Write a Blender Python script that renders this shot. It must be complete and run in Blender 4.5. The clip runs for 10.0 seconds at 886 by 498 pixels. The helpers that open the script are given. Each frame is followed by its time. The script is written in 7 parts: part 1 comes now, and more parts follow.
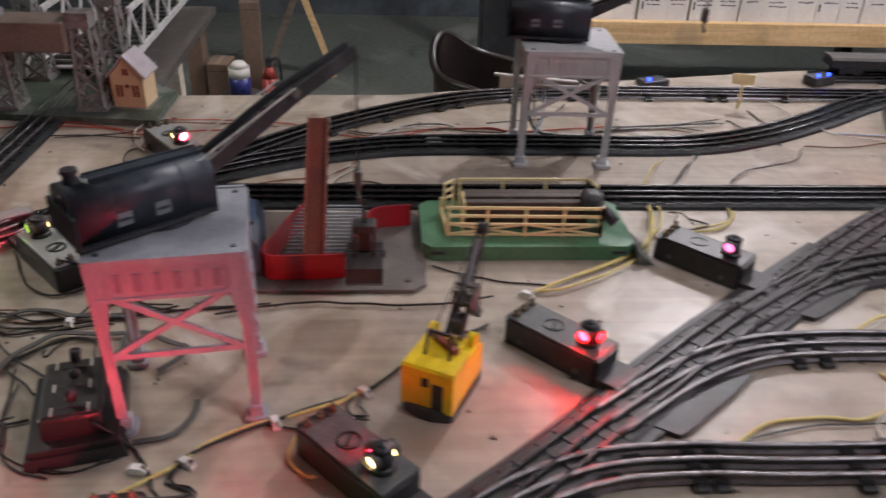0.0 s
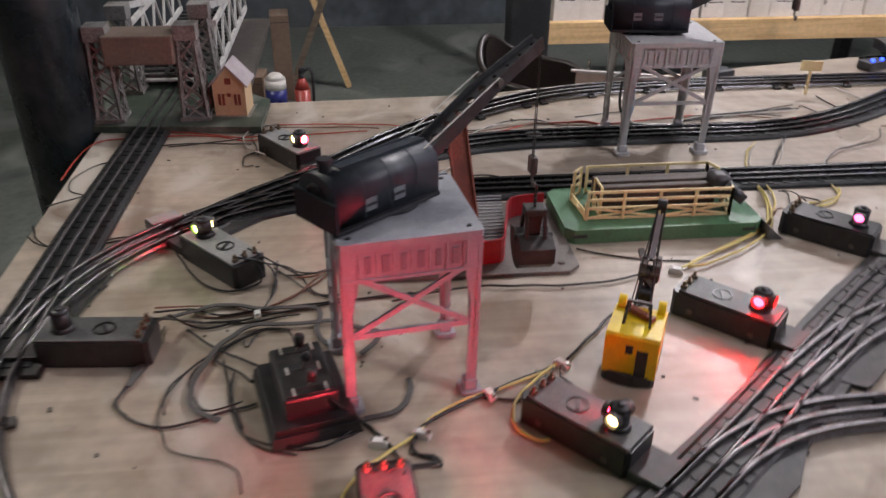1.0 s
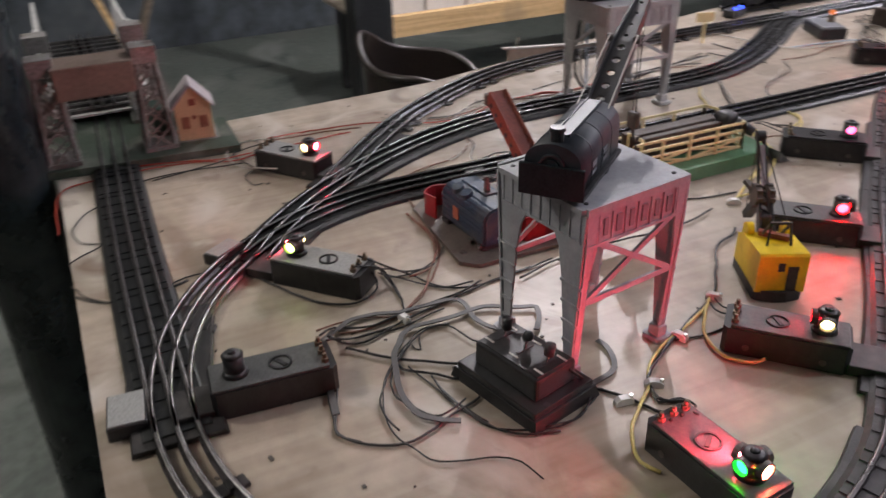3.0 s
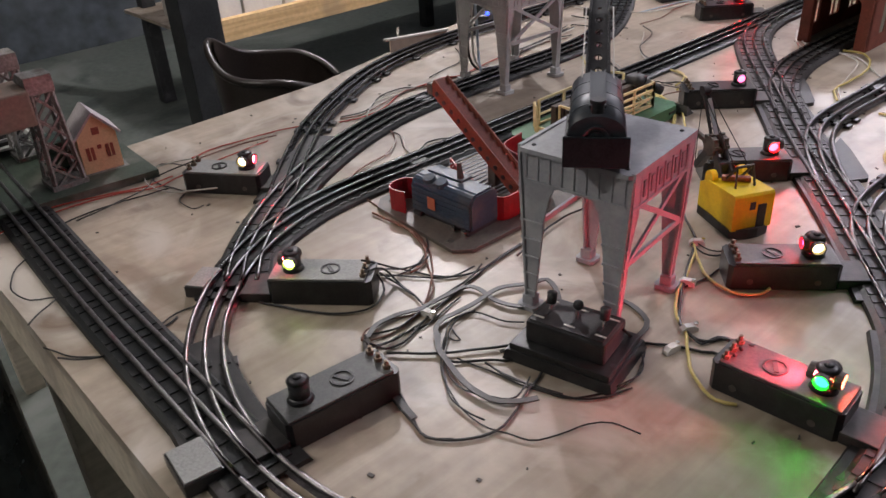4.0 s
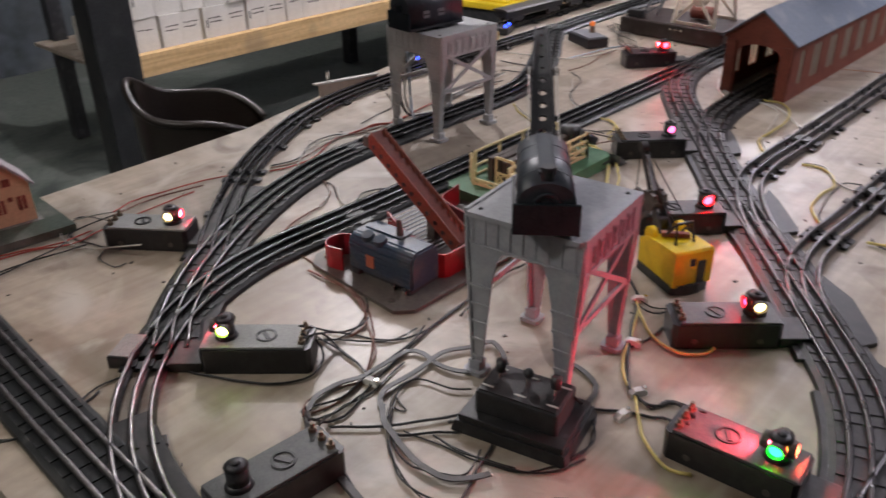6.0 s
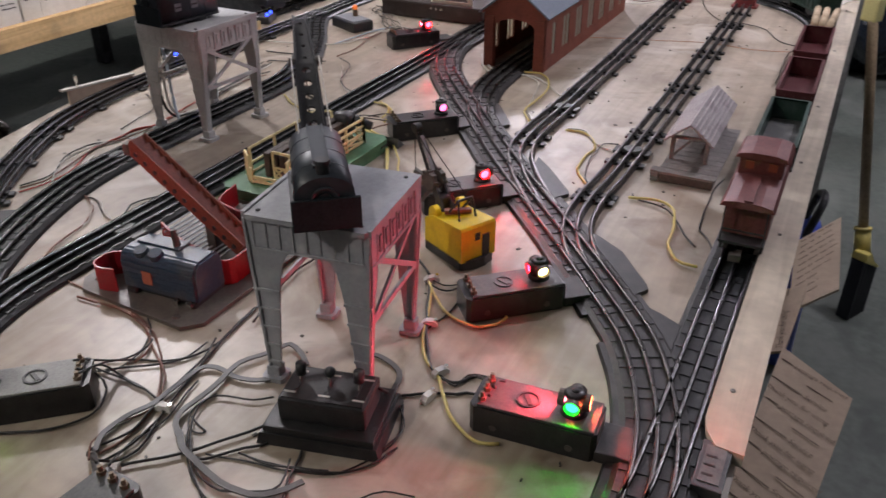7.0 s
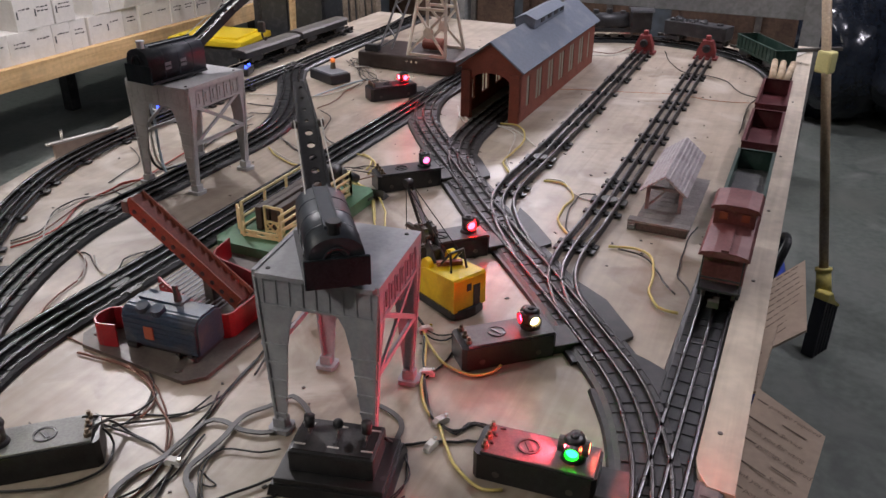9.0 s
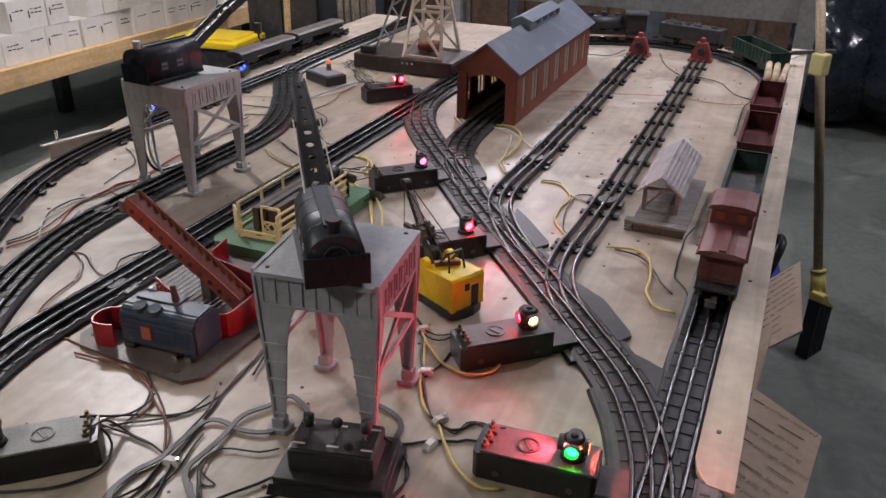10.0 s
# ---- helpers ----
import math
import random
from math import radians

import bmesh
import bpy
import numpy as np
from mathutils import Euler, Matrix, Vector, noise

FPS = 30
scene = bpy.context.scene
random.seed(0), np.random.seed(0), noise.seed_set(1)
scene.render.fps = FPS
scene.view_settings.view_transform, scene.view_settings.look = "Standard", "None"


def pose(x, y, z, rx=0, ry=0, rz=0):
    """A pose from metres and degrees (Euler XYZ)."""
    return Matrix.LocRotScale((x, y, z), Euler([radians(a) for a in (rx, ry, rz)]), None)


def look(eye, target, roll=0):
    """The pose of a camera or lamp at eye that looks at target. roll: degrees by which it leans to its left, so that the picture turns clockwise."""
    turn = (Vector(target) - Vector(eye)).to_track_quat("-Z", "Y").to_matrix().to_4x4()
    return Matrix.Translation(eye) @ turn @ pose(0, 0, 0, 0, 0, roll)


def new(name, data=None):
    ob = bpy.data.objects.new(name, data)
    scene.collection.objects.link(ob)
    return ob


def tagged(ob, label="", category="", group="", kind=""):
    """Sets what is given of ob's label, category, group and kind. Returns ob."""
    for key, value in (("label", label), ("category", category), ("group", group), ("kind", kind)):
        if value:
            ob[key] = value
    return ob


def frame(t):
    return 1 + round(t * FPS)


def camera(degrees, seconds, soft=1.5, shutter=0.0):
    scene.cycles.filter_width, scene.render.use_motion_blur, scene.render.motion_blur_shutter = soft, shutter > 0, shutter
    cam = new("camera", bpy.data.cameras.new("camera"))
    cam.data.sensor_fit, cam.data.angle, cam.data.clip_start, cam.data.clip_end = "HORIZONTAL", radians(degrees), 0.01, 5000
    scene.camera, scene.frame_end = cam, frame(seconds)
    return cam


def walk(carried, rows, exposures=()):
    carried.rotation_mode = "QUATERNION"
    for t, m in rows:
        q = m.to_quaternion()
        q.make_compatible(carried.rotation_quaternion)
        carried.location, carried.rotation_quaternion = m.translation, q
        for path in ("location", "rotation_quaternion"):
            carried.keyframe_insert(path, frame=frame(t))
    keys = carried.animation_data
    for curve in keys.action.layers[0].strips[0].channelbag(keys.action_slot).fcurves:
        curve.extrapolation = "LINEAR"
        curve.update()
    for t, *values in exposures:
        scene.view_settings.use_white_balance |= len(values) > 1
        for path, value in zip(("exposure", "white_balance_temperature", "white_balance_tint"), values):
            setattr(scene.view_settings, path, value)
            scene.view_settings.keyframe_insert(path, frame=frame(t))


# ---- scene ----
cam = camera(57.5, 10.0, 1.5, 0.5)
PATH = [
    (0, (0.5697, 0.2031, 0.5200), (-1.0634, 0.3402, -0.4414), 2.26),
    (0.5, (0.5189, 0.0858, 0.4877), (-1.1217, 0.1950, -0.4644), 2.77),
    (1, (0.6050, -0.0138, 0.5122), (-1.0353, 0.1770, -0.4275), 0.55),
    (1.5, (0.7035, -0.1501, 0.5256), (-0.9155, 0.1546, -0.4210), -0.35),
    (2, (0.7169, -0.2271, 0.5132), (-0.9039, 0.0913, -0.4258), -0.43),
    (2.5, (0.6094, -0.3019, 0.4832), (-0.9944, 0.1202, -0.4439), -2.01),
    (3, (0.5094, -0.3906, 0.4876), (-0.9937, 0.3033, -0.4446), -1.78),
    (3.2, (0.4720, -0.4278, 0.4664), (-0.9615, 0.3969, -0.4690), -2.07),
    (4.3, (0.3785, -0.5871, 0.4984), (-0.8529, 0.5037, -0.4523), -2.88),
    (4.5, (0.3686, -0.5713, 0.4961), (-0.8662, 0.5366, -0.4301), -1.74),
    (5, (0.3285, -0.5288, 0.4841), (-0.9024, 0.5978, -0.4245), 0.59),
    (5.2, (0.3217, -0.5335, 0.4916), (-0.9062, 0.5965, -0.4170), 0.67),
    (6.3, (0.3562, -0.5579, 0.5094), (-0.6941, 0.7398, -0.3977), -1.45),
    (6.5, (0.3580, -0.5430, 0.5058), (-0.5987, 0.8226, -0.4050), -1.49),
    (7, (0.3444, -0.5353, 0.5078), (-0.4026, 0.9369, -0.4327), -0.18),
    (7.5, (0.3384, -0.5531, 0.5259), (-0.3690, 0.9386, -0.4145), 0.11),
    (8, (0.3298, -0.5698, 0.5392), (-0.3728, 0.9487, -0.3609), 0.24),
    (8.5, (0.3204, -0.5785, 0.5425), (-0.3721, 0.9587, -0.3335), 0.34),
    (9, (0.3232, -0.5743, 0.5372), (-0.3653, 0.9758, -0.3191), 0.51),
    (9.5, (0.3233, -0.5711, 0.5314), (-0.3552, 0.9879, -0.3166), 0.65),
    (10, (0.3188, -0.5783, 0.5334), (-0.3573, 0.9811, -0.3158), 0.72),
]
walk(cam, [(t, look(eye, target, roll)) for t, eye, target, roll in PATH],
     ((0, 0.05), (0.5, 0.06), (1.2, 0.2), (2.0, 0.3), (2.6, 0.25), (3.2, 0.2), (4.5, 0.1), (6.5, 0.02), (10, 0.05)))

K = 1.155  # plan units to metres: the sheet of plywood is 1.22 by 2.44 m


# ---- world and lamps ----
world = bpy.data.worlds.new("world")
scene.world = world
world.use_nodes = True
world.node_tree.nodes["Background"].inputs[0].default_value = (0.55, 0.62, 0.7, 1)
world.node_tree.nodes["Background"].inputs[1].default_value = 0.085


def lamp(x, y, z, watts, colour):
    """A bare bulb under the ceiling."""
    data = bpy.data.lights.new("ceiling_bulb", "POINT")
    data.shadow_soft_size, data.energy, data.color = 0.035, watts, colour
    ob = new("ceiling_bulb", data)
    ob.matrix_world = pose(x * K, y * K, z * K)
    return ob


lamp(0.75, 1.65, 1.40, 47, (0.97, 0.92, 1.05))
lamp(-0.85, -1.35, 1.40, 37, (1.0, 0.94, 0.88))
lamp(-1.7, 1.2, 1.40, 78, (1.0, 0.95, 1.0))
lamp(-0.9, 2.95, 1.40, 65, (1.0, 0.94, 1.08))


# ---- materials ----
def mat(name, colour, rough=0.6, metal=0.0, var=0.15, size=35.0, bump=0.1, second=None, amount=0.5, gloss=0.5, coat=0.0):
    """Two scales of noise over a base colour, an optional second colour in patches, and fine relief."""
    m = bpy.data.materials.new(name)
    m.use_nodes = True
    nt = m.node_tree
    p = nt.nodes["Principled BSDF"]
    p.inputs["Roughness"].default_value, p.inputs["Metallic"].default_value = rough, metal
    p.inputs["Specular IOR Level"].default_value, p.inputs["Coat Weight"].default_value = gloss, coat
    co = nt.nodes.new("ShaderNodeTexCoord")
    big, fine = nt.nodes.new("ShaderNodeTexNoise"), nt.nodes.new("ShaderNodeTexNoise")
    for n, s, d in ((big, size, 4.0), (fine, size * 9, 3.0)):
        n.inputs["Scale"].default_value, n.inputs["Detail"].default_value = s, d
        nt.links.new(co.outputs["Object"], n.inputs["Vector"])
    ramp = nt.nodes.new("ShaderNodeValToRGB")
    ramp.color_ramp.elements[0].position, ramp.color_ramp.elements[1].position = 0.3, 0.7
    ramp.color_ramp.elements[0].color = (*[c * (1 - var) for c in colour], 1)
    ramp.color_ramp.elements[1].color = (*[min(1, c * (1 + var)) for c in colour], 1)
    nt.links.new(fine.outputs["Fac"], ramp.inputs[0])
    last = ramp.outputs[0]
    if second:
        mask = nt.nodes.new("ShaderNodeValToRGB")
        mask.color_ramp.elements[0].position, mask.color_ramp.elements[1].position = 0.62 - 0.3 * amount, 0.72
        nt.links.new(big.outputs["Fac"], mask.inputs[0])
        mix = nt.nodes.new("ShaderNodeMix")
        mix.data_type = "RGBA"
        nt.links.new(mask.outputs[0], mix.inputs["Factor"])
        nt.links.new(last, mix.inputs["A"])
        mix.inputs["B"].default_value = (*second, 1)
        last = mix.outputs["Result"]
    nt.links.new(last, p.inputs["Base Color"])
    spread = nt.nodes.new("ShaderNodeMapRange")
    spread.inputs["To Min"].default_value, spread.inputs["To Max"].default_value = max(0.03, rough - 0.12), min(1, rough + 0.12)
    nt.links.new(big.outputs["Fac"], spread.inputs["Value"])
    nt.links.new(spread.outputs["Result"], p.inputs["Roughness"])
    if bump:
        b = nt.nodes.new("ShaderNodeBump")
        b.inputs["Strength"].default_value, b.inputs["Distance"].default_value = bump, 0.0006
        nt.links.new(fine.outputs["Fac"], b.inputs["Height"])
        nt.links.new(b.outputs["Normal"], p.inputs["Normal"])
    return m


def glow(name, colour, strength):
    m = bpy.data.materials.new(name)
    m.use_nodes = True
    p = m.node_tree.nodes["Principled BSDF"]
    p.inputs["Base Color"].default_value = (*[0.5 * c for c in colour], 1)
    p.inputs["Emission Color"].default_value, p.inputs["Emission Strength"].default_value = (*colour, 1), strength
    return m


def wood(name, colour, dark, along, stain=(0.2, 0.16, 0.12), stained=0.3):
    """Sawn wood or plywood: stretched grain, wide stains and specks."""
    m = mat(name, colour, 0.75, 0, 0.10, 6.0, 0.3, stain, stained, 0.25)
    nt = m.node_tree
    p = nt.nodes["Principled BSDF"]
    co = nt.nodes.new("ShaderNodeTexCoord")
    mp = nt.nodes.new("ShaderNodeMapping")
    mp.inputs["Scale"].default_value = (1.5, 40, 40) if along == "x" else (40, 1.5, 40)
    grain = nt.nodes.new("ShaderNodeTexNoise")
    grain.inputs["Scale"].default_value, grain.inputs["Detail"].default_value, grain.inputs["Distortion"].default_value = 1.6, 6, 0.6
    nt.links.new(co.outputs["Object"], mp.inputs[0])
    nt.links.new(mp.outputs[0], grain.inputs["Vector"])
    r = nt.nodes.new("ShaderNodeValToRGB")
    r.color_ramp.elements[0].position, r.color_ramp.elements[1].position = 0.35, 0.6
    r.color_ramp.elements[0].color, r.color_ramp.elements[1].color = (*[d / c for d, c in zip(dark, colour)], 1), (1, 1, 1, 1)
    nt.links.new(grain.outputs["Fac"], r.inputs[0])
    mul = nt.nodes.new("ShaderNodeMix")
    mul.data_type, mul.blend_type = "RGBA", "MULTIPLY"
    mul.inputs["Factor"].default_value = 0.8
    nt.links.new(p.inputs["Base Color"].links[0].from_socket, mul.inputs["A"])
    nt.links.new(r.outputs[0], mul.inputs["B"])
    nt.links.new(mul.outputs["Result"], p.inputs["Base Color"])
    return m


PLY = wood("plywood", (0.43, 0.365, 0.29), (0.35, 0.29, 0.22), "y", (0.25, 0.195, 0.145), 0.55)


def dusted(m, pale, size, low):
    """Pale dusty patches over a material."""
    nt = m.node_tree
    p = nt.nodes["Principled BSDF"]
    co, n, r, mix = (nt.nodes.new(k) for k in ("ShaderNodeTexCoord", "ShaderNodeTexNoise", "ShaderNodeValToRGB", "ShaderNodeMix"))
    n.inputs["Scale"].default_value, n.inputs["Detail"].default_value, n.inputs["Distortion"].default_value = size, 6, 1.2
    r.color_ramp.elements[0].position, r.color_ramp.elements[1].position = low, low + 0.14
    mix.data_type = "RGBA"
    nt.links.new(co.outputs["Object"], n.inputs["Vector"])
    nt.links.new(n.outputs["Fac"], r.inputs[0])
    nt.links.new(r.outputs[0], mix.inputs["Factor"])
    nt.links.new(p.inputs["Base Color"].links[0].from_socket, mix.inputs["A"])
    mix.inputs["B"].default_value = (*pale, 1)
    nt.links.new(mix.outputs["Result"], p.inputs["Base Color"])


for _n in PLY.node_tree.nodes:
    if _n.type == "MAP_RANGE":
        _n.inputs["To Min"].default_value, _n.inputs["To Max"].default_value = 0.30, 0.50
PLY.node_tree.nodes["Principled BSDF"].inputs["Specular IOR Level"].default_value = 0.5
dusted(PLY, (0.53, 0.485, 0.42), 5.5, 0.53)
dusted(PLY, (0.22, 0.17, 0.125), 2.2, 0.57)
dusted(PLY, (0.19, 0.14, 0.10), 7.5, 0.60)
dusted(PLY, (0.16, 0.13, 0.105), 38.0, 0.72)
PINE = wood("pine", (0.68, 0.47, 0.24), (0.52, 0.33, 0.15), "y", (0.5, 0.36, 0.2), 0.15)
EDGE = wood("edge_wood", (0.62, 0.55, 0.45), (0.48, 0.42, 0.33), "y", (0.42, 0.36, 0.3), 0.3)
CONCRETE = mat("concrete", (0.108, 0.124, 0.106), 0.6, 0, 0.2, 4.0, 0.3, (0.145, 0.155, 0.135), 0.5)
dusted(CONCRETE, (0.21, 0.225, 0.20), 1.6, 0.55)
dusted(CONCRETE, (0.05, 0.062, 0.054), 2.6, 0.58)
# near-black wall colour carries the deep shade at the room's edges
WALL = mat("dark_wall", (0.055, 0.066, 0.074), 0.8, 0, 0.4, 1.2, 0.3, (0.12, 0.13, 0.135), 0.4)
CEIL = mat("ceiling_paint", (0.66, 0.655, 0.65), 0.9, 0, 0.2, 5.0, 0.2)
STEEL = mat("dark_rail_steel", (0.095, 0.093, 0.095), 0.24, 1.0, 0.35, 60, 0.1, (0.05, 0.047, 0.046), 0.5)
DULLSTEEL = mat("dusty_rail_steel", (0.21, 0.20, 0.20), 0.36, 1.0, 0.3, 60, 0.15, (0.10, 0.092, 0.088), 0.5)
YARDSTEEL = mat("grimy_rail_steel", (0.088, 0.083, 0.083), 0.30, 1.0, 0.35, 60, 0.15, (0.06, 0.055, 0.053), 0.5)
TIEBLACK = mat("tie_black", (0.020, 0.020, 0.020), 0.42, 0, 0.3, 60, 0.2, (0.045, 0.040, 0.038), 0.35)
RUBBER = mat("roadbed_rubber", (0.014, 0.016, 0.017), 0.40, 0, 0.3, 60, 0.25, (0.034, 0.035, 0.034), 0.35, 0.4)
RUBBERDUST = mat("dusty_roadbed", (0.028, 0.026, 0.026), 0.50, 0, 0.3, 50, 0.3, (0.060, 0.054, 0.052), 0.42, 0.4)
PLATE = mat("switch_plate", (0.018, 0.017, 0.017), 0.48, 0, 0.3, 40, 0.2, (0.055, 0.05, 0.047), 0.45)
BAKELITE = mat("bakelite", (0.017, 0.017, 0.018), 0.36, 0, 0.3, 60, 0.1, (0.030, 0.030, 0.030), 0.3)
LIDPALE = mat("pale_dusty_lid", (0.29, 0.295, 0.28), 0.55, 0, 0.2, 50, 0.15, (0.32, 0.32, 0.30), 0.45)
LIDGREY = mat("dusty_lid", (0.075, 0.078, 0.076), 0.5, 0, 0.25, 50, 0.15, (0.14, 0.14, 0.13), 0.45)
CABGREY = mat("dusty_black_plastic", (0.026, 0.034, 0.044), 0.42, 0, 0.2, 25, 0.08, (0.050, 0.061, 0.074), 0.5, 0.4)
MATTE = mat("matte_black", (0.014, 0.021, 0.026), 0.7, 0, 0.3, 40, 0.1, (0.022, 0.030, 0.036), 0.4, 0.15)
BLACK = mat("black_paint", (0.027, 0.028, 0.031), 0.42, 0, 0.3, 40, 0.1, (0.06, 0.06, 0.062), 0.4)
GREYPL = mat("grey_plastic", (0.31, 0.32, 0.345), 0.55, 0, 0.08, 30, 0.06, (0.42, 0.43, 0.445), 0.35)
# far crane: dusty grey, lightened further to stand in for front light
GREYPALE = mat("dusty_grey_plastic", (0.52, 0.525, 0.525), 0.55, 0, 0.1, 30, 0.08, (0.61, 0.61, 0.60), 0.45)
GREYDK = mat("grey_recess", (0.19, 0.20, 0.215), 0.5, 0, 0.1, 30, 0.05)
CHROME = mat("bright_metal", (0.75, 0.73, 0.68), 0.18, 1.0, 0.1, 60, 0.05)
BRASS = mat("brass", (0.24, 0.19, 0.14), 0.6, 1.0, 0.2, 60, 0.05)
YELLOW = mat("yellow_plastic", (0.85, 0.60, 0.012), 0.33, 0, 0.06, 40, 0.05, (0.70, 0.46, 0.015), 0.3)
RED = mat("red_enamel", (0.30, 0.012, 0.020), 0.35, 0, 0.15, 40, 0.06, (0.25, 0.03, 0.025), 0.3)
RUST = mat("brick_red_paint", (0.23, 0.060, 0.037), 0.55, 0, 0.2, 40, 0.15, (0.18, 0.05, 0.035), 0.35)
MAROON = mat("maroon_plastic", (0.088, 0.018, 0.021), 0.42, 0, 0.2, 30, 0.08, (0.12, 0.05, 0.048), 0.35)
DKGREEN = mat("dark_green_plastic", (0.018, 0.045, 0.034), 0.4, 0, 0.2, 30, 0.08, (0.06, 0.085, 0.075), 0.4)
GREEN = mat("green_enamel", (0.075, 0.20, 0.10), 0.4, 0, 0.12, 30, 0.1, (0.05, 0.12, 0.065), 0.35)
CREAM = mat("cream_plastic", (0.80, 0.67, 0.36), 0.4, 0, 0.1, 40, 0.05)
BLUE = mat("blue_grey_paint", (0.024, 0.045, 0.080), 0.42, 0, 0.25, 35, 0.15, (0.085, 0.09, 0.095), 0.45)
GUNMETAL = mat("dusty_base_metal", (0.075, 0.066, 0.058), 0.5, 0, 0.25, 30, 0.2, (0.13, 0.115, 0.1), 0.4)
CARD = mat("cardboard", (0.46, 0.36, 0.27), 0.85, 0, 0.07, 8, 0.15, (0.40, 0.31, 0.23), 0.3)
WHITEBOX = mat("white_card", (0.70, 0.67, 0.62), 0.8, 0, 0.05, 8, 0.08, (0.62, 0.59, 0.53), 0.3)
PAPER = mat("roof_paper", (0.40, 0.365, 0.37), 0.85, 0, 0.12, 30, 0.25, (0.30, 0.265, 0.27), 0.4)
INK = mat("ink", (0.03, 0.025, 0.025), 0.8, 0, 0.1, 60, 0)
WIREBLK = mat("wire_black", (0.014, 0.014, 0.014), 0.4, 0, 0.2, 60, 0)
WIREGRY = mat("wire_grey", (0.045, 0.044, 0.043), 0.5, 0, 0.15, 60, 0)
WIREYEL = mat("wire_yellow", (0.62, 0.51, 0.17), 0.45, 0, 0.15, 60, 0)
WIRERED = mat("wire_red", (0.40, 0.05, 0.03), 0.45, 0, 0.15, 60, 0)
WIREBRN = mat("wire_brown", (0.18, 0.08, 0.05), 0.5, 0, 0.2, 60, 0)
WIREWHT = mat("wire_white", (0.55, 0.53, 0.48), 0.5, 0, 0.1, 60, 0)
CLIP = mat("clip_white", (0.75, 0.74, 0.7), 0.5, 0, 0.05, 60, 0)
WALLTAN = mat("tan_litho", (0.60, 0.45, 0.26), 0.5, 0, 0.1, 40, 0.05)
LEATHER = mat("dark_leather", (0.022, 0.016, 0.013), 0.35, 0, 0.3, 20, 0.2)
BAG = mat("bin_bag", (0.012, 0.016, 0.024), 0.18, 0, 0.3, 6, 0.4)
BRISTLE = mat("bristles", (0.03, 0.032, 0.038), 0.8, 0, 0.3, 120, 0.6)
LOG = wood("log_wood", (0.50, 0.40, 0.28), (0.3, 0.22, 0.14), "y")
L_RED, L_GREEN = glow("lens_red", (1.0, 0.05, 0.08), 1550), glow("lens_green", (0.0012, 1.0, 0.010), 110)
L_MID, L_SOFT, L_CREAM = glow("lens_red_mid", (1.0, 0.0012, 0.0024), 480), glow("lens_red_soft", (1.0, 0.02, 0.04), 260), glow("lens_clear", (1.0, 0.74, 0.30), 9)
L_HOT = glow("lens_red_hot", (1.0, 0.09, 0.045), 800)
L_LEAF = glow("lens_green_weak", (0.004, 1.0, 0.02), 60)
L_FAINT = glow("lens_red_faint", (1.0, 0.006, 0.02), 150)
L_LIME = glow("lens_lime", (0.55, 1.0, 0.12), 22)
L_DIM, L_AMBER, L_BLUE = glow("lens_dim", (1.0, 0.12, 0.35), 5), glow("window_amber", (0.40, 0.09, 0.045), 0.04), glow("lens_blue", (0.02, 0.05, 1.0), 7)


# ---- shape helpers: plan units, scaled to metres in part() ----
def thing(name, label, category, x=0, y=0, z=0, turn=0, group="", kind=""):
    ob = new(name)
    ob.matrix_basis = pose(x * K, y * K, z * K, 0, 0, turn)
    ob.empty_display_size = 0.02
    return tagged(ob, label, category, group, kind)


def part(name, bm, material, parent=None, label=""):
    me = bpy.data.meshes.new(name)
    bmesh.ops.scale(bm, vec=(K, K, K), verts=bm.verts)
    bmesh.ops.recalc_face_normals(bm, faces=bm.faces)
    bm.to_mesh(me)
    bm.free()
    me.materials.append(material)
    ob = new(name, me)
    ob.parent = parent
    return tagged(ob, label)


def again(ob, x=0, y=0, z=0, turn=0):
    """The same piece once more under the same parent, moved by plan units."""
    c = bpy.data.objects.new(ob.name.split(".")[0], ob.data)
    scene.collection.objects.link(c)
    c.parent = ob.parent
    c.matrix_basis = pose(x * K, y * K, z * K, 0, 0, turn) @ ob.matrix_basis
    return c


def smooth(ob):
    for p in ob.data.polygons:
        p.use_smooth = True
    return ob


def box(bm, c, s, m=None, bevel=0.0):
    r = bmesh.ops.create_cube(bm, size=1, matrix=(m or Matrix()) @ Matrix.Translation(c) @ Matrix.Diagonal((*s, 1)))
    if bevel:
        edges = list({e for v in r["verts"] for e in v.link_edges})
        bmesh.ops.bevel(bm, geom=edges, offset=bevel, segments=2, affect="EDGES", profile=0.6)
    return bm


def bar(bm, a, b, w, h, up=(0, 0, 1)):
    """A straight bar of w by h from a to b."""
    a, b = Vector(a), Vector(b)
    d = (b - a).normalized()
    s = d.cross(Vector(up))
    s = s.normalized() if s.length > 1e-5 else Vector((1, 0, 0))
    u = s.cross(d)
    m = Matrix((s, u, d)).transposed().to_4x4()
    m.translation = (a + b) / 2
    bmesh.ops.create_cube(bm, size=1, matrix=m @ Matrix.Diagonal((w, h, (b - a).length, 1)))
    return bm


def rod(bm, a, b, r0, r1=None, n=12):
    a, b = Vector(a), Vector(b)
    m = (b - a).to_track_quat("Z", "Y").to_matrix().to_4x4()
    m.translation = (a + b) / 2
    bmesh.ops.create_cone(bm, cap_ends=True, segments=n, radius1=r0, radius2=r0 if r1 is None else r1, depth=(b - a).length, matrix=m)
    return bm


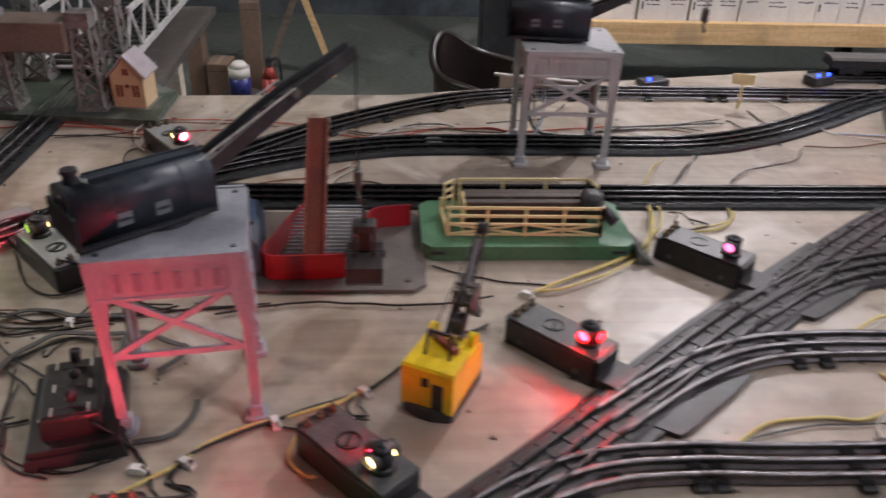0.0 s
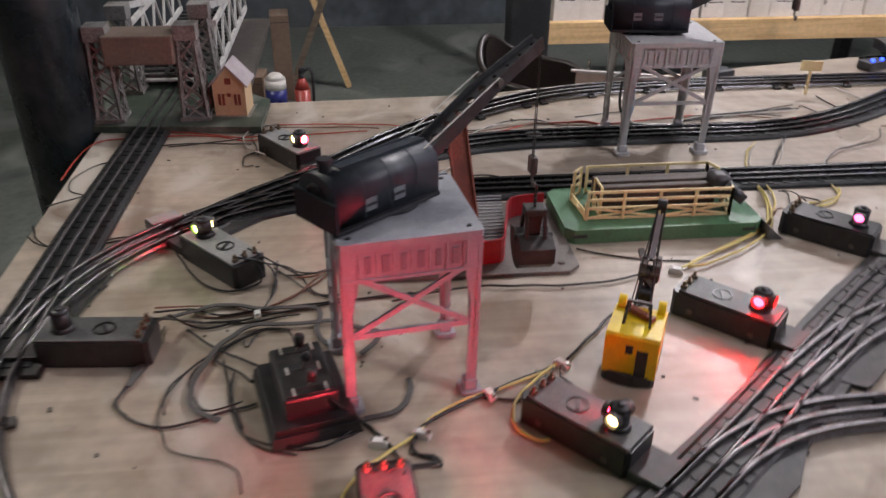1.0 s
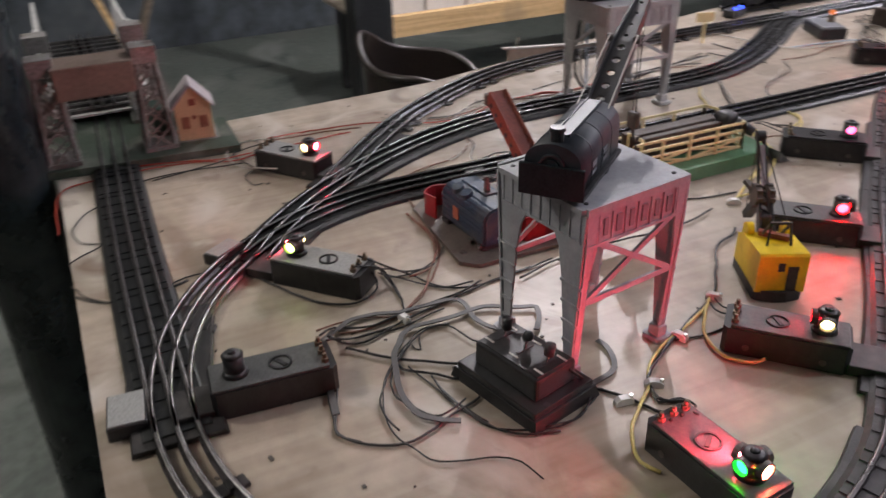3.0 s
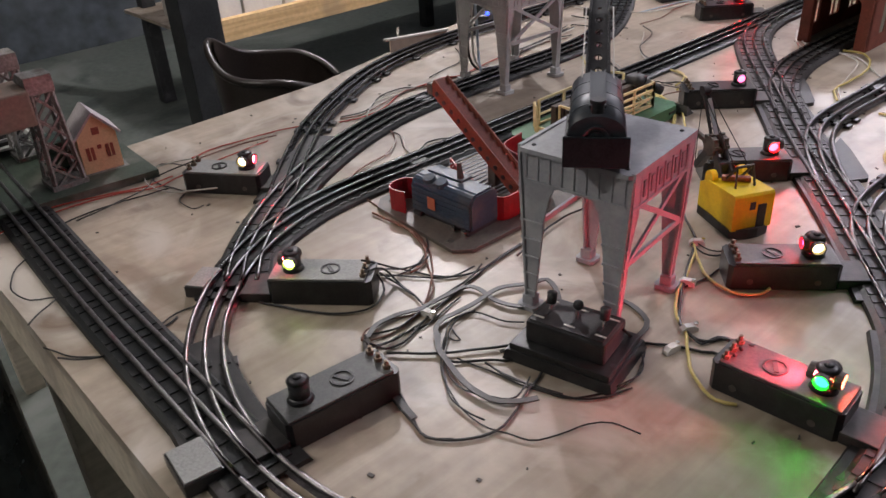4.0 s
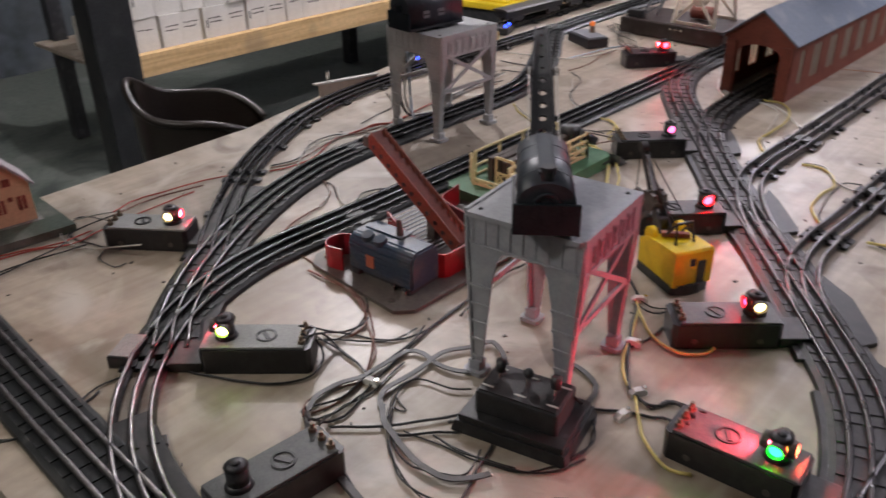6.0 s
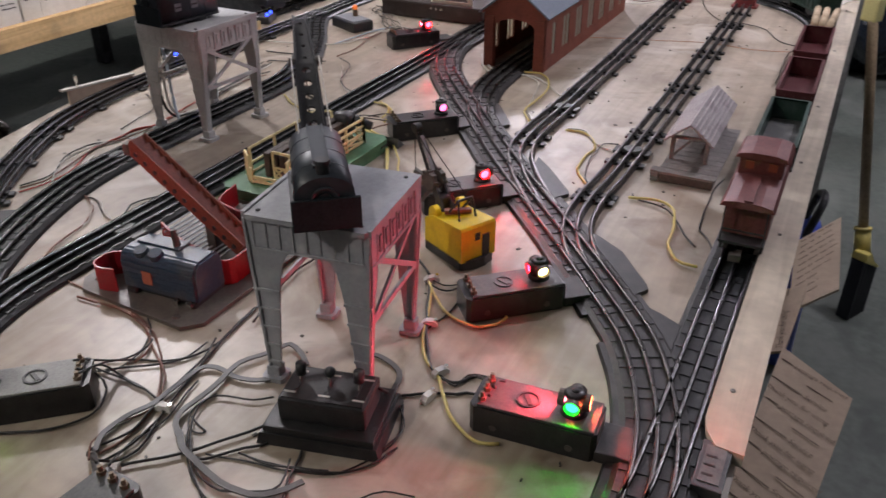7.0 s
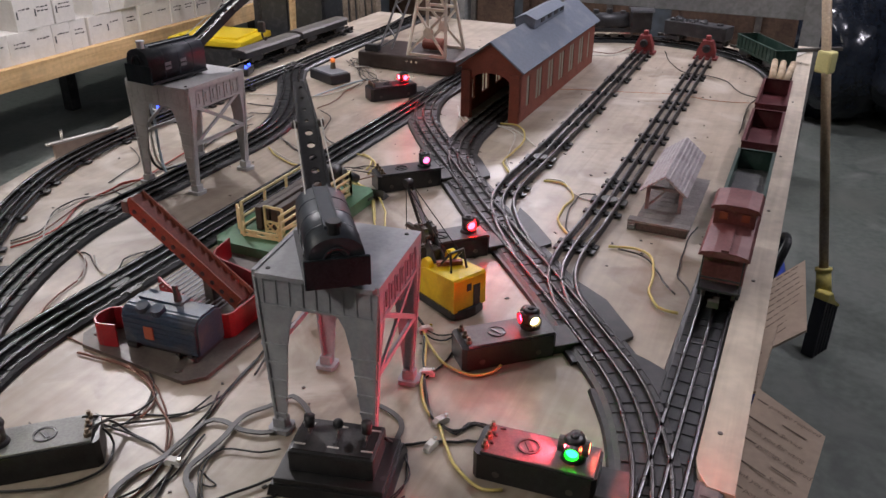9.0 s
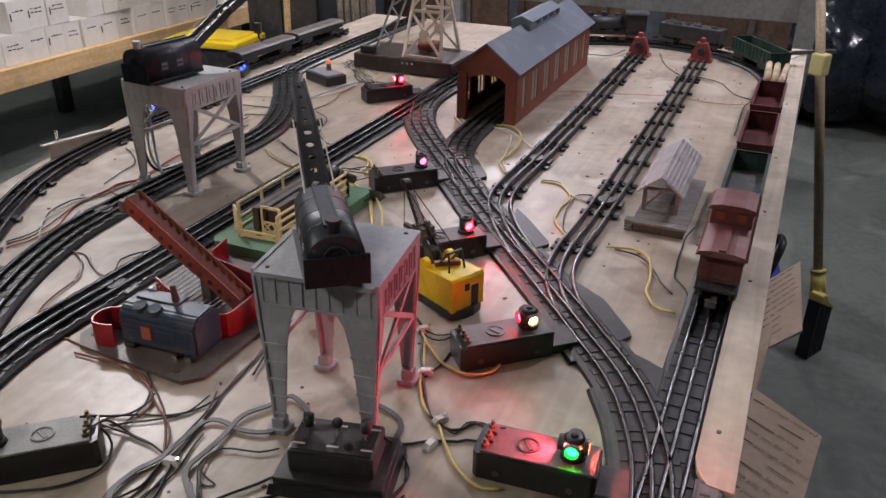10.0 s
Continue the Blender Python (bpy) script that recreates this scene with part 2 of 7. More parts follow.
def prism(bm, outline, depth, m):
    """An outline in the local xy plane, pushed along local z by depth."""
    lo = [bm.verts.new(m @ Vector((x, y, 0))) for x, y in outline]
    hi = [bm.verts.new(m @ Vector((x, y, depth))) for x, y in outline]
    bm.faces.new(lo[::-1]), bm.faces.new(hi)
    n = len(lo)
    for i in range(n):
        bm.faces.new((lo[i], lo[(i + 1) % n], hi[(i + 1) % n], hi[i]))
    return bm


UPX = Matrix(((0, 0, 1, 0), (1, 0, 0, 0), (0, 1, 0, 0), (0, 0, 0, 1)))  # local xy to world yz, push along x
UPY = Matrix(((1, 0, 0, 0), (0, 0, -1, 0), (0, 1, 0, 0), (0, 0, 0, 1)))  # local xy to world xz, push along -y


def spline(pts, step=0.012):
    """A smooth line through the given plan points."""
    p = [Vector((*q, 0)) if len(q) == 2 else Vector(q) for q in pts]
    p = [2 * p[0] - p[1], *p, 2 * p[-1] - p[-2]]
    out = []
    for a, b, c, d in zip(p, p[1:], p[2:], p[3:]):
        n = max(2, int((c - b).length / step))
        for i in range(n):
            t = i / n
            out.append(0.5 * (2 * b + t * (c - a) + t * t * (2 * a - 5 * b + 4 * c - d) + t**3 * (3 * b - a - 3 * c + d)))
    return out + [p[-2]]


def arc(cx, cy, r, a0, a1, step=5):
    n = max(2, int(abs(a1 - a0) / step))
    return [(cx + r * math.cos(radians(a0 + (a1 - a0) * i / n)), cy + r * math.sin(radians(a0 + (a1 - a0) * i / n))) for i in range(n + 1)]


def sideways(pts):
    out = []
    for i in range(len(pts)):
        d = pts[min(i + 1, len(pts) - 1)] - pts[max(i - 1, 0)]
        out.append(Vector((-d.y, d.x, 0)).normalized())
    return out


def sweep(bm, pts, profile, off=0.0):
    """A closed profile of (across, up) carried along a plan line."""
    rings = [[bm.verts.new(p + s * (off + u) + Vector((0, 0, v))) for u, v in profile] for p, s in zip(pts, sideways(pts))]
    n = len(profile)
    for a, b in zip(rings, rings[1:]):
        for i in range(n):
            bm.faces.new((a[i], a[(i + 1) % n], b[(i + 1) % n], b[i]))
    bm.faces.new(rings[0]), bm.faces.new(rings[-1][::-1])
    return bm


def tube(bm, pts, r, n=6):
    rings = []
    for i, p in enumerate(pts):
        d = (pts[min(i + 1, len(pts) - 1)] - pts[max(i - 1, 0)]).normalized()
        s = d.cross(Vector((0, 0, 1)))
        s = s.normalized() if s.length > 1e-4 else Vector((1, 0, 0))
        u = s.cross(d)
        rings.append([bm.verts.new(p + r * (math.cos(2 * math.pi * k / n) * s + math.sin(2 * math.pi * k / n) * u)) for k in range(n)])
    for a, b in zip(rings, rings[1:]):
        for i in range(n):
            bm.faces.new((a[i], a[(i + 1) % n], b[(i + 1) % n], b[i]))
    bm.faces.new(rings[0]), bm.faces.new(rings[-1][::-1])
    return bm


B = bmesh.new

# ---- room ----
FLOOR = -0.65


def slab(name, c, s, material, label, category):
    ob = part(name, box(B(), c, s), material)
    return tagged(ob, label, category, "", "structure")


slab("floor", (-0.6, 0.8, FLOOR - 0.05), (6.6, 7.2, 0.1), CONCRETE, "bare grey concrete basement floor, worn and dusty", "floor")
slab("ceiling", (-0.6, 0.8, 1.6), (6.6, 7.2, 0.1), CEIL, "plain unpainted basement ceiling", "ceiling")
slab("wall_west", (-3.85, 0.8, 0.45), (0.1, 7.2, 2.2), WALL, "basement wall, deep shade put into its near-black colour", "wall")
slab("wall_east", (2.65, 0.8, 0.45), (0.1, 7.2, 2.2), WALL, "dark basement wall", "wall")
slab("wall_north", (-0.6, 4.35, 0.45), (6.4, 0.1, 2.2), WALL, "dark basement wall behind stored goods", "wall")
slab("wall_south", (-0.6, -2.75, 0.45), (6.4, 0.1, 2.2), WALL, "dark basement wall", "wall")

# ---- table ----
table = thing("layout_table", "large plywood train layout table with pale edge boards", "table")
prism_top = [(-0.742, -0.385), (0.292, -0.385), (0.292, 1.73), (-0.93, 1.73), (-0.92, 0.95), (-0.822, 0.44), (-0.765, 0.20)]
part("tabletop", prism(B(), prism_top, 0.016, Matrix.Translation((0, 0, -0.016))), PLY, table, "stained and dusty bare plywood sheet")
part("front_rail", box(B(), (-0.225, -0.365, -0.057), (1.03, 0.034, 0.08), None, 0.002), EDGE, table)
part("side_rail", box(B(), (0.272, 0.68, -0.057), (0.034, 2.05, 0.08), None, 0.002), EDGE, table)
part("side_rail", box(B(), (-0.715, 0.68, -0.057), (0.034, 2.05, 0.08), None, 0.002), EDGE, table)
leg = part("leg", box(B(), (0.245, -0.32, (FLOOR - 0.016) / 2 - 0.001), (0.05, 0.05, -FLOOR - 0.018), None, 0.003), EDGE, table)
for dx, dy in ((-0.93, 0), (0, 1.95), (-0.93, 1.95)):
    again(leg, dx, dy)
bm = B()
outline = [(0.262, 0.062), (0.266, 0.046), (0.275, 0.032), (0.296, 0.030), (0.298, 1.74), (0.262, 1.74)]
prism(bm, outline, 0.012, Matrix())
strip = part("edge_strip", bm, EDGE, table, "worn pale wooden edge strip with screws")
for y in (0.1026, 0.40, 0.62, 0.86, 1.2, 1.55):
    part("screw", rod(B(), (0.276, y, 0.0118), (0.276, y, 0.0128), 0.0022), GUNMETAL, strip)

# ---- tracks ----
RAIL = [(-0.0035, 0.003), (0.0035, 0.003), (0.0035, 0.004), (0.0008, 0.0048), (0.0008, 0.0085), (0.002, 0.0095), (0.0022, 0.011), (0.0012, 0.0124),
        (-0.0012, 0.0124), (-0.0022, 0.011), (-0.002, 0.0095), (-0.0008, 0.0085), (-0.0008, 0.0048), (-0.0035, 0.004)]
GAUGE = 0.0155
LAYERS = {"n": 0}


def track(name, pts, label, bed=None, steel=None):
    """Three tubular rails on pressed ties, with or without a rubber roadbed."""
    t = thing(name, label, "railway track", group="tracks of the layout")
    LAYERS["n"] += 1
    top = 0.0056 + 0.00022 * LAYERS["n"]
    line = spline(pts)
    for off in (-GAUGE, 0, GAUGE):
        smooth(part("rail", sweep(B(), line, RAIL, off), steel or STEEL, t))
    if bed:
        part("roadbed", sweep(B(), line, [(-0.0305, 0.0005), (0.0305, 0.0005), (0.029, 0.004), (0.0245, top), (-0.0245, top), (-0.029, 0.004)]), bed, t, "dusty black rubber roadbed")
        rib, run, sides = None, 0.0, sideways(line)
        for i in range(1, len(line)):
            was, run = run, run + (line[i] - line[i - 1]).length
            if int(was / 0.021) == int(run / 0.021):
                continue
            if rib is None:
                rib = c = part("tie_rib", box(B(), (0, 0, top + 0.0004), (0.0485, 0.0095, 0.0012)), bed, t)
            else:
                c = bpy.data.objects.new("tie_rib", rib.data)
                scene.collection.objects.link(c)
                c.parent = t
            c.matrix_basis = pose(line[i].x * K, line[i].y * K, 0, 0, 0, math.degrees(math.atan2(sides[i].y, sides[i].x)))
    # roadbed track has even ties; plain sections have one near each end and one midway
    first, far, sides = None, 0.0, sideways(line)
    stops = (0.013, 0.115, 0.215) if not bed else (0.04, 0.115, 0.19)
    for i in range(1, len(line)):
        was, far = far, far + (line[i] - line[i - 1]).length
        if not any(was % 0.23 < s <= was % 0.23 + far - was for s in stops):
            continue
        a = math.degrees(math.atan2(sides[i].y, sides[i].x))
        if first is None:
            bm = B()
            box(bm, (0, 0, 0.0024), (0.053 if not bed else 0.049, 0.012, 0.0036), None, 0.0006)
            for u in (-GAUGE, 0, GAUGE):
                box(bm, (u, 0, 0.005), (0.0095, 0.010, 0.003))
            first = part("tie", bm, TIEBLACK, t)
            first.matrix_basis = pose(line[i].x * K, line[i].y * K, 0, 0, 0, a)
        else:
            c = bpy.data.objects.new("tie", first.data)
            scene.collection.objects.link(c)
            c.parent = t
            c.matrix_basis = pose(line[i].x * K, line[i].y * K, 0, 0, 0, a)
    return t


CX, CY, R = -0.075, -0.01, 0.318
track("inner_loop_track", arc(CX, CY, R, 222, 352, 10), "tubular three-rail curve on black ties on bare plywood", None, DULLSTEEL)
track("edge_track", [*arc(CX, CY, R, 352, 360, 4), (0.243, 0.1), (0.243, 0.4), (0.243, 0.8), (0.243, 1.1), (0.243, 1.35), *arc(CX, 1.35, R, 12, 168, 12), (-0.393, 1.35), (-0.393, 1.2)], "three-rail track on dark roadbed along the table edge", RUBBER)
track("long_straight_track", [*arc(CX, CY, R, 222, 180, 10), (-0.393, 0.1), (-0.393, 0.4), (-0.393, 0.7), (-0.393, 1.2)], "three-rail straight track on dark roadbed", RUBBER)
track("bridge_approach_track", [(-0.07, -0.328), (-0.2, -0.326), (-0.4, -0.322), (-0.65, -0.312), (-1.0, -0.297)], "three-rail straight track on black rubber roadbed", RUBBER, DULLSTEEL)
track("middle_track", [(-0.30, -0.212), (-0.36, -0.165), (-0.43, -0.085), (-0.492, 0.02), (-0.532, 0.12), (-0.552, 0.22), (-0.555, 0.4), (-0.557, 0.6), (-0.59, 0.72), (-0.66, 0.85), (-0.735, 0.965), (-0.765, 1.05), (-0.77, 1.3), (-0.77, 1.7)], "three-rail track passing under the far portal crane", RUBBER)
track("outer_track", [(-0.43, -0.085), (-0.52, -0.005), (-0.61, 0.09), (-0.69, 0.21), (-0.74, 0.32), (-0.765, 0.45), (-0.77, 0.6), (-0.77, 1.05)], "shiny three-rail track near the far table edge")
track("yard_lead_track", [(0.243, -0.06), (0.238, 0.0), (0.223, 0.062), (0.19, 0.137), (0.14, 0.205), (0.06, 0.302), (-0.082, 0.468), (-0.19, 0.605), (-0.285, 0.725), (-0.345, 0.815), (-0.38, 0.91), (-0.393, 1.02)], "dusty three-rail track running slantwise through the switches", RUBBERDUST, YARDSTEEL)
track("siding_track", [(0.14, 0.205), (0.092, 0.27), (0.066, 0.335), (0.060, 0.41), (0.064, 0.52), (0.065, 0.9), (0.063, 1.52)], "three-rail siding on black ties", None, DULLSTEEL)
track("siding_track", [(0.02, 0.35), (-0.04, 0.435), (-0.074, 0.51), (-0.082, 0.59), (-0.080, 0.70), (-0.08, 1.0), (-0.085, 1.52)], "three-rail siding on black ties", None, DULLSTEEL)
track("shed_track", [(-0.12, 0.515), (-0.19, 0.62), (-0.222, 0.71), (-0.233, 0.80), (-0.2355, 0.95), (-0.236, 1.36)], "three-rail track leading into the engine shed", RUBBERDUST, YARDSTEEL)

# ---- switch plates and switch machines ----
PLATED = [[(0.243, -0.10), (0.236, 0.01), (0.215, 0.085), (0.185, 0.145)], [(0.155, 0.185), (0.08, 0.282), (0.02, 0.352)], [(0.035, 0.335), (-0.05, 0.43), (-0.105, 0.495)],
          [(-0.10, 0.49), (-0.18, 0.59), (-0.25, 0.68)], [(-0.30, -0.212), (-0.35, -0.165), (-0.40, -0.115)], [(-0.06, -0.328), (-0.15, -0.322), (-0.25, -0.30)], [(-0.43, -0.085), (-0.50, 0.0), (-0.55, 0.07)], [(-0.393, 0.92), (-0.393, 1.1)]]
for i, pts in enumerate(PLATED):
    top = 0.0040 + 0.00025 * i
    ob = part("switch_plate", sweep(B(), spline(pts), [(-0.036, 0.0006), (0.036, 0.0006), (0.034, top), (-0.034, top)]), PLATE)
    tagged(ob, "flat black pressed-metal switch base under the rails", "switch base", "switch bases of the layout")

for i, pts in enumerate((((0.085, 0.328), (0.100, 0.318), (0.129, 0.298), (0.170, 0.243), (0.173, 0.236), (0.163, 0.219), (0.12, 0.225)),
                         ((-0.045, 0.50), (-0.020, 0.474), (0.027, 0.416), (0.030, 0.409), (0.017, 0.389), (-0.03, 0.40)),
                         ((-0.19, 0.685), (-0.165, 0.655), (-0.130, 0.603), (-0.127, 0.595), (-0.14, 0.572), (-0.18, 0.59)),
                         ((0.176, 0.205), (0.196, 0.197), (0.216, 0.186), (0.218, 0.05), (0.205, 0.05)))):
    ob = part("switch_flange", prism(B(), pts, 0.0046 + 0.0002 * i, Matrix.Translation((0, 0, 0.0007))), PLATE)
    tagged(ob, "black angled metal flange of a switch base", "switch base", "switch bases of the layout")


def lantern(parent, x, z, lit):
    """A lantern with a lens on each of its four sides."""
    bm = B()
    rod(bm, (x, 0, z), (x, 0, z + 0.004), 0.0105, 0.0085, 20)
    rod(bm, (x, 0, z + 0.004), (x, 0, z + 0.018), 0.0082, 0.0082, 20)
    rod(bm, (x, 0, z + 0.018), (x, 0, z + 0.0205), 0.0088, 0.0058, 20)
    rod(bm, (x, 0, z + 0.0205), (x, 0, z + 0.0220), 0.0035, 0.0025, 12)
    head = smooth(part("lantern", bm, BLACK, parent, "round black lantern with coloured lenses"))
    for k, m in zip((0, 90, 180, 270), lit):
        if m:
            d = Vector((math.cos(radians(k)), math.sin(radians(k)), 0))
            c = Vector((x, 0, z + 0.0115))
            ring, across = B(), Vector((-d.y, d.x, 0))
            loops = [[ring.verts.new(c + d * far + r * (math.cos(i * math.pi / 8) * across + math.sin(i * math.pi / 8) * Vector((0, 0, 1)))) for i in range(16)] for far, r in ((0.0068, 0.0070), (0.0122, 0.0066), (0.0122, 0.0056), (0.0092, 0.0052))]
            for a, b in zip(loops, loops[1:]):
                for i in range(16):
                    ring.faces.new((a[i], a[(i + 1) % 16], b[(i + 1) % 16], b[i]))
            part("bezel", ring, GUNMETAL, head)
            part("lens", rod(B(), c + d * 0.0078, c + d * 0.0095, 0.0052, 0.0048, 16), m, head)
    return head


def switch_machine(x, y, turn, lit, label, lid):
    """lit: the lens towards the track, and on round anticlockwise."""
    s = thing("switch_machine", label, "switch machine", x, y, 0, turn, "switch machines of the layout")
    bm = B()
    prism(bm, [(-0.05, -0.016), (-0.046, -0.020), (0.046, -0.020), (0.05, -0.016), (0.05, 0.016), (0.046, 0.020), (-0.046, 0.020), (-0.05, 0.016)], 0.025, Matrix.Translation((0, 0, 0.0008)))
    part("body", bm, BAKELITE, s, "black moulded body")
    bm = B()
    box(bm, (0.002, 0, 0.0268), (0.092, 0.037, 0.0026), None, 0.001)
    lid_ob = part("lid", bm, lid, s, "dusty flat lid")
    ring = B()
    outer, inner = [(0.0095 * math.cos(a * math.pi / 12), 0.0095 * math.sin(a * math.pi / 12)) for a in range(24)], [(0.0078 * math.cos(a * math.pi / 12), 0.0078 * math.sin(a * math.pi / 12)) for a in range(24)]
    vs = [[ring.verts.new((-0.008 + p[0], p[1], zz)) for p in loop] for loop in (outer, inner) for zz in (0.0281, 0.0292)]
    for i in range(24):
        j = (i + 1) % 24
        for a, b in ((vs[0], vs[1]), (vs[1], vs[3]), (vs[3], vs[2])):
            ring.faces.new((a[i], a[j], b[j], b[i]))
    box(ring, (-0.008, 0, 0.0286), (0.0035, 0.013, 0.0011), Matrix.Translation((-0.008, 0, 0)) @ pose(0, 0, 0, 0, 0, 30) @ Matrix.Translation((0.008, 0, 0)))
    part("emblem_ring", ring, BAKELITE, lid_ob)
    for v in (-0.012, 0, 0.012):
        bm = B()
        rod(bm, (-0.0415, v, 0.028), (-0.0415, v, 0.0315), 0.0032, 0.0032, 6)
        rod(bm, (-0.0415, v, 0.0315), (-0.0415, v, 0.0355), 0.0017, 0.0017, 8)
        part("terminal_nut", bm, BRASS, s)
    bm = B()
    box(bm, (0.064, 0, 0.0055), (0.03, 0.036, 0.010), None, 0.001)
    part("coupling_plate", bm, PLATE, s)
    for u in (-0.03, 0.03):
        part("side_screw", rod(B(), (u, -0.0206, 0.009), (u, -0.0196, 0.009), 0.003, 0.003, 10), GUNMETAL, s)
    lantern(s, 0.028, 0.0281, lit)
    return s


switch_machine(0.145, 0.0, 5, (L_HOT, L_LEAF, L_RED, L_GREEN), "black switch machine, dusty lid, lantern lit red and green", LIDGREY)
switch_machine(0.058, 0.155, 42, (None, L_CREAM, L_FAINT, L_CREAM), "black switch machine, dusty lid, lantern lit cream and red", LIDGREY)
switch_machine(-0.083, 0.333, 45, (L_MID, None, None, L_MID), "black switch machine with a bright red lantern", LIDGREY)
switch_machine(-0.232, 0.518, 45, (None, None, None, L_DIM), "black switch machine with a dim pink lantern", BAKELITE)
switch_machine(-0.47, 0.925, 50, (None, None, L_SOFT, L_MID), "black switch machine with a red lantern near the shed", BAKELITE)
switch_machine(-0.235, -0.158, 222, (L_SOFT, L_LIME, None, L_CREAM), "black switch machine, grey lid, lantern lit cream and red", LIDPALE)
switch_machine(-0.521, -0.1035, 37, (L_SOFT, None, None, L_CREAM), "black switch machine by the bridge, lantern lit cream", LIDPALE)
switch_machine(-0.09, -0.248, 265, (None, None, None, None), "black switch machine with an unlit lantern", LIDGREY)
for x, y, turn, u, v in ((-0.108, -0.360, -6, 0.042, 0.030), (-0.331, -0.236, 125, 0.038, 0.022)):
    sc = thing("switch_cover", "small grey-topped cover box beside the switch", "switch cover", x, y, 0, turn, "switch covers")
    part("case", box(B(), (0, 0, 0.0065), (u, v, 0.012), None, 0.001), BAKELITE, sc)
    part("lid", box(B(), (0, 0, 0.0132), (u - 0.003, v - 0.003, 0.0016), None, 0.0005), LIDPALE, sc)

# ---- portal cranes ----
def holed_plate(bm, m, a, b, w0, w1, n, r):
    """A tapering plate from a to b (along, up) with a row of n round holes."""
    way = Vector((b[0] - a[0], 0, b[1] - a[1]))
    up = Vector((-way.z, 0, way.x)).normalized() * 0.0022
    at = lambda u, v: Vector((a[0], 0, a[1])) + way * u + Vector((0, v, 0))  # noqa: E731
    for k in range(n):
        mid, half = (k + 0.5) / n, 0.5 / n
        rim, hole = [], []
        for i in range(16):
            c, s = math.cos(math.pi * i / 8), math.sin(math.pi * i / 8)
            f = max(abs(c), abs(s))
            u = mid + half * c / f
            rim.append(at(u, (w0 + (w1 - w0) * u) * s / f))
            hole.append(at(mid + r * c / way.length, r * s))
        lo = [bm.verts.new(m @ p) for p in rim], [bm.verts.new(m @ p) for p in hole]
        hi = [bm.verts.new(m @ (p + up)) for p in rim], [bm.verts.new(m @ (p + up)) for p in hole]
        for i in range(16):
            j = (i + 1) % 16
            bm.faces.new((lo[0][i], lo[0][j], lo[1][j], lo[1][i]))
            bm.faces.new((hi[0][i], hi[1][i], hi[1][j], hi[0][j]))
            bm.faces.new((lo[1][i], lo[1][j], hi[1][j], hi[1][i]))
    bmesh.ops.remove_doubles(bm, verts=bm.verts, dist=0.00002)


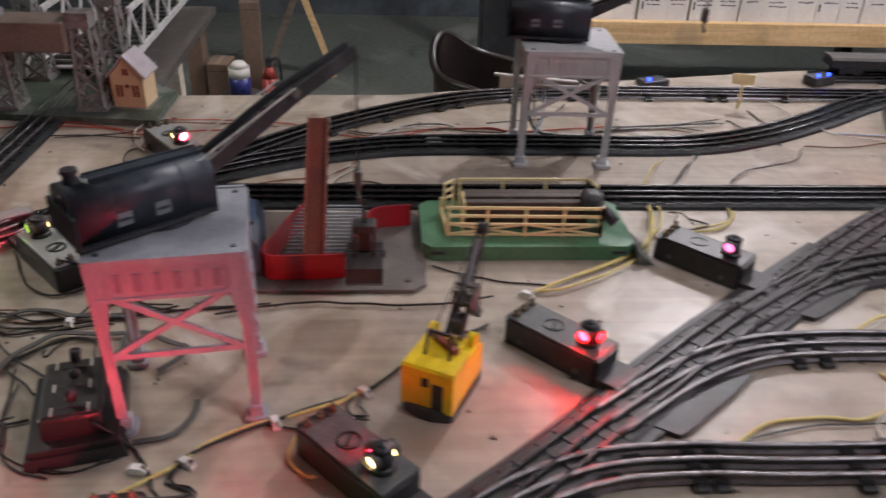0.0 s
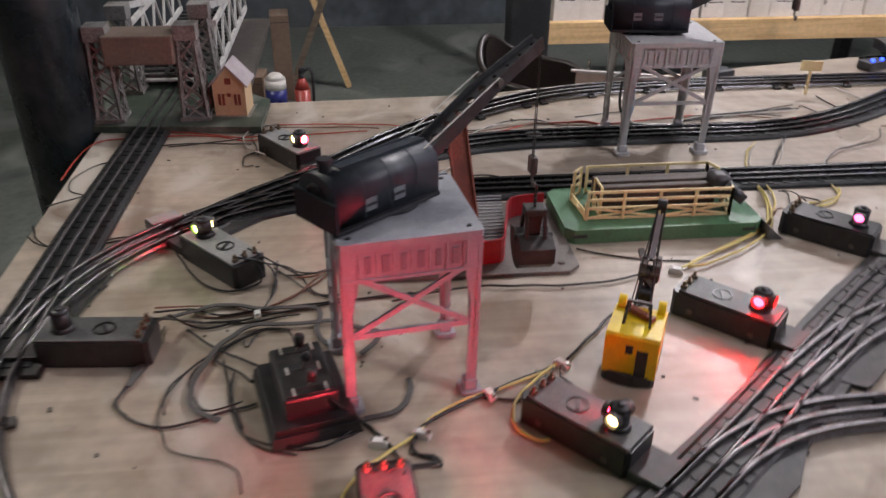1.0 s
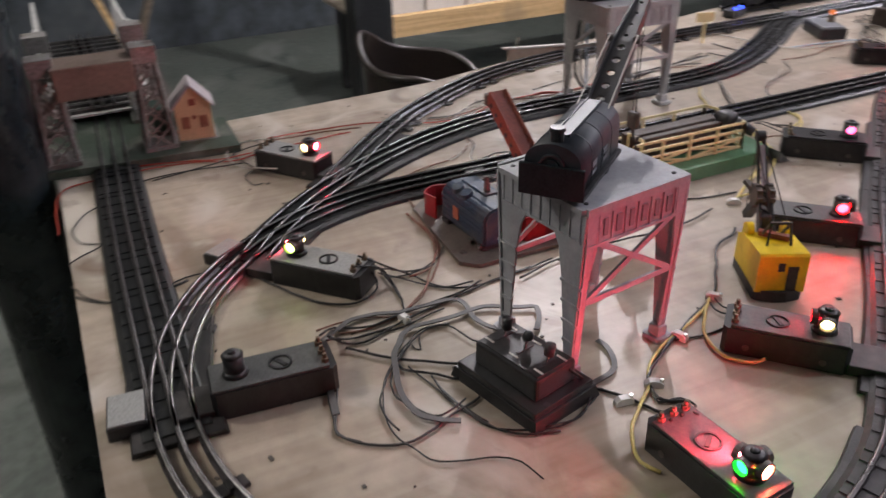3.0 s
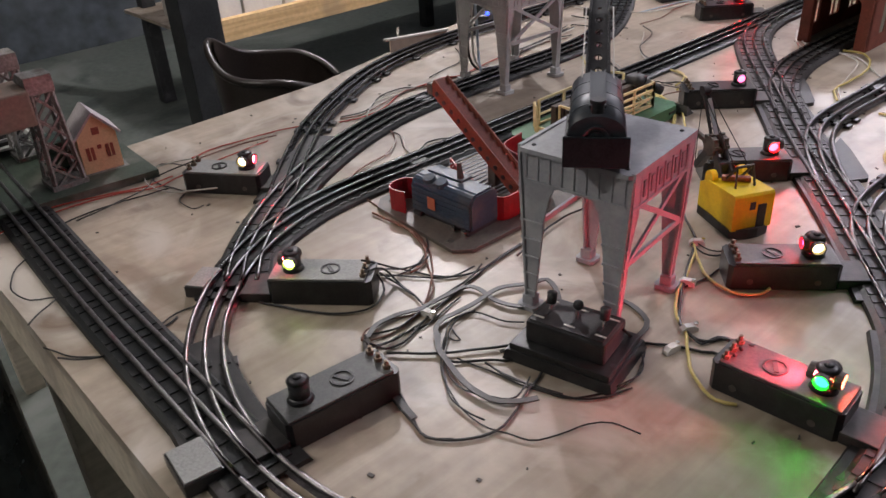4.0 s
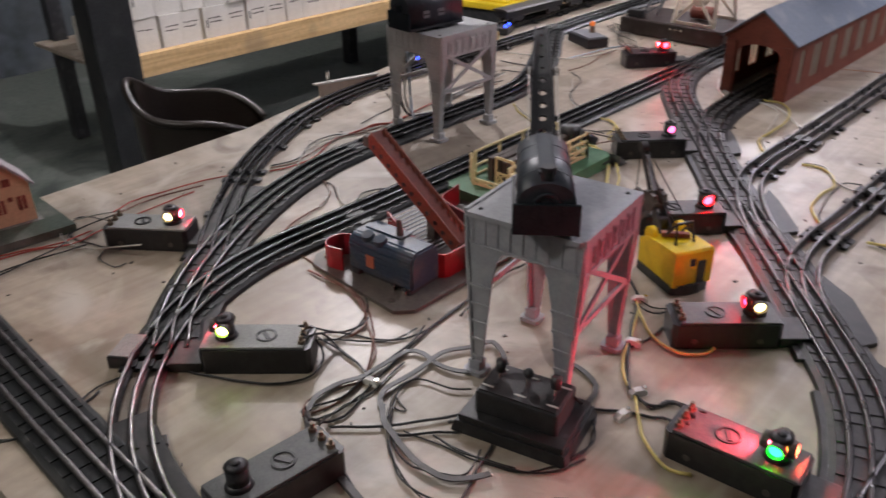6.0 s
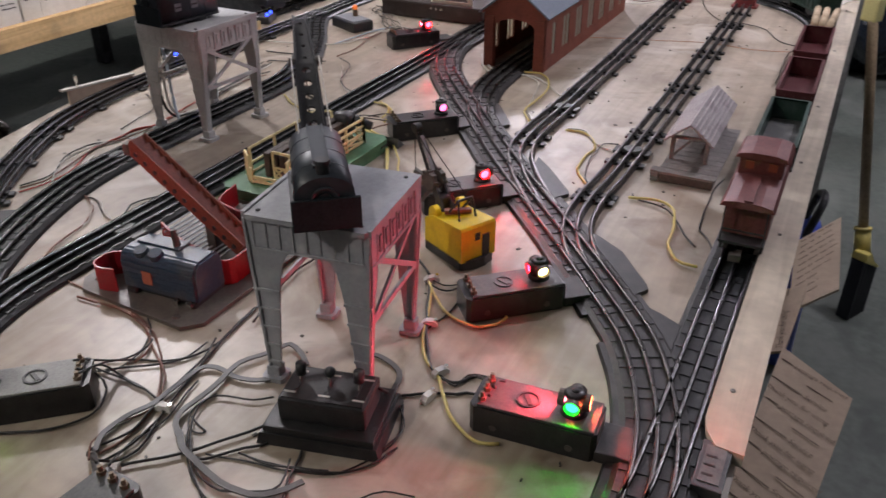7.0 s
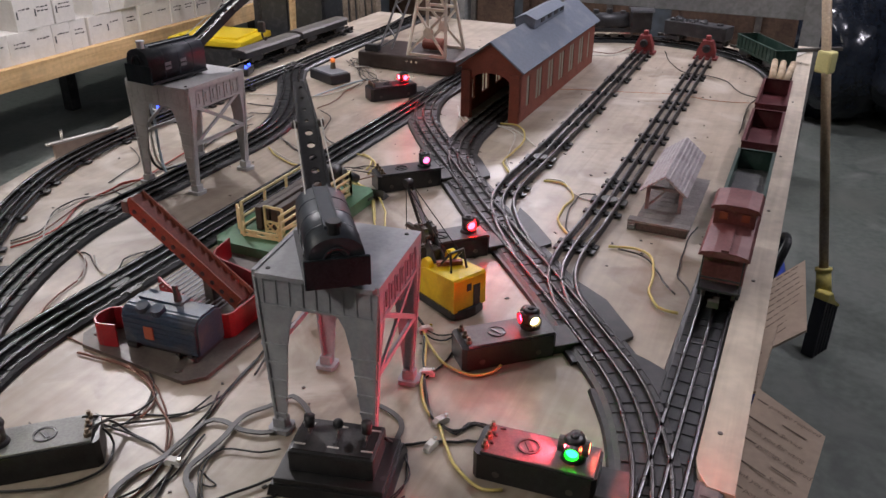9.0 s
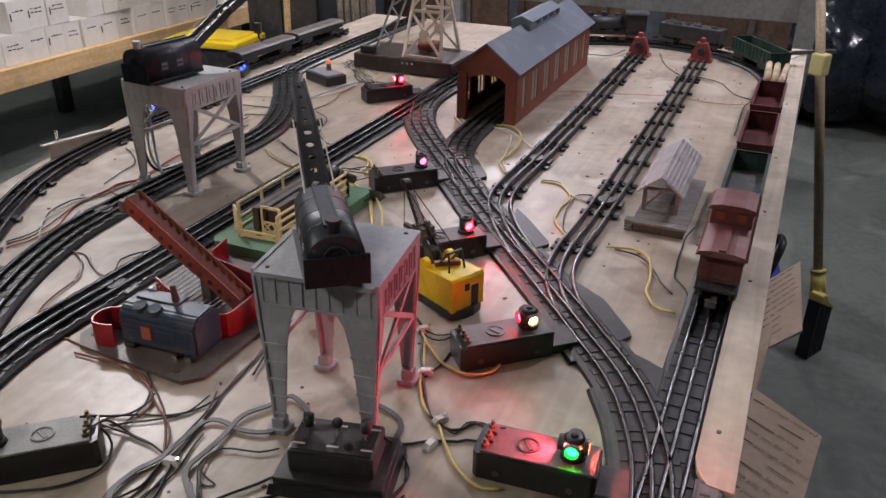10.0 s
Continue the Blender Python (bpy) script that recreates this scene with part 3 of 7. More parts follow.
def portal_crane(x, y, turn, cab_turn, label, skin, pivot=(0, 0), size=(1, 1, 1), lift=0.0):
    g = thing("portal_crane", label, "toy crane", x, y, 0, turn, "portal cranes of the layout")
    bm = B()
    prism(bm, [(-0.058, -0.058), (-0.054, -0.062), (0.054, -0.062), (0.058, -0.058), (0.058, 0.058), (0.054, 0.062), (-0.054, 0.062), (-0.058, 0.058)], 0.004, Matrix.Translation((0, 0, 0.1425)))
    for s in (-1, 1):
        box(bm, (s * 0.057, 0, 0.1445), (0.004, 0.118, 0.006))
    deck = part("deck", bm, skin, g, "flat grey plastic deck")
    for sx in (-1, 1):
        for sy in (-1, 1):
            part("deck_screw", rod(B(), (sx * 0.047, sy * 0.051, 0.1464), (sx * 0.047, sy * 0.051, 0.1474), 0.0022, 0.0018, 10), BLACK, deck)
    for sx in (-1, 1):
        for sy in (-1, 1):
            bm = B()
            side = [(0.0395, 0.010), (0.0505, 0.010), (0.0585, 0.112), (0.0585, 0.1425), (0.012, 0.1425), (0.012, 0.119), (0.020, 0.117), (0.0255, 0.108), (0.031, 0.085)]
            prism(bm, [(sx * u, v) for u, v in side], 0.0022, Matrix.Translation((0, sy * 0.0575 + 0.0011, 0)) @ UPY)
            for k in range(7):
                v = 0.018 + 0.0165 * k
                w0, w1 = 0.0395 - 0.009 * (v - 0.01) / 0.075, 0.0505 + 0.008 * (v - 0.01) / 0.102
                if v < 0.095:
                    bar(bm, (sx * w0, sy * 0.0592, v), (sx * w1, sy * 0.0592, v), 0.0022, 0.0022)
            front = [(0.0605, 0.010), (0.0605, 0.1425), (0.046, 0.1425), (0.0465, 0.112), (0.0515, 0.090), (0.0515, 0.010)]
            flange = B()
            prism(flange, [(sy * u, v) for u, v in front], 0.0024, UPX)
            for v in flange.verts:
                v.co.x = sx * (v.co.x + 0.0478 + 0.0785 * min(v.co.z - 0.01, 0.102))
            tmp = bpy.data.meshes.new("tmp")
            flange.to_mesh(tmp), flange.free()
            bm.from_mesh(tmp)
            bpy.data.meshes.remove(tmp)
            part("leg", bm, skin, g)
            bm = B()
            prism(bm, [(-0.009, -0.010), (0.009, -0.010), (0.011, -0.006), (0.011, 0.006), (0.009, 0.010), (-0.009, 0.010), (-0.011, 0.006), (-0.011, -0.006)], 0.004, Matrix.Translation((sx * 0.0465, sy * 0.0555, 0.0005)))
            box(bm, (sx * 0.0465, sy * 0.0555, 0.0085), (0.013, 0.012, 0.010), None, 0.0015)
            part("foot", bm, skin, g)
    for sy in (-1, 1):
        bm = B()
        box(bm, (0, sy * 0.057, 0.1305), (0.105, 0.0026, 0.024))
        for k in range(-4, 5):
            box(bm, (k * 0.0125, sy * 0.0588, 0.1305), (0.0018, 0.0016, 0.024))
        box(bm, (0, sy * 0.0588, 0.1195), (0.105, 0.002, 0.002))
        part("end_girder", bm, skin, g)
    for sx in (-1, 1):
        bm = B()
        box(bm, (sx * 0.0555, 0, 0.1295), (0.0024, 0.100, 0.025))
        for v in (0.1175, 0.1415):
            box(bm, (sx * 0.0572, 0, v), (0.0022, 0.112, 0.0022))
        for k in range(-3, 4):
            box(bm, (sx * 0.0572, k * 0.0148, 0.1295), (0.002, 0.0016, 0.023))
        girder = part("side_girder", bm, skin, g)
        for k in range(6):
            w = (-2.5 + k) * 0.0148
            part("raised_mark", box(B(), (sx * 0.0574, w, 0.1295), (0.0012, 0.006 if k % 2 else 0.0045, 0.013)), skin if lift else GREYDK, girder)
        for a, b in (((-0.050, 0.071), (0.047, 0.120)), ((0.050, 0.071), (-0.047, 0.120))):
            part("brace", bar(B(), (sx * 0.0533, a[0], a[1]), (sx * 0.0565, b[0], b[1]), 0.0045, 0.0026, (1, 0, 0)), skin, g)
        part("strut", box(B(), (sx * 0.0533, 0, 0.070), (0.003, 0.102, 0.0045)), skin, g)
    for o in g.children_recursive:
        o.data.transform(Matrix.Diagonal((*size, 1)))
    # the cab on its turntable
    deck_z = 0.1467 * size[2]
    floor_z = deck_z + 0.0045 - lift
    turn_m = pose(*pivot, lift, 0, 0, cab_turn - turn)
    part("turntable", rod(B(), (*pivot, deck_z - 0.001), (*pivot, deck_z + 0.005), 0.024, 0.022, 28), BLACK, g)
    bm = B()
    half = [(0.0215, floor_z), (0.0215, 0.1875), (0.0208, 0.1925), (0.0188, 0.1968), (0.0155, 0.2000), (0.0115, 0.2022), (0.0078, 0.2034), (0.0040, 0.2042), (0.0, 0.2045)]
    prof = half + [(-u, v) for u, v in half[-2::-1]]
    prism(bm, prof, 0.103, turn_m @ Matrix.Translation((-0.069, 0, 0)) @ UPX)
    cab = part("cab", bm, CABGREY, g, "black cab with a rounded roof")
    for p in cab.data.polygons:
        p.use_smooth = abs(p.normal.x * math.cos(radians(cab_turn - turn)) + p.normal.y * math.sin(radians(cab_turn - turn))) < 0.5
    sub = lambda name, shape, m: part(name, shape, m, cab)  # noqa: E731
    for u in (-0.042, -0.016, 0.010):
        sub("roof_seam", prism(B(), [(p[0] * 1.012, p[1] + 0.0003) for p in prof], 0.0009, turn_m @ Matrix.Translation((u, 0, 0)) @ UPX), CABGREY)
    tb = lambda c, s, bev=0.0: box(B(), c, s, turn_m, bev)  # noqa: E731
    sub("rear_plate", tb((-0.0700, 0, floor_z + 0.0125), (0.003, 0.050, 0.025), 0.001), MATTE)
    sub("base_plate", tb((-0.019, 0, floor_z + 0.0015), (0.102, 0.050, 0.003)), BLACK)
    bm = B()
    for k in (-1, 1):
        box(bm, (-0.009, k * 0.0058, 0.2045), (0.084, 0.0012, 0.0036), turn_m)
    box(bm, (-0.009, 0, 0.2039), (0.082, 0.0105, 0.0024), turn_m)
    sub("roof_walk", bm, CABGREY)
    bm = B()
    rod(bm, turn_m @ Vector((-0.060, 0, 0.198)), turn_m @ Vector((-0.060, 0, 0.212)), 0.0052, 0.0048, 14)
    rod(bm, turn_m @ Vector((-0.060, 0, 0.212)), turn_m @ Vector((-0.060, 0, 0.2145)), 0.0062, 0.0056, 14)
    sub("chimney", bm, GREYPALE if lift else BLACK)
    ring = [turn_m @ Vector((-0.0698, 0.0095 * math.cos(math.pi * k / 14), 0.1870 + 0.0095 * math.sin(math.pi * k / 14))) for k in range(29)]
    sub("boiler_ring", tube(B(), ring, 0.0010, 6), CABGREY)
    sub("boiler_door", rod(B(), turn_m @ Vector((-0.068, 0, 0.1870)), turn_m @ Vector((-0.0702, 0, 0.1870)), 0.0062, 0.0055, 20), MATTE)
    for sy in (-1, 1):
        for u in (-0.036, -0.008):
            sub("window_plate", tb((u, sy * 0.0218, 0.178), (0.011, 0.001, 0.010)), GREYDK)
            sub("window_bar", tb((u, sy * 0.0224, 0.178), (0.009, 0.001, 0.002)), BLACK)
    # boom in two lengths
    f0, f1, f2 = (0.030, 0.188), (0.113, 0.230), (0.176, 0.254)
    boom = None
    for a, b in ((f0, f1), (f1, f2)):
        lower = a is f0
        bm = B()
        holed_plate(bm, turn_m, a, b, 0.0092 if lower else 0.0080, 0.0080 if lower else 0.0050, 6 if lower else 4, 0.0037 if lower else 0.0019)
        if lower:
            boom = part("boom", bm, BLACK, g, "black perforated crane boom")
        else:
            part("boom_tip", bm, BLACK, boom)
        for s in (-1, 1):
            w0, w1 = (0.0098, 0.0085) if lower else (0.0085, 0.0055)
            part("side_rail", bar(B(), turn_m @ Vector((a[0], s * w0, a[1])), turn_m @ Vector((b[0], s * w1, b[1])), 0.002, 0.012), BLACK, boom)
    for s in (-1, 1):
        p = turn_m @ Vector((f1[0], s * 0.0145, f1[1] + 0.004))
        q = turn_m @ Vector((f1[0], s * 0.0088, f1[1] + 0.004))
        part("pulley", rod(B(), p, q, 0.0036, 0.0036, 16), GUNMETAL, boom)
        part("stay_cable", tube(B(), [turn_m @ Vector((0.022, s * 0.013, 0.199)), turn_m @ Vector((f1[0], s * 0.012, f1[1] + 0.008))], 0.0007, 5), WIREWHT, boom)
    tip = turn_m @ Vector((f2[0] + 0.004, 0, f2[1]))
    low = Vector((tip.x, tip.y, 0.146 + (0.06 if lift else 0.0)))
    for s in (-0.002, 0.002):
        part("hoist_line", tube(B(), [tip + Vector((s, 0, 0)), low + Vector((s, 0, 0))], 0.0006, 5), WIREBLK, boom)
    bm = B()
    box(bm, (low.x, low.y, low.z - 0.009), (0.013, 0.007, 0.018), None, 0.003)
    tube(bm, spline([(low.x, low.y, low.z - 0.016), (low.x + 0.001, low.y, low.z - 0.024), (low.x + 0.006, low.y, low.z - 0.029), (low.x + 0.008, low.y, low.z - 0.024)], 0.002), 0.0016, 6)
    part("hook_block", bm, GUNMETAL, g, "weathered pulley block with a hook")
    return g


near_crane = portal_crane(-0.043, 0.018, 8, 128.5, "grey plastic portal crane with a black cab, boom raised", GREYPL, (-0.0092, -0.0053), (0.92, 0.90, 1.085))
portal_crane(-0.540, 0.415, -2, 83.5, "dusty grey portal crane with a black cab straddling a track", GREYPALE, (-0.003, -0.009), (1, 1, 1.08), 0.005)
tx, ty = -0.162, 0.157
GRABDARK = mat("grab_dark", (0.020, 0.017, 0.016), 0.5, 0, 0.3, 40, 0.15, (0.045, 0.036, 0.032), 0.4)
local = pose(-0.043, 0.018, 0, 0, 0, 8).inverted()


def moved(bm):
    bm.transform(local)
    return bm


bm = B()
rod(bm, (tx, ty - 0.019, 0.060), (tx, ty + 0.019, 0.060), 0.004, 0.004, 10)
box(bm, (tx, ty, 0.075), (0.010, 0.012, 0.034))
box(bm, (tx, ty, 0.0895), (0.018, 0.022, 0.008), None, 0.002)
bucket = part("grab_bucket", moved(bm), GRABDARK, near_crane, "dark weathered grab bucket")
for k in range(4):
    part("chain_link", moved(rod(B(), (tx, ty, 0.1165 - 0.007 * k), (tx, ty, 0.1105 - 0.007 * k), 0.0017, 0.0017, 6)), GRABDARK, bucket)
for s in (-1, 1):
    for w in (-0.009, 0.009):
        part("bucket_arm", moved(bar(B(), (tx + s * 0.006, ty + w, 0.088), (tx + s * 0.015, ty + w, 0.056), 0.003, 0.004)), GRABDARK, bucket)
    shell = [(0.0005, 0.028), (0.013, 0.032), (0.026, 0.043), (0.028, 0.060), (0.010, 0.066), (0.0005, 0.062)]
    part("jaw", moved(prism(B(), [(s * u, v) for u, v in shell], 0.034, Matrix.Translation((tx, ty + 0.017, 0)) @ UPY)), GRABDARK, bucket)

# ---- coal loader ----
loader = thing("coal_loader", "coal loader with blue-grey motor house, red bins and raised conveyor", "toy loader")
bm = B()
prism(bm, [(-0.35, 0.0), (-0.335, -0.016), (-0.20, -0.024), (-0.185, -0.008), (-0.183, 0.205), (-0.195, 0.218), (-0.338, 0.218), (-0.35, 0.205)], 0.0042, Matrix.Translation((0, 0, 0.0006)))
plate = part("base_plate", bm, mat("dusty_plate", (0.105, 0.092, 0.08), 0.5, 0, 0.2, 25, 0.2, (0.17, 0.15, 0.13), 0.45), loader, "dusty brown metal base plate")
for p in ((-0.335, 0.005), (-0.215, -0.012), (-0.2, 0.2)):
    part("rivet", rod(B(), (*p, 0.0048), (*p, 0.0065), 0.004, 0.003, 12), GUNMETAL, plate)
mm = pose(-0.25, 0.026, 0, 0, 0, 4)
bm = B()
shape = [(-0.022, 0.010), (0.022, 0.010), (0.022, 0.040), (0.019, 0.047), (0.012, 0.051), (-0.012, 0.051), (-0.019, 0.047), (-0.022, 0.040)]
prism(bm, shape, 0.090, mm @ Matrix.Translation((-0.045, 0, 0)) @ UPX)
bmesh.ops.bevel(bm, geom=list(bm.edges), offset=0.0022, segments=2, affect="EDGES")
motor = part("motor_house", bm, BLUE, loader, "chipped blue-grey motor house")
for k in range(5):
    part("louvre", box(B(), (0.0, -0.0222, 0.0165 + 0.0058 * k), (0.084, 0.0012, 0.0022), mm), BLUE, motor)
part("motor_base", box(B(), (0, 0, 0.0078), (0.059, 0.034, 0.0055), mm), BLACK, motor)
for u in (-0.036, 0.036):
    part("motor_foot", box(B(), (u, 0, 0.0078), (0.012, 0.046, 0.0055), mm, 0.001), BLACK, motor)
part("orange_label", box(B(), (-0.012, -0.0232, 0.0275), (0.011, 0.001, 0.014), mm), mat("orange_label", (0.45, 0.13, 0.07), 0.6, 0, 0.15, 60, 0), motor)
part("oil_pipe", rod(B(), mm @ Vector((0.006, 0.006, 0.05)), mm @ Vector((0.004, 0.006, 0.070)), 0.0042, 0.0026, 10), GUNMETAL, motor)
for u in (-0.022, -0.004):
    bm = B()
    rod(bm, mm @ Vector((u, -0.012, 0.046)), mm @ Vector((u, -0.0145, 0.0535)), 0.0078, 0.0066, 16)
    part("dust_cap", bm, BLUE, motor)
part("top_cover", box(B(), (-0.012, 0.008, 0.0515), (0.05, 0.018, 0.003), mm, 0.001), BLUE, motor)
for u in (0.02, 0.036):
    part("end_screw", rod(B(), mm @ Vector((u, -0.021, 0.008)), mm @ Vector((u, -0.026, 0.008)), 0.003, 0.003, 8), CHROME, motor)


def trough(name, pts, h, thick, base=0.005):
    bm = B()
    sweep(bm, spline(pts, 0.006), [(-thick, base), (thick, base), (thick, base + h), (-thick, base + h)])
    return part(name, bm, RED, loader, "glossy red sheet-metal bin")


trough("end_bin", [(-0.298, -0.004), (-0.318, -0.008), (-0.329, 0.004), (-0.325, 0.022), (-0.305, 0.03)], 0.026, 0.001)
trough("coal_bin", [(-0.325, 0.09), (-0.29, 0.074), (-0.25, 0.062), (-0.222, 0.053), (-0.206, 0.058), (-0.204, 0.075), (-0.206, 0.125), (-0.212, 0.138), (-0.235, 0.144)], 0.028, 0.0011)
trough("coal_bin", [(-0.235, 0.144), (-0.27, 0.152), (-0.298, 0.158), (-0.312, 0.17), (-0.318, 0.205)], 0.026, 0.0011)
for k in range(14):
    part("grille_bar", bar(B(), (-0.245 - 0.0055 * k, 0.072 + 0.0006 * k, 0.012 + 0.0014 * k), (-0.245 - 0.0055 * k, 0.146 + 0.0006 * k, 0.012 + 0.0014 * k), 0.0016, 0.0012), GREYPL, loader)
c0, c1 = Vector((-0.222, 0.104, 0.020)), Vector((-0.356, 0.103, 0.114))
bm = B()
d = (c1 - c0).normalized()
nrm = Vector((0, 1, 0)).cross(d) * -1
nrm = nrm if nrm.z > 0 else -nrm
bar(bm, c0, c1, 0.0205, 0.003)
for s in (-1, 1):
    bar(bm, c0 + Vector((0, s * 0.0103, 0)) + nrm * 0.002, c1 + Vector((0, s * 0.0103, 0)) + nrm * 0.002, 0.0014, 0.018)
conveyor = part("conveyor", bm, RUST, loader, "brick-red conveyor trough with cleats")
pitch = (c1 - c0) / 15
for k in range(15):
    p = c0 + pitch * k + nrm * 0.0015
    bm = B()
    low = [bm.verts.new(p + q + Vector((0, s * 0.0094, 0))) for q in (pitch * 0.02, pitch * 0.99) for s in (-1, 1)]
    top = [bm.verts.new(p + q + Vector((0, s * 0.0094, 0))) for q in (pitch * 0.02 + nrm * 0.0025, pitch * 0.99 + nrm * 0.0072) for s in (-1, 1)]
    for a, b, c, d in ((0, 1, 3, 2),):
        bm.faces.new((low[a], low[b], low[c], low[d])), bm.faces.new((top[a], top[b], top[c], top[d]))
    for a, b in ((0, 1), (1, 3), (3, 2), (2, 0)):
        bm.faces.new((low[a], low[b], top[b], top[a]))
    part("cleat", bm, RUST, conveyor)
for s in (-1, 1):
    for k in range(11):
        p = c0 + (c1 - c0) * ((k + 0.6) / 11.5) + Vector((0, s * 0.0112, 0))
        part("side_rivet", rod(B(), p, p + Vector((0, s * 0.0008, 0)), 0.0028, 0.0028, 8), BLACK, conveyor)
bm = B()
box(bm, (-0.358, 0.1035, 0.110), (0.010, 0.025, 0.014), None, 0.002)
part("head_frame", bm, GUNMETAL, loader)
part("support_bracket", box(B(), (-0.262, 0.104, 0.024), (0.012, 0.018, 0.038), None, 0.002), GUNMETAL, loader)

# ---- cattle pen ----
pen = thing("cattle_pen", "green cattle platform with a cream fenced pen", "toy stockyard")
bm = B()
prism(bm, [(-0.355, 0.226), (-0.345, 0.216), (-0.256, 0.216), (-0.246, 0.226), (-0.246, 0.438), (-0.256, 0.448), (-0.345, 0.448), (-0.355, 0.438)], 0.017, Matrix.Translation((0, 0, 0.0006)))
base = part("platform", bm, GREEN, pen, "glossy green metal platform")
for y in (0.232, 0.43):
    part("slot", box(B(), (-0.2455, y, 0.010), (0.001, 0.016, 0.003)), BLACK, base)
part("ramp", prism(B(), [(0.4485, 0.001), (0.466, 0.001), (0.4485, 0.016)], 0.05, Matrix.Translation((-0.285, 0, 0)) @ UPX), LIDGREY, pen)


def fence(name, a, b, h, brace=True, rails=4):
    """A run of fence with posts, rails and crossed boards."""
    a, b = Vector((*a, 0.0178)), Vector((*b, 0.0178))
    f = part(name, bar(B(), a + Vector((0, 0, 0.002)), b + Vector((0, 0, 0.002)), 0.0018, 0.0026), CREAM, pen)
    n = max(1, round((b - a).length / 0.045))
    for k in range(n + 1):
        p = a + (b - a) * (k / n)
        part("post", box(B(), (p.x, p.y, p.z + h / 2), (0.003, 0.003, h)), CREAM, f)
    for k in range(rails):
        z = h * (0.42 + 0.56 * k / max(1, rails - 1))
        part("rail", bar(B(), a + Vector((0, 0, z)), b + Vector((0, 0, z)), 0.0018, 0.0032 if k else 0.0026), CREAM, f)
    if brace:
        mid = a + (b - a) * 0.5
        for p, q in ((a, mid), (mid, b)):
            for u, v in ((0.002, h * 0.42), (h * 0.42, 0.002)):
                part("brace_board", bar(B(), p + Vector((0, 0, u)), q + Vector((0, 0, v)), 0.0016, 0.0024), CREAM, f)
    return f


fence("fence", (-0.270, 0.245), (-0.267, 0.412), 0.035, True, 3)
fence("fence", (-0.340, 0.262), (-0.340, 0.412), 0.035, False, 2)
fence("fence", (-0.267, 0.412), (-0.302, 0.418), 0.035, True, 3)
fence("fence", (-0.322, 0.418), (-0.340, 0.412), 0.035, True, 2)
fence("gate", (-0.272, 0.244), (-0.322, 0.240), 0.020, True, 1)
fence("gate", (-0.329, 0.244), (-0.341, 0.255), 0.034, False, 3)
fence("fence", (-0.278, 0.262), (-0.304, 0.262), 0.036, True, 2)
for k in range(3):
    part("chute_board", box(B(), (-0.291 - 0.012 * k, 0.332, 0.034 + 0.0015 * (k % 2)), (0.0095, 0.140, 0.032), None, 0.0015), mat("chute_brown", (0.05, 0.034, 0.026), 0.6, 0, 0.3, 40, 0.2, (0.09, 0.065, 0.05), 0.4), pen, "dark brown cattle chute")
bm = B()
box(bm, (-0.292, 0.405, 0.046), (0.026, 0.024, 0.03), None, 0.008)
rod(bm, (-0.28, 0.41, 0.05), (-0.262, 0.425, 0.038), 0.008, 0.006, 10)
smooth(part("vibrator_motor", bm, BLACK, pen))

# ---- excavator ----
ex = thing("excavator", "yellow plastic toy excavator with black tracks and boom", "toy excavator", -0.0325, 0.2245, 0, 153)
bm = B()
prism(bm, [(-0.0385, -0.006), (-0.0385, 0.006), (-0.034, 0.020), (-0.031, 0.0225), (0.030, 0.0225), (0.036, 0.018), (0.036, -0.018), (0.030, -0.0225), (-0.031, -0.0225), (-0.034, -0.020)], 0.011, Matrix.Translation((0, 0, 0.0006)))
part("undercarriage", bm, BLACK, ex, "black track base")
bm = B()
prism(bm, [(-0.035, 0.012), (0.030, 0.012), (0.030, 0.036), (0.016, 0.042), (-0.033, 0.045), (-0.035, 0.043)], 0.045, Matrix.Translation((0, 0.0225, 0)) @ UPY)
house = part("house", bm, YELLOW, ex, "bright yellow body")
part("door", box(B(), (-0.0352, -0.0095, 0.0235), (0.001, 0.0095, 0.022)), BLACK, house)
part("window", box(B(), (-0.0352, 0.0015, 0.034), (0.001, 0.006, 0.007)), BLACK, house)
for s in (-1, 1):
    bm = B()
    rod(bm, (0.018, s * 0.014, 0.0425), (0.018, s * 0.0205, 0.0425), 0.0075, 0.0075, 18)
    box(bm, (0.018, s * 0.01725, 0.038), (0.015, 0.0065, 0.010))
    part("cheek", bm, YELLOW, house)
bm = B()
for s in (-1, 1):
    bar(bm, (-0.016, s * 0.011, 0.044), (-0.012, s * 0.009, 0.062), 0.002, 0.002)
    bar(bm, (0.006, s * 0.009, 0.044), (-0.012, s * 0.009, 0.062), 0.002, 0.002)
bar(bm, (-0.012, -0.0095, 0.062), (-0.012, 0.0095, 0.062), 0.002, 0.002)
part("roof_frame", bm, BLACK, ex, "black gantry frame on the roof")
bm = B()
bar(bm, (-0.006, -0.013, 0.046), (0.008, 0.012, 0.046), 0.006, 0.004)
part("winch_bar", bm, RUST, ex)
bm = B()
for s in (-1, 1):
    bar(bm, (0.026, s * 0.005, 0.040), (0.078, s * 0.003, 0.128), 0.0018, 0.004)
for k in range(12):
    t = (k + 0.5) / 12
    bar(bm, (0.026 + 0.052 * t - 0.002, -0.005 + 0.002 * t, 0.04 + 0.088 * t - 0.003), (0.026 + 0.052 * t + 0.002, 0.005 - 0.002 * t, 0.04 + 0.088 * t + 0.003), 0.0015, 0.0015)
for s in (-1, 1):
    p0, p1 = Vector((0.020, s * 0.0065, 0.040)), Vector((0.050, s * 0.0045, 0.083))
    bar(bm, p0, p1, 0.0022, 0.010)
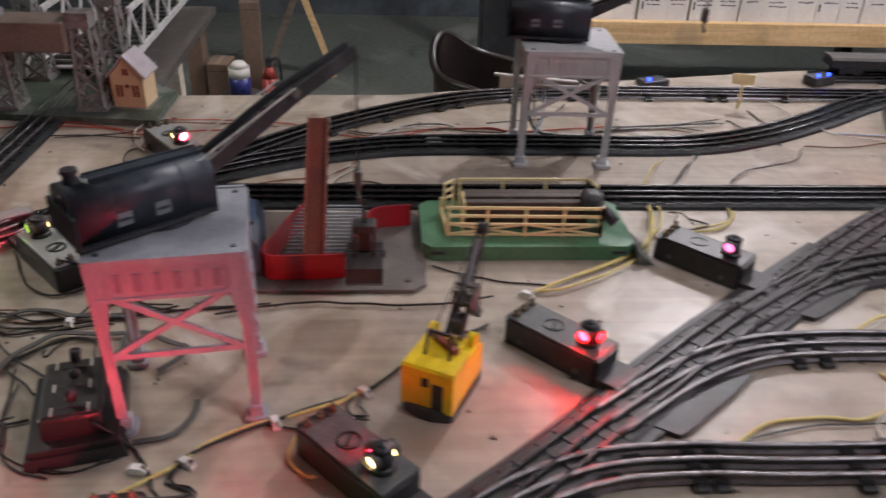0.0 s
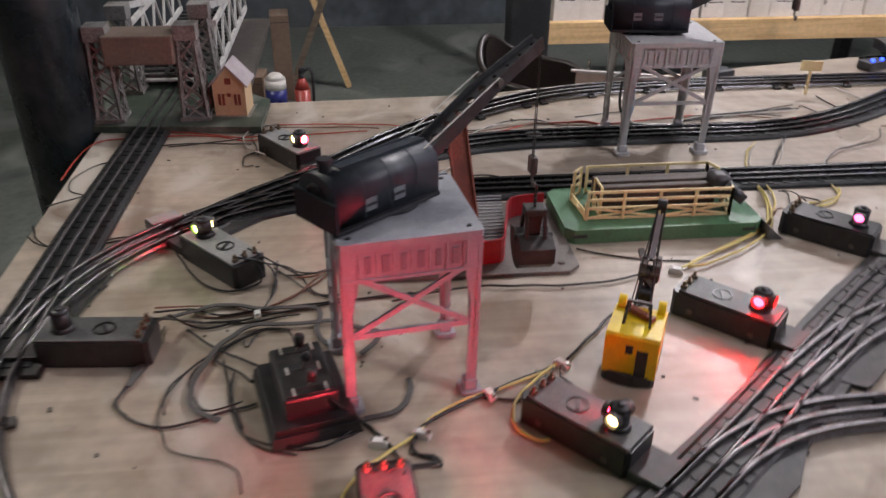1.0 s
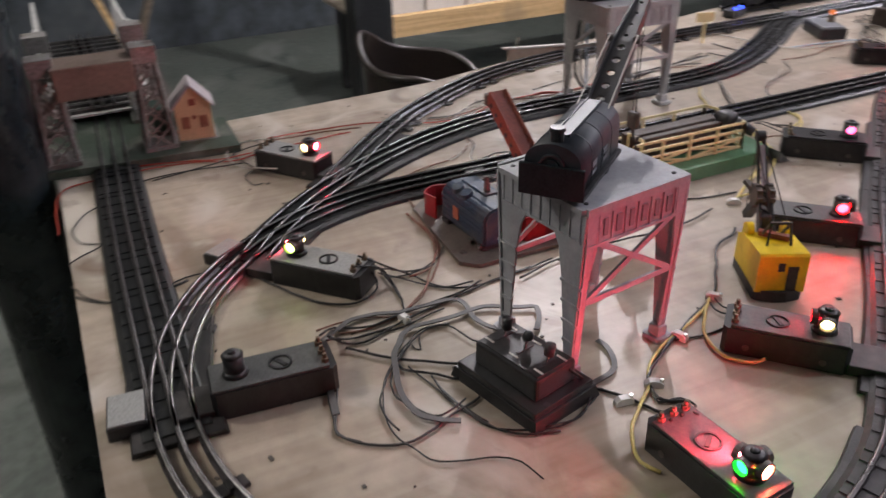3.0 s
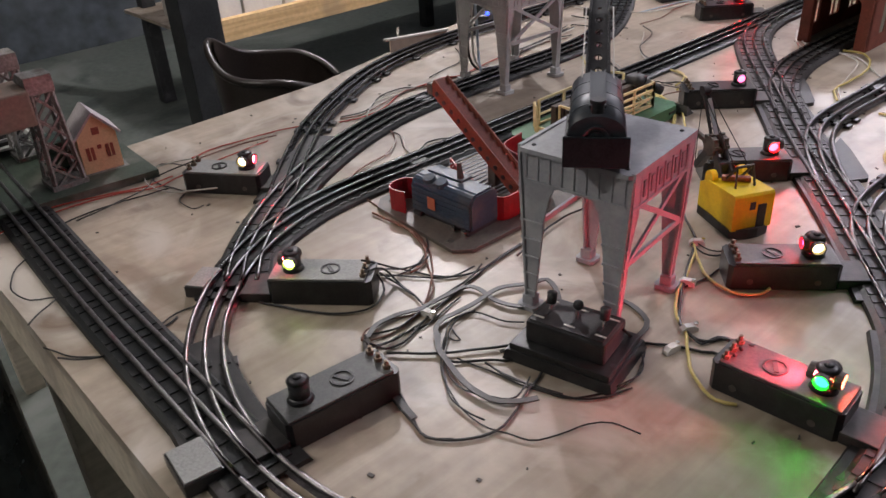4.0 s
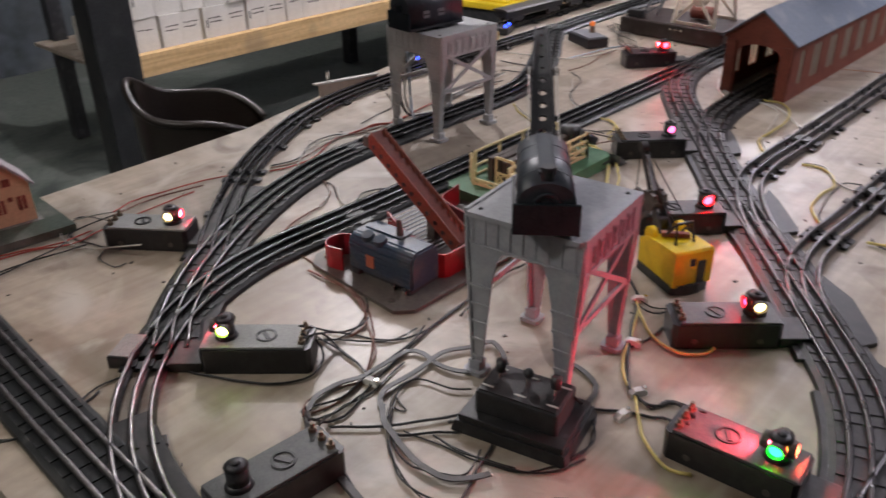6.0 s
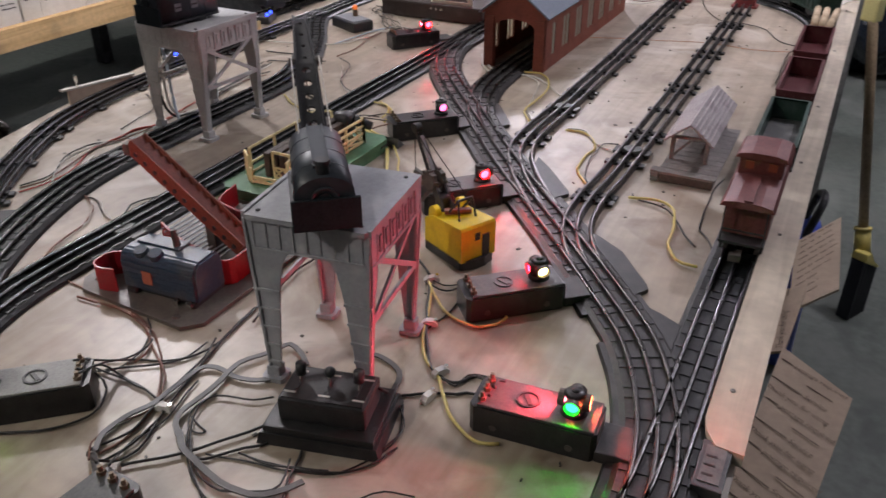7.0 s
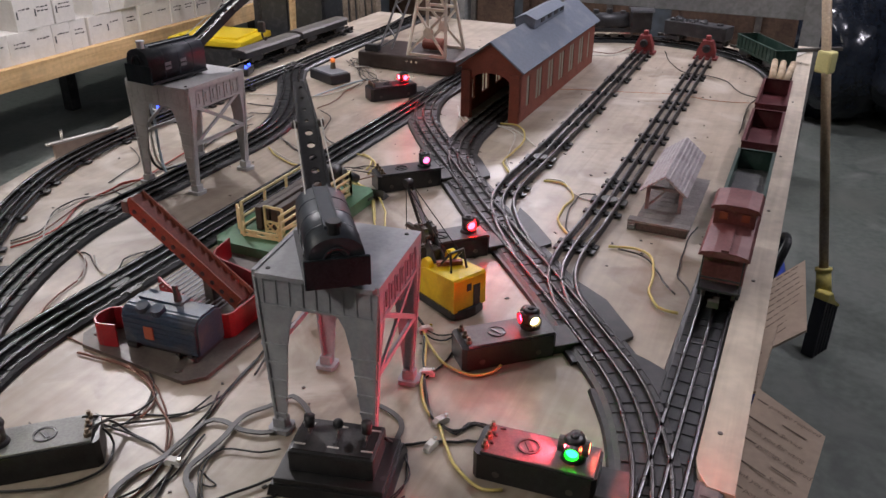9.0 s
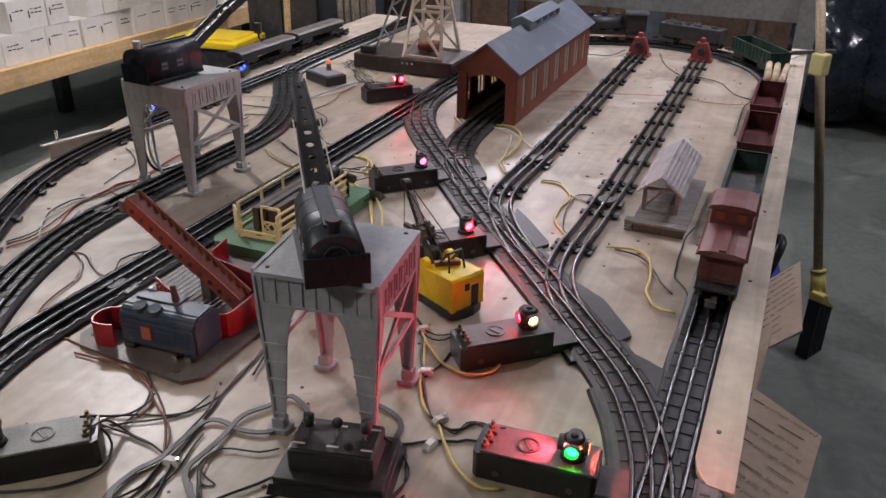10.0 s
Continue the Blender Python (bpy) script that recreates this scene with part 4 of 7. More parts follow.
box(bm, (0.030, 0, 0.050), (0.014, 0.012, 0.016), None, 0.003)
boom = part("boom", bm, BLACK, ex, "black lattice boom")
part("grey_inlay", bar(B(), (0.048, 0, 0.083), (0.070, 0, 0.121), 0.0045, 0.002), GREYPL, boom)
bm = B()
for s in (-1, 1):
    rod(bm, (0.046, s * 0.009, 0.072), (0.046, s * 0.003, 0.072), 0.0115, 0.0115, 14)
    for k in range(8):
        a = k * math.pi / 4
        box(bm, (0.046 + 0.0115 * math.cos(a), s * 0.006, 0.072 + 0.0115 * math.sin(a)), (0.004, 0.005, 0.004))
bar(bm, (0.036, 0, 0.067), (0.066, 0.012, 0.080), 0.005, 0.005)
part("crowd_gear", bm, GUNMETAL, boom)
part("sheave", rod(B(), (0.079, -0.004, 0.128), (0.079, 0.004, 0.128), 0.006, 0.006, 16), BLACK, boom)
for s in (-1, 1):
    part("stay_cable", tube(B(), [Vector((-0.012, s * 0.008, 0.062)), Vector((0.078, s * 0.003, 0.128))], 0.0006, 5), WIREBLK, boom)
part("hoist_cable", tube(B(), [Vector((0.083, 0, 0.128)), Vector((0.084, 0, 0.03))], 0.0005, 5), WIREBLK, boom)
part("stick", bar(B(), (0.046, 0, 0.072), (0.078, 0, 0.03), 0.009, 0.008), BLACK, boom)

for o in ex.children_recursive:
    if o is boom or o.parent is boom:
        o.data.transform(Matrix.Translation((0, 0, 0.044 * K)) @ Matrix.Diagonal((0.95, 1, 0.88, 1)) @ Matrix.Translation((0, 0, -0.040 * K)))
    elif not o.name.startswith("undercarriage"):
        o.data.transform(Matrix.Translation((0, 0, 0.010 * K)) @ Matrix.Diagonal((1, 1, 1.2, 1)) @ Matrix.Translation((0, 0, -0.012 * K)))

# ---- controller with three levers ----
co = thing("crane_controller", "black three-lever control box on a stepped base", "control box", -0.004, -0.064, 0, 14)
CS = 0.95
bm = B()
prism(bm, [(-0.052, -0.038), (0.052, -0.038), (0.052, 0.038), (-0.052, 0.038)], 0.010, Matrix.Translation((0, 0, 0.0006)))
for v in bm.verts:
    if v.co.z > 0.005:
        v.co.x *= 0.95
        v.co.y *= 0.94
box(bm, (0, 0, 0.0135), (0.094, 0.068, 0.006), None, 0.001)
part("base", bm, BAKELITE, co, "black moulded base with flat rim")
bm = B()
box(bm, (0, 0.0, 0.0265), (0.074, 0.046, 0.022), None, 0.003)
body = part("body", bm, BAKELITE, co)
part("top_panel", box(B(), (0, 0.0, 0.0378), (0.068, 0.040, 0.001)), PLATE, body, "dark grey panel with worn white lettering")
for k in (-1, 0, 1):
    u = k * 0.025
    part("lever_slot", box(B(), (u, 0.0, 0.0385), (0.003, 0.018, 0.0006)), BLACK, body)
    for w, n in ((0.014, 0.011), (-0.013, 0.010)):
        part("label_bar", box(B(), (u + 0.004 * k, w, 0.0384), (n, 0.0020, 0.0005)), WIREWHT, body)
    lever = part("lever", rod(B(), (u, 0.0, 0.0375), (u, 0.003, 0.046), 0.0013, 0.0013, 8), CHROME, co)
    bm = B()
    if k == 0:
        bmesh.ops.create_uvsphere(bm, u_segments=14, v_segments=8, radius=0.0048, matrix=Matrix.Translation((u, 0.004, 0.050)))
    else:
        rod(bm, (u, 0.0028, 0.045), (u, 0.0042, 0.055), 0.0044, 0.0046, 14)
    smooth(part("knob", bm, BLACK, lever))
part("screw_hole", rod(B(), (0.044, -0.018, 0.0162), (0.044, -0.018, 0.0168), 0.003, 0.003, 10), BLACK, co)

for o in co.children_recursive:
    o.data.transform(Matrix.Scale(CS, 4))

# ---- engine shed ----
PANE = mat("dull_green_pane", (0.22, 0.235, 0.17), 0.35, 0, 0.2, 40, 0.05, (0.30, 0.30, 0.24), 0.4)
MILKY = mat("milky_pane", (0.75, 0.72, 0.62), 0.5, 0, 0.05, 40, 0)
_nt = MILKY.node_tree
_thin, _mix = _nt.nodes.new("ShaderNodeBsdfTranslucent"), _nt.nodes.new("ShaderNodeMixShader")
_thin.inputs["Color"].default_value, _mix.inputs[0].default_value = (0.85, 0.80, 0.68, 1), 0.75
_nt.links.new(_nt.nodes["Principled BSDF"].outputs[0], _mix.inputs[1])
_nt.links.new(_thin.outputs[0], _mix.inputs[2])
_nt.links.new(_mix.outputs[0], _nt.nodes["Material Output"].inputs[0])
shed = thing("engine_shed", "brick-red toy engine shed with a slate-grey roof", "toy building")
X0, X1, Y0, Y1, EV, RG = -0.292, -0.177, 0.868, 1.39, 0.098, 0.142
XM = (X0 + X1) / 2
for y in (Y0, Y1 - 0.005):
    arch = [(XM + 0.037 * math.cos(radians(a)), 0.072 + 0.016 * math.sin(radians(a))) for a in range(0, 181, 15)]
    outline = [(X0, 0.0), (X0, EV), (XM, RG), (X1, EV), (X1, 0.0), (XM + 0.037, 0.0), *arch, (XM - 0.037, 0.0)]
    wall = part("gable_wall", prism(B(), outline, 0.005, Matrix.Translation((0, y + 0.005, 0.0005)) @ UPY), RUST, shed)
    if y == Y0:
        for s in (-1, 1):
            part("pilaster", box(B(), (XM + s * 0.0475, y - 0.002, 0.046), (0.0185, 0.004, 0.090), None, 0.001), RUST, wall)
        for s in (-1, 1):
            part("barge_board", bar(B(), (XM, y - 0.002, RG + 0.002), (XM + s * 0.062, y - 0.002, EV - 0.001), 0.004, 0.006), RUST, wall)
bays = 7
step = (Y1 - Y0) / bays
for sx, x in ((-1, X0 + 0.0025), (1, X1 - 0.0025)):
    bm = B()
    box(bm, (x, (Y0 + Y1) / 2, 0.012), (0.005, Y1 - Y0 - 0.012, 0.023))
    box(bm, (x, (Y0 + Y1) / 2, 0.089), (0.005, Y1 - Y0 - 0.012, 0.018))
    for k in range(bays + 1):
        box(bm, (x, min(max(Y0 + k * step, Y0 + 0.018), Y1 - 0.018), 0.0515), (0.005, 0.040, 0.058))
    wall = part("side_wall", bm, RUST, shed)
    for k in range(bays):
        y = Y0 + (k + 0.5) * step
        win = part("window_frame", box(B(), (x + sx * 0.0005, y, 0.0515), (0.003, 0.004, 0.056)), RUST, wall)
        part("pane", box(B(), (x + 0.0012 * sx, y, 0.0515), (0.001, step - 0.042, 0.056)), PANE if sx > 0 else MILKY, win, "dull green pane" if sx > 0 else "milky plastic pane")
for sx in (-1, 1):
    a, b = Vector((XM, 0, RG + 0.003)), Vector((XM + sx * 0.066, 0, EV - 0.003))
    bm = B()
    bar(bm, (a + b) / 2 + Vector((0, Y0 - 0.008, 0.001)), (a + b) / 2 + Vector((0, Y1 + 0.008, 0.001)), (b - a).length, 0.003, Vector((b - a)).cross(Vector((0, 1, 0))))
    roof = part("roof", bm, mat("slate_roof", (0.17, 0.20, 0.25), 0.55, 0, 0.1, 20, 0.1, (0.26, 0.28, 0.31), 0.4), shed, "blue-grey slate roof")
bm = B()
prism(bm, [(XM - 0.02, RG - 0.004), (XM - 0.02, RG + 0.012), (XM - 0.024, RG + 0.012), (XM, RG + 0.022), (XM + 0.024, RG + 0.012), (XM + 0.02, RG + 0.012), (XM + 0.02, RG - 0.004)], 0.20, Matrix.Translation((0, 1.25, 0)) @ UPY)
monitor = part("roof_monitor", bm, mat("monitor_grey", (0.17, 0.20, 0.25), 0.5, 0, 0.1, 20, 0.1, (0.25, 0.27, 0.30), 0.4), shed)
for k in range(4):
    part("vent_slot", box(B(), (XM + 0.0205, 1.10 + 0.045 * k, RG + 0.005), (0.001, 0.022, 0.008)), BLACK, monitor)

# ---- loading platform ----
SHELTER = mat("weathered_grey_boards", (0.20, 0.185, 0.18), 0.8, 0, 0.15, 30, 0.3, (0.29, 0.27, 0.26), 0.45)
lp = thing("loading_platform", "weathered grey loading platform with an open gabled roof", "toy platform", -0.011)
for k in range(12):
    part("plank", box(B(), (0.162, 0.511 + 0.0162 * k, 0.0135), (0.072, 0.0152, 0.003)), SHELTER, lp)
part("skirt", box(B(), (0.162, 0.600, 0.0062), (0.066, 0.19, 0.011)), GUNMETAL, lp)
for k in range(4):
    part("step", box(B(), (0.122 - 0.0005 * k, 0.517, 0.0022 + 0.003 * k), (0.010, 0.026 - 0.004 * k, 0.0028)), SHELTER, lp)
for u in (0.132, 0.176):
    for v in (0.552, 0.694):
        part("post", box(B(), (u, v, 0.031), (0.005, 0.005, 0.032)), SHELTER, lp)
for v in (0.552, 0.694):
    part("cross_brace", bar(B(), (0.132, v, 0.018), (0.154, v, 0.044), 0.003, 0.003), SHELTER, lp)
    part("tie_beam", box(B(), (0.154, v, 0.0465), (0.052, 0.004, 0.004)), SHELTER, lp)
part("back_wall", box(B(), (0.154, 0.699, 0.030), (0.046, 0.003, 0.030)), SHELTER, lp)
for s in (-1, 1):
    a, b = Vector((0.154, 0, 0.070)), Vector((0.154 + s * 0.031, 0, 0.0455))
    bm = B()
    bar(bm, (a + b) / 2 + Vector((0, 0.534, 0)), (a + b) / 2 + Vector((0, 0.712, 0)), (b - a).length, 0.0022, (b - a).cross(Vector((0, 1, 0))))
    roof = part("roof", bm, PAPER, lp, "dusty mauve-grey shingle roof")
    for k in range(1, 6):
        c = a + (b - a) * (k / 6) + Vector((0, 0, 0.0016))
        part("shingle_course", bar(B(), c + Vector((0, 0.535, 0)), c + Vector((0, 0.711, 0)), 0.0022, 0.0014), PAPER, roof)

# ---- lattice tower on its box ----
tw = thing("lattice_tower", "cream lattice tower crane standing on a dark box", "toy tower")
bm = B()
box(bm, (-0.532, 1.185, 0.0182), (0.245, 0.14, 0.035), None, 0.004)
part("base_box", bm, mat("dark_brown_base", (0.04, 0.026, 0.022), 0.45, 0, 0.2, 30, 0.1, (0.07, 0.055, 0.05), 0.35), tw)
PALE = mat("pale_steel", (0.76, 0.67, 0.56), 0.45, 0, 0.1, 40, 0.05)
for y, w in ((1.128, 1), (1.235, 1)):
    def tp(u, z):
        return Vector((-0.487 + u * (0.046 - 0.10 * (z - 0.036)), y + (0.25 * (z - 0.036) if y < 1.18 else -0.25 * (z - 0.036)), z))
    for s in (-1, 1):
        part("tower_leg", bar(B(), tp(s, 0.036), tp(s, 0.235), 0.007, 0.004), PALE, tw)
    for z in (0.039, 0.135, 0.232):
        part("cross_bar", bar(B(), tp(-1, z), tp(1, z), 0.004, 0.006), PALE, tw)
    for z0, z1 in ((0.04, 0.132), (0.138, 0.23)):
        part("brace", bar(B(), tp(-1, z0), tp(1, z1), 0.004, 0.005), PALE, tw)
        part("brace", bar(B(), tp(1, z0), tp(-1, z1), 0.004, 0.005), PALE, tw)
    part("gusset", rod(B(), tp(0, 0.086) - Vector((0, 0.002, 0)), tp(0, 0.086) + Vector((0, 0.002, 0)), 0.013, 0.013, 8), PALE, tw)
a0, a1 = Vector((-0.600, 1.15, 0.04)), Vector((-0.52, 1.16, 0.24))
for s in (-0.015, 0.015):
    part("boom_chord", bar(B(), a0 + Vector((s, 0, 0)), a1 + Vector((s, 0, 0)), 0.004, 0.004), GREYPL, tw)
for k in range(8):
    t0, t1 = k / 8, (k + 1) / 8
    s = 0.015 if k % 2 else -0.015
    part("boom_lacing", bar(B(), a0 + (a1 - a0) * t0 + Vector((s, 0, 0)), a0 + (a1 - a0) * t1 - Vector((s, 0, 0)), 0.003, 0.003), GREYPL, tw)
part("terminal_box", box(B(), (-0.622, 1.128, 0.0445), (0.034, 0.016, 0.016), None, 0.002), BLACK, tw)
for k in (-1, 0, 1):
    part("terminal_post", rod(B(), (-0.515 + 0.012 * k, 1.1125, 0.027), (-0.515 + 0.012 * k, 1.109, 0.027), 0.003, 0.003, 8), CHROME, tw)
part("winch_drum", rod(B(), (-0.52, 1.19, 0.052), (-0.47, 1.19, 0.052), 0.014, 0.014, 16), RUST, tw)

# ---- relay box with an amber pilot lamp, bumpers ----
rb = thing("relay_box", "small black relay box with an amber pilot lamp", "relay box", -0.65, 0.985, 0, -25)
part("case", box(B(), (0, 0, 0.0105), (0.085, 0.05, 0.02), None, 0.003), BAKELITE, rb)
part("lid", box(B(), (0, 0, 0.0215), (0.075, 0.042, 0.002)), GREYDK, rb)
part("socket", rod(B(), (-0.005, 0.012, 0.022), (-0.005, 0.012, 0.036), 0.006, 0.005, 12), BRASS, rb)
bm = B()
bmesh.ops.create_uvsphere(bm, u_segments=12, v_segments=8, radius=0.0055, matrix=Matrix.Translation((-0.005, 0.012, 0.040)))
part("pilot_lamp", bm, glow("pilot_amber", (1.0, 0.25, 0.05), 0.5), rb)
PINKRED = mat("faded_red", (0.27, 0.055, 0.055), 0.45, 0, 0.15, 40, 0.1, (0.18, 0.045, 0.045), 0.3)
for x, y in ((-0.085, 1.54), (0.063, 1.545)):
    b = thing("buffer_stop", "faded red buffer stop with a black bumper", "buffer stop", x, y, 0, 0, "buffer stops")
    bm = B()
    prism(bm, [(-0.022, 0.001), (-0.022, 0.02), (-0.012, 0.045), (0.012, 0.045), (0.022, 0.02), (0.022, 0.001)], 0.024, Matrix.Translation((0, 0.012, 0)) @ UPY)
    box(bm, (0, 0.004, 0.050), (0.012, 0.014, 0.012), None, 0.003)
    part("housing", bm, PINKRED, b)
    part("bumper_disc", rod(B(), (0, -0.0125, 0.027), (0, -0.022, 0.027), 0.010, 0.008, 16), BLACK, b)
    part("flange", box(B(), (0, 0, 0.0035), (0.056, 0.034, 0.005), None, 0.001), PINKRED, b)

# ---- the train on the edge track ----
EX, REAR, PITCH = 0.243, 0.414, 0.2225


def wheel_truck(parent, x):
    bm = B()
    box(bm, (x, 0, 0.0235), (0.034, 0.012, 0.006))
    for s in (-1, 1):
        box(bm, (x, s * 0.0205, 0.0215), (0.042, 0.003, 0.009), None, 0.001)
    frame_ob = part("truck", bm, BLACK, parent)
    for u in (-0.013, 0.013):
        for s in (-1, 1):
            part("wheel", rod(B(), (x + u, s * 0.0140, 0.0205), (x + u, s * 0.0178, 0.0205), 0.0082, 0.0078, 16), GUNMETAL, frame_ob)
    return frame_ob


def coupler(parent, x, s):
    bm = B()
    box(bm, (x + s * 0.007, 0, 0.021), (0.014, 0.006, 0.005))
    box(bm, (x + s * 0.014, 0.002, 0.021), (0.006, 0.012, 0.008), None, 0.001)
    part("coupler", bm, GUNMETAL, parent)


def on_edge_track(far):
    """Place and heading after so much way along the edge track."""
    if far < 1.35:
        return EX, far, 90
    a = (far - 1.35) / R
    return CX + R * math.cos(a), 1.35 + R * math.sin(a), 90 + math.degrees(a)


def car(name, label, far):
    x, y, turn = on_edge_track(far)
    c = thing(name, label, "toy train car", x, y, 0, turn, "cars of the train")
    for u in (-0.058, 0.058):
        wheel_truck(c, u)
    for s in (-1, 1):
        coupler(c, s * 0.090, s)
    return c


def gondola(far, material, label, inside):
    c = car("gondola_car", label, far)
    L, W, Z0, Z1 = 0.092, 0.0245, 0.028, 0.060
    part("floor", box(B(), (0, 0, Z0 + 0.0015), (2 * L - 0.005, 2 * W - 0.005, 0.003)), inside, c, "scuffed dusty car floor")
    for s in (-1, 1):
        bm = B()
        box(bm, (0, s * (W - 0.001), (Z0 + Z1) / 2), (2 * L, 0.002, Z1 - Z0))
        box(bm, (0, s * W, Z1 - 0.001), (2 * L + 0.002, 0.0045, 0.0026))
        box(bm, (0, s * (W + 0.0006), Z0 + 0.001), (2 * L, 0.0022, 0.004))
        for k in range(-5, 6):
            box(bm, (k * 0.0168, s * (W + 0.0006), (Z0 + Z1) / 2), (0.002, 0.0018, Z1 - Z0 - 0.004))
        part("side_wall", bm, material, c)
        bm = B()
        box(bm, (s * (L - 0.001), 0, (Z0 + Z1) / 2), (0.002, 2 * W - 0.004, Z1 - Z0))
        box(bm, (s * L, 0, Z1 - 0.001), (0.004, 2 * W + 0.001, 0.0026))
        for k in (-1, 0, 1):
            box(bm, (s * (L + 0.0006), k * 0.014, (Z0 + Z1) / 2), (0.0018, 0.002, Z1 - Z0 - 0.004))
        part("end_wall", bm, material, c)
    part("underframe", box(B(), (0, 0, 0.0262), (0.15, 0.016, 0.004)), BLACK, c)
    return c


gondola(REAR + PITCH, DKGREEN, "dark green gondola car with a scuffed grey floor", LIDGREY)
gondola(REAR + 2 * PITCH, MAROON, "maroon gondola car, empty", MAROON)
gondola(REAR + 3 * PITCH, MAROON, "maroon gondola car, empty and dusty", MAROON)
gondola(REAR + 5 * PITCH, DKGREEN, "dark green gondola car near the tender", DKGREEN)
lc = car("log_car", "black flat dump car loaded with pale logs", REAR + 4 * PITCH)
bm = B()
box(bm, (0, 0, 0.0285), (0.18, 0.046, 0.004), None, 0.001)
box(bm, (0, 0, 0.0345), (0.12, 0.03, 0.008), None, 0.002)
part("bed", bm, BLACK, lc)
for k in range(6):
    part("stake", box(B(), (-0.075 + 0.03 * k, -0.021, 0.040), (0.003, 0.003, 0.022)), BLACK, lc)
for (u, v, z, n, t) in ((0.004, 0.0155, 0.0470, 0.074, 2), (-0.004, -0.0165, 0.0470, 0.076, -2), (0.0, -0.0005, 0.0470, 0.072, 1)):
    lg = thing("log", "pale barked toy log lying on a car", "log", EX - v, REAR + 4 * PITCH + u, z, 90 + t, "logs on the car")
    bm = B()
    rod(bm, (-n, 0, 0), (n, 0, 0), 0.0074, 0.0066, 12)
    smooth(part("stem", bm, LOG, lg))
CABOOSE = mat("faded_red_brown", (0.15, 0.045, 0.042), 0.42, 0, 0.2, 30, 0.08, (0.21, 0.09, 0.085), 0.4)
cb = car("caboose", "red-brown caboose with a cupola and dim windows", REAR)
bm = B()
box(bm, (0.0, 0, 0.049), (0.142, 0.046, 0.042), None, 0.001)
body = part("body", bm, CABOOSE, cb)
bm = B()
roofp = [(-0.027, 0.070), (0.027, 0.070), (0.024, 0.0745), (0.012, 0.077), (-0.012, 0.077), (-0.024, 0.0745)]
prism(bm, roofp, 0.182, Matrix.Translation((-0.091, 0, 0)) @ UPX)
roof = part("roof", bm, CABOOSE, cb, "glossy maroon roof")
part("roof_walk", box(B(), (-0.055, 0, 0.0785), (0.07, 0.008, 0.002)), CABOOSE, roof)
bm = B()
box(bm, (0.012, 0, 0.0845), (0.048, 0.046, 0.020), None, 0.001)
cup = part("cupola", bm, CABOOSE, cb)
prism(bm := B(), [(u * 1.02, v + 0.0245) for u, v in roofp], 0.056, Matrix.Translation((-0.016, 0, 0)) @ UPX)
part("cupola_roof", bm, CABOOSE, cup, "worn pinkish roof")
for s in (-1, 1):
    for v in (-0.012, 0.012):
        part("window", box(B(), (0.012 + s * 0.0243, v, 0.0865), (0.001, 0.009, 0.009)), L_AMBER, cup, "amber-lit window")
    for u in (-0.045, -0.015, 0.045):
        part("window", box(B(), (u, s * 0.0233, 0.052), (0.011, 0.001, 0.011)), L_AMBER, body, "amber-lit window")
    part("window", box(B(), (0.012, s * 0.0233, 0.0865), (0.010, 0.001, 0.009)), L_AMBER, cup, "amber-lit window")
    bm = B()
    box(bm, (s * 0.081, 0, 0.030), (0.020, 0.046, 0.003))
    for v in (-0.021, 0.021):
        bar(bm, (s * 0.089, v, 0.030), (s * 0.089, v, 0.069), 0.0015, 0.0015)
    bar(bm, (s * 0.089, -0.021, 0.044), (s * 0.089, 0.021, 0.044), 0.0015, 0.0015)
    part("end_platform", bm, BLACK, cb)
# tender and engine
td = car("tender", "black tender with a rounded coal load", REAR + 6 * PITCH)
bm = B()
box(bm, (0, 0, 0.047), (0.165, 0.047, 0.034), None, 0.003)
part("tank", bm, BLACK, td)
bm = B()
for k in range(40):
    random.seed(k)
    bmesh.ops.create_icosphere(bm, subdivisions=1, radius=random.uniform(0.004, 0.008), matrix=Matrix.Translation((random.uniform(-0.02, 0.07), random.uniform(-0.016, 0.016), 0.064)))
part("coal", bm, BLACK, td)
part("hatch", rod(B(), (-0.055, 0, 0.063), (-0.055, 0, 0.068), 0.009, 0.008, 16), BLACK, td)
en = thing("steam_engine", "glossy black die-cast steam locomotive", "toy locomotive", *on_edge_track(REAR + 6 * PITCH + 0.212)[:2], 0, on_edge_track(REAR + 6 * PITCH + 0.212)[2], "cars of the train")
bm = B()
rod(bm, (-0.03, 0, 0.052), (0.115, 0, 0.050), 0.021, 0.020, 24)
smooth(part("boiler", bm, BLACK, en, "glossy black boiler"))
part("smokebox_front", rod(B(), (0.113, 0, 0.050), (0.120, 0, 0.050), 0.018, 0.014, 20), GUNMETAL, en)
bm = B()
box(bm, (-0.062, 0, 0.056), (0.052, 0.048, 0.046), None, 0.003)
prism(bm, [(u, v + 0.008) for u, v in roofp], 0.06, Matrix.Translation((-0.092, 0, 0)) @ UPX)
part("cab", bm, BLACK, en)
for u, h in ((0.095, 0.014), (0.055, 0.009), (0.02, 0.011), (-0.015, 0.007)):
    part("dome", rod(B(), (u, 0, 0.068), (u, 0, 0.070 + h), 0.009, 0.0075, 16), BLACK, en)
bm = B()
box(bm, (0.02, 0, 0.030), (0.19, 0.040, 0.010), None, 0.002)
prism(bm, [(-0.02, 0.008), (0.02, 0.008), (0.014, 0.028), (-0.014, 0.028)], 0.02, Matrix.Translation((0.112, 0, 0)) @ UPX)
part("running_board", bm, BLACK, en)
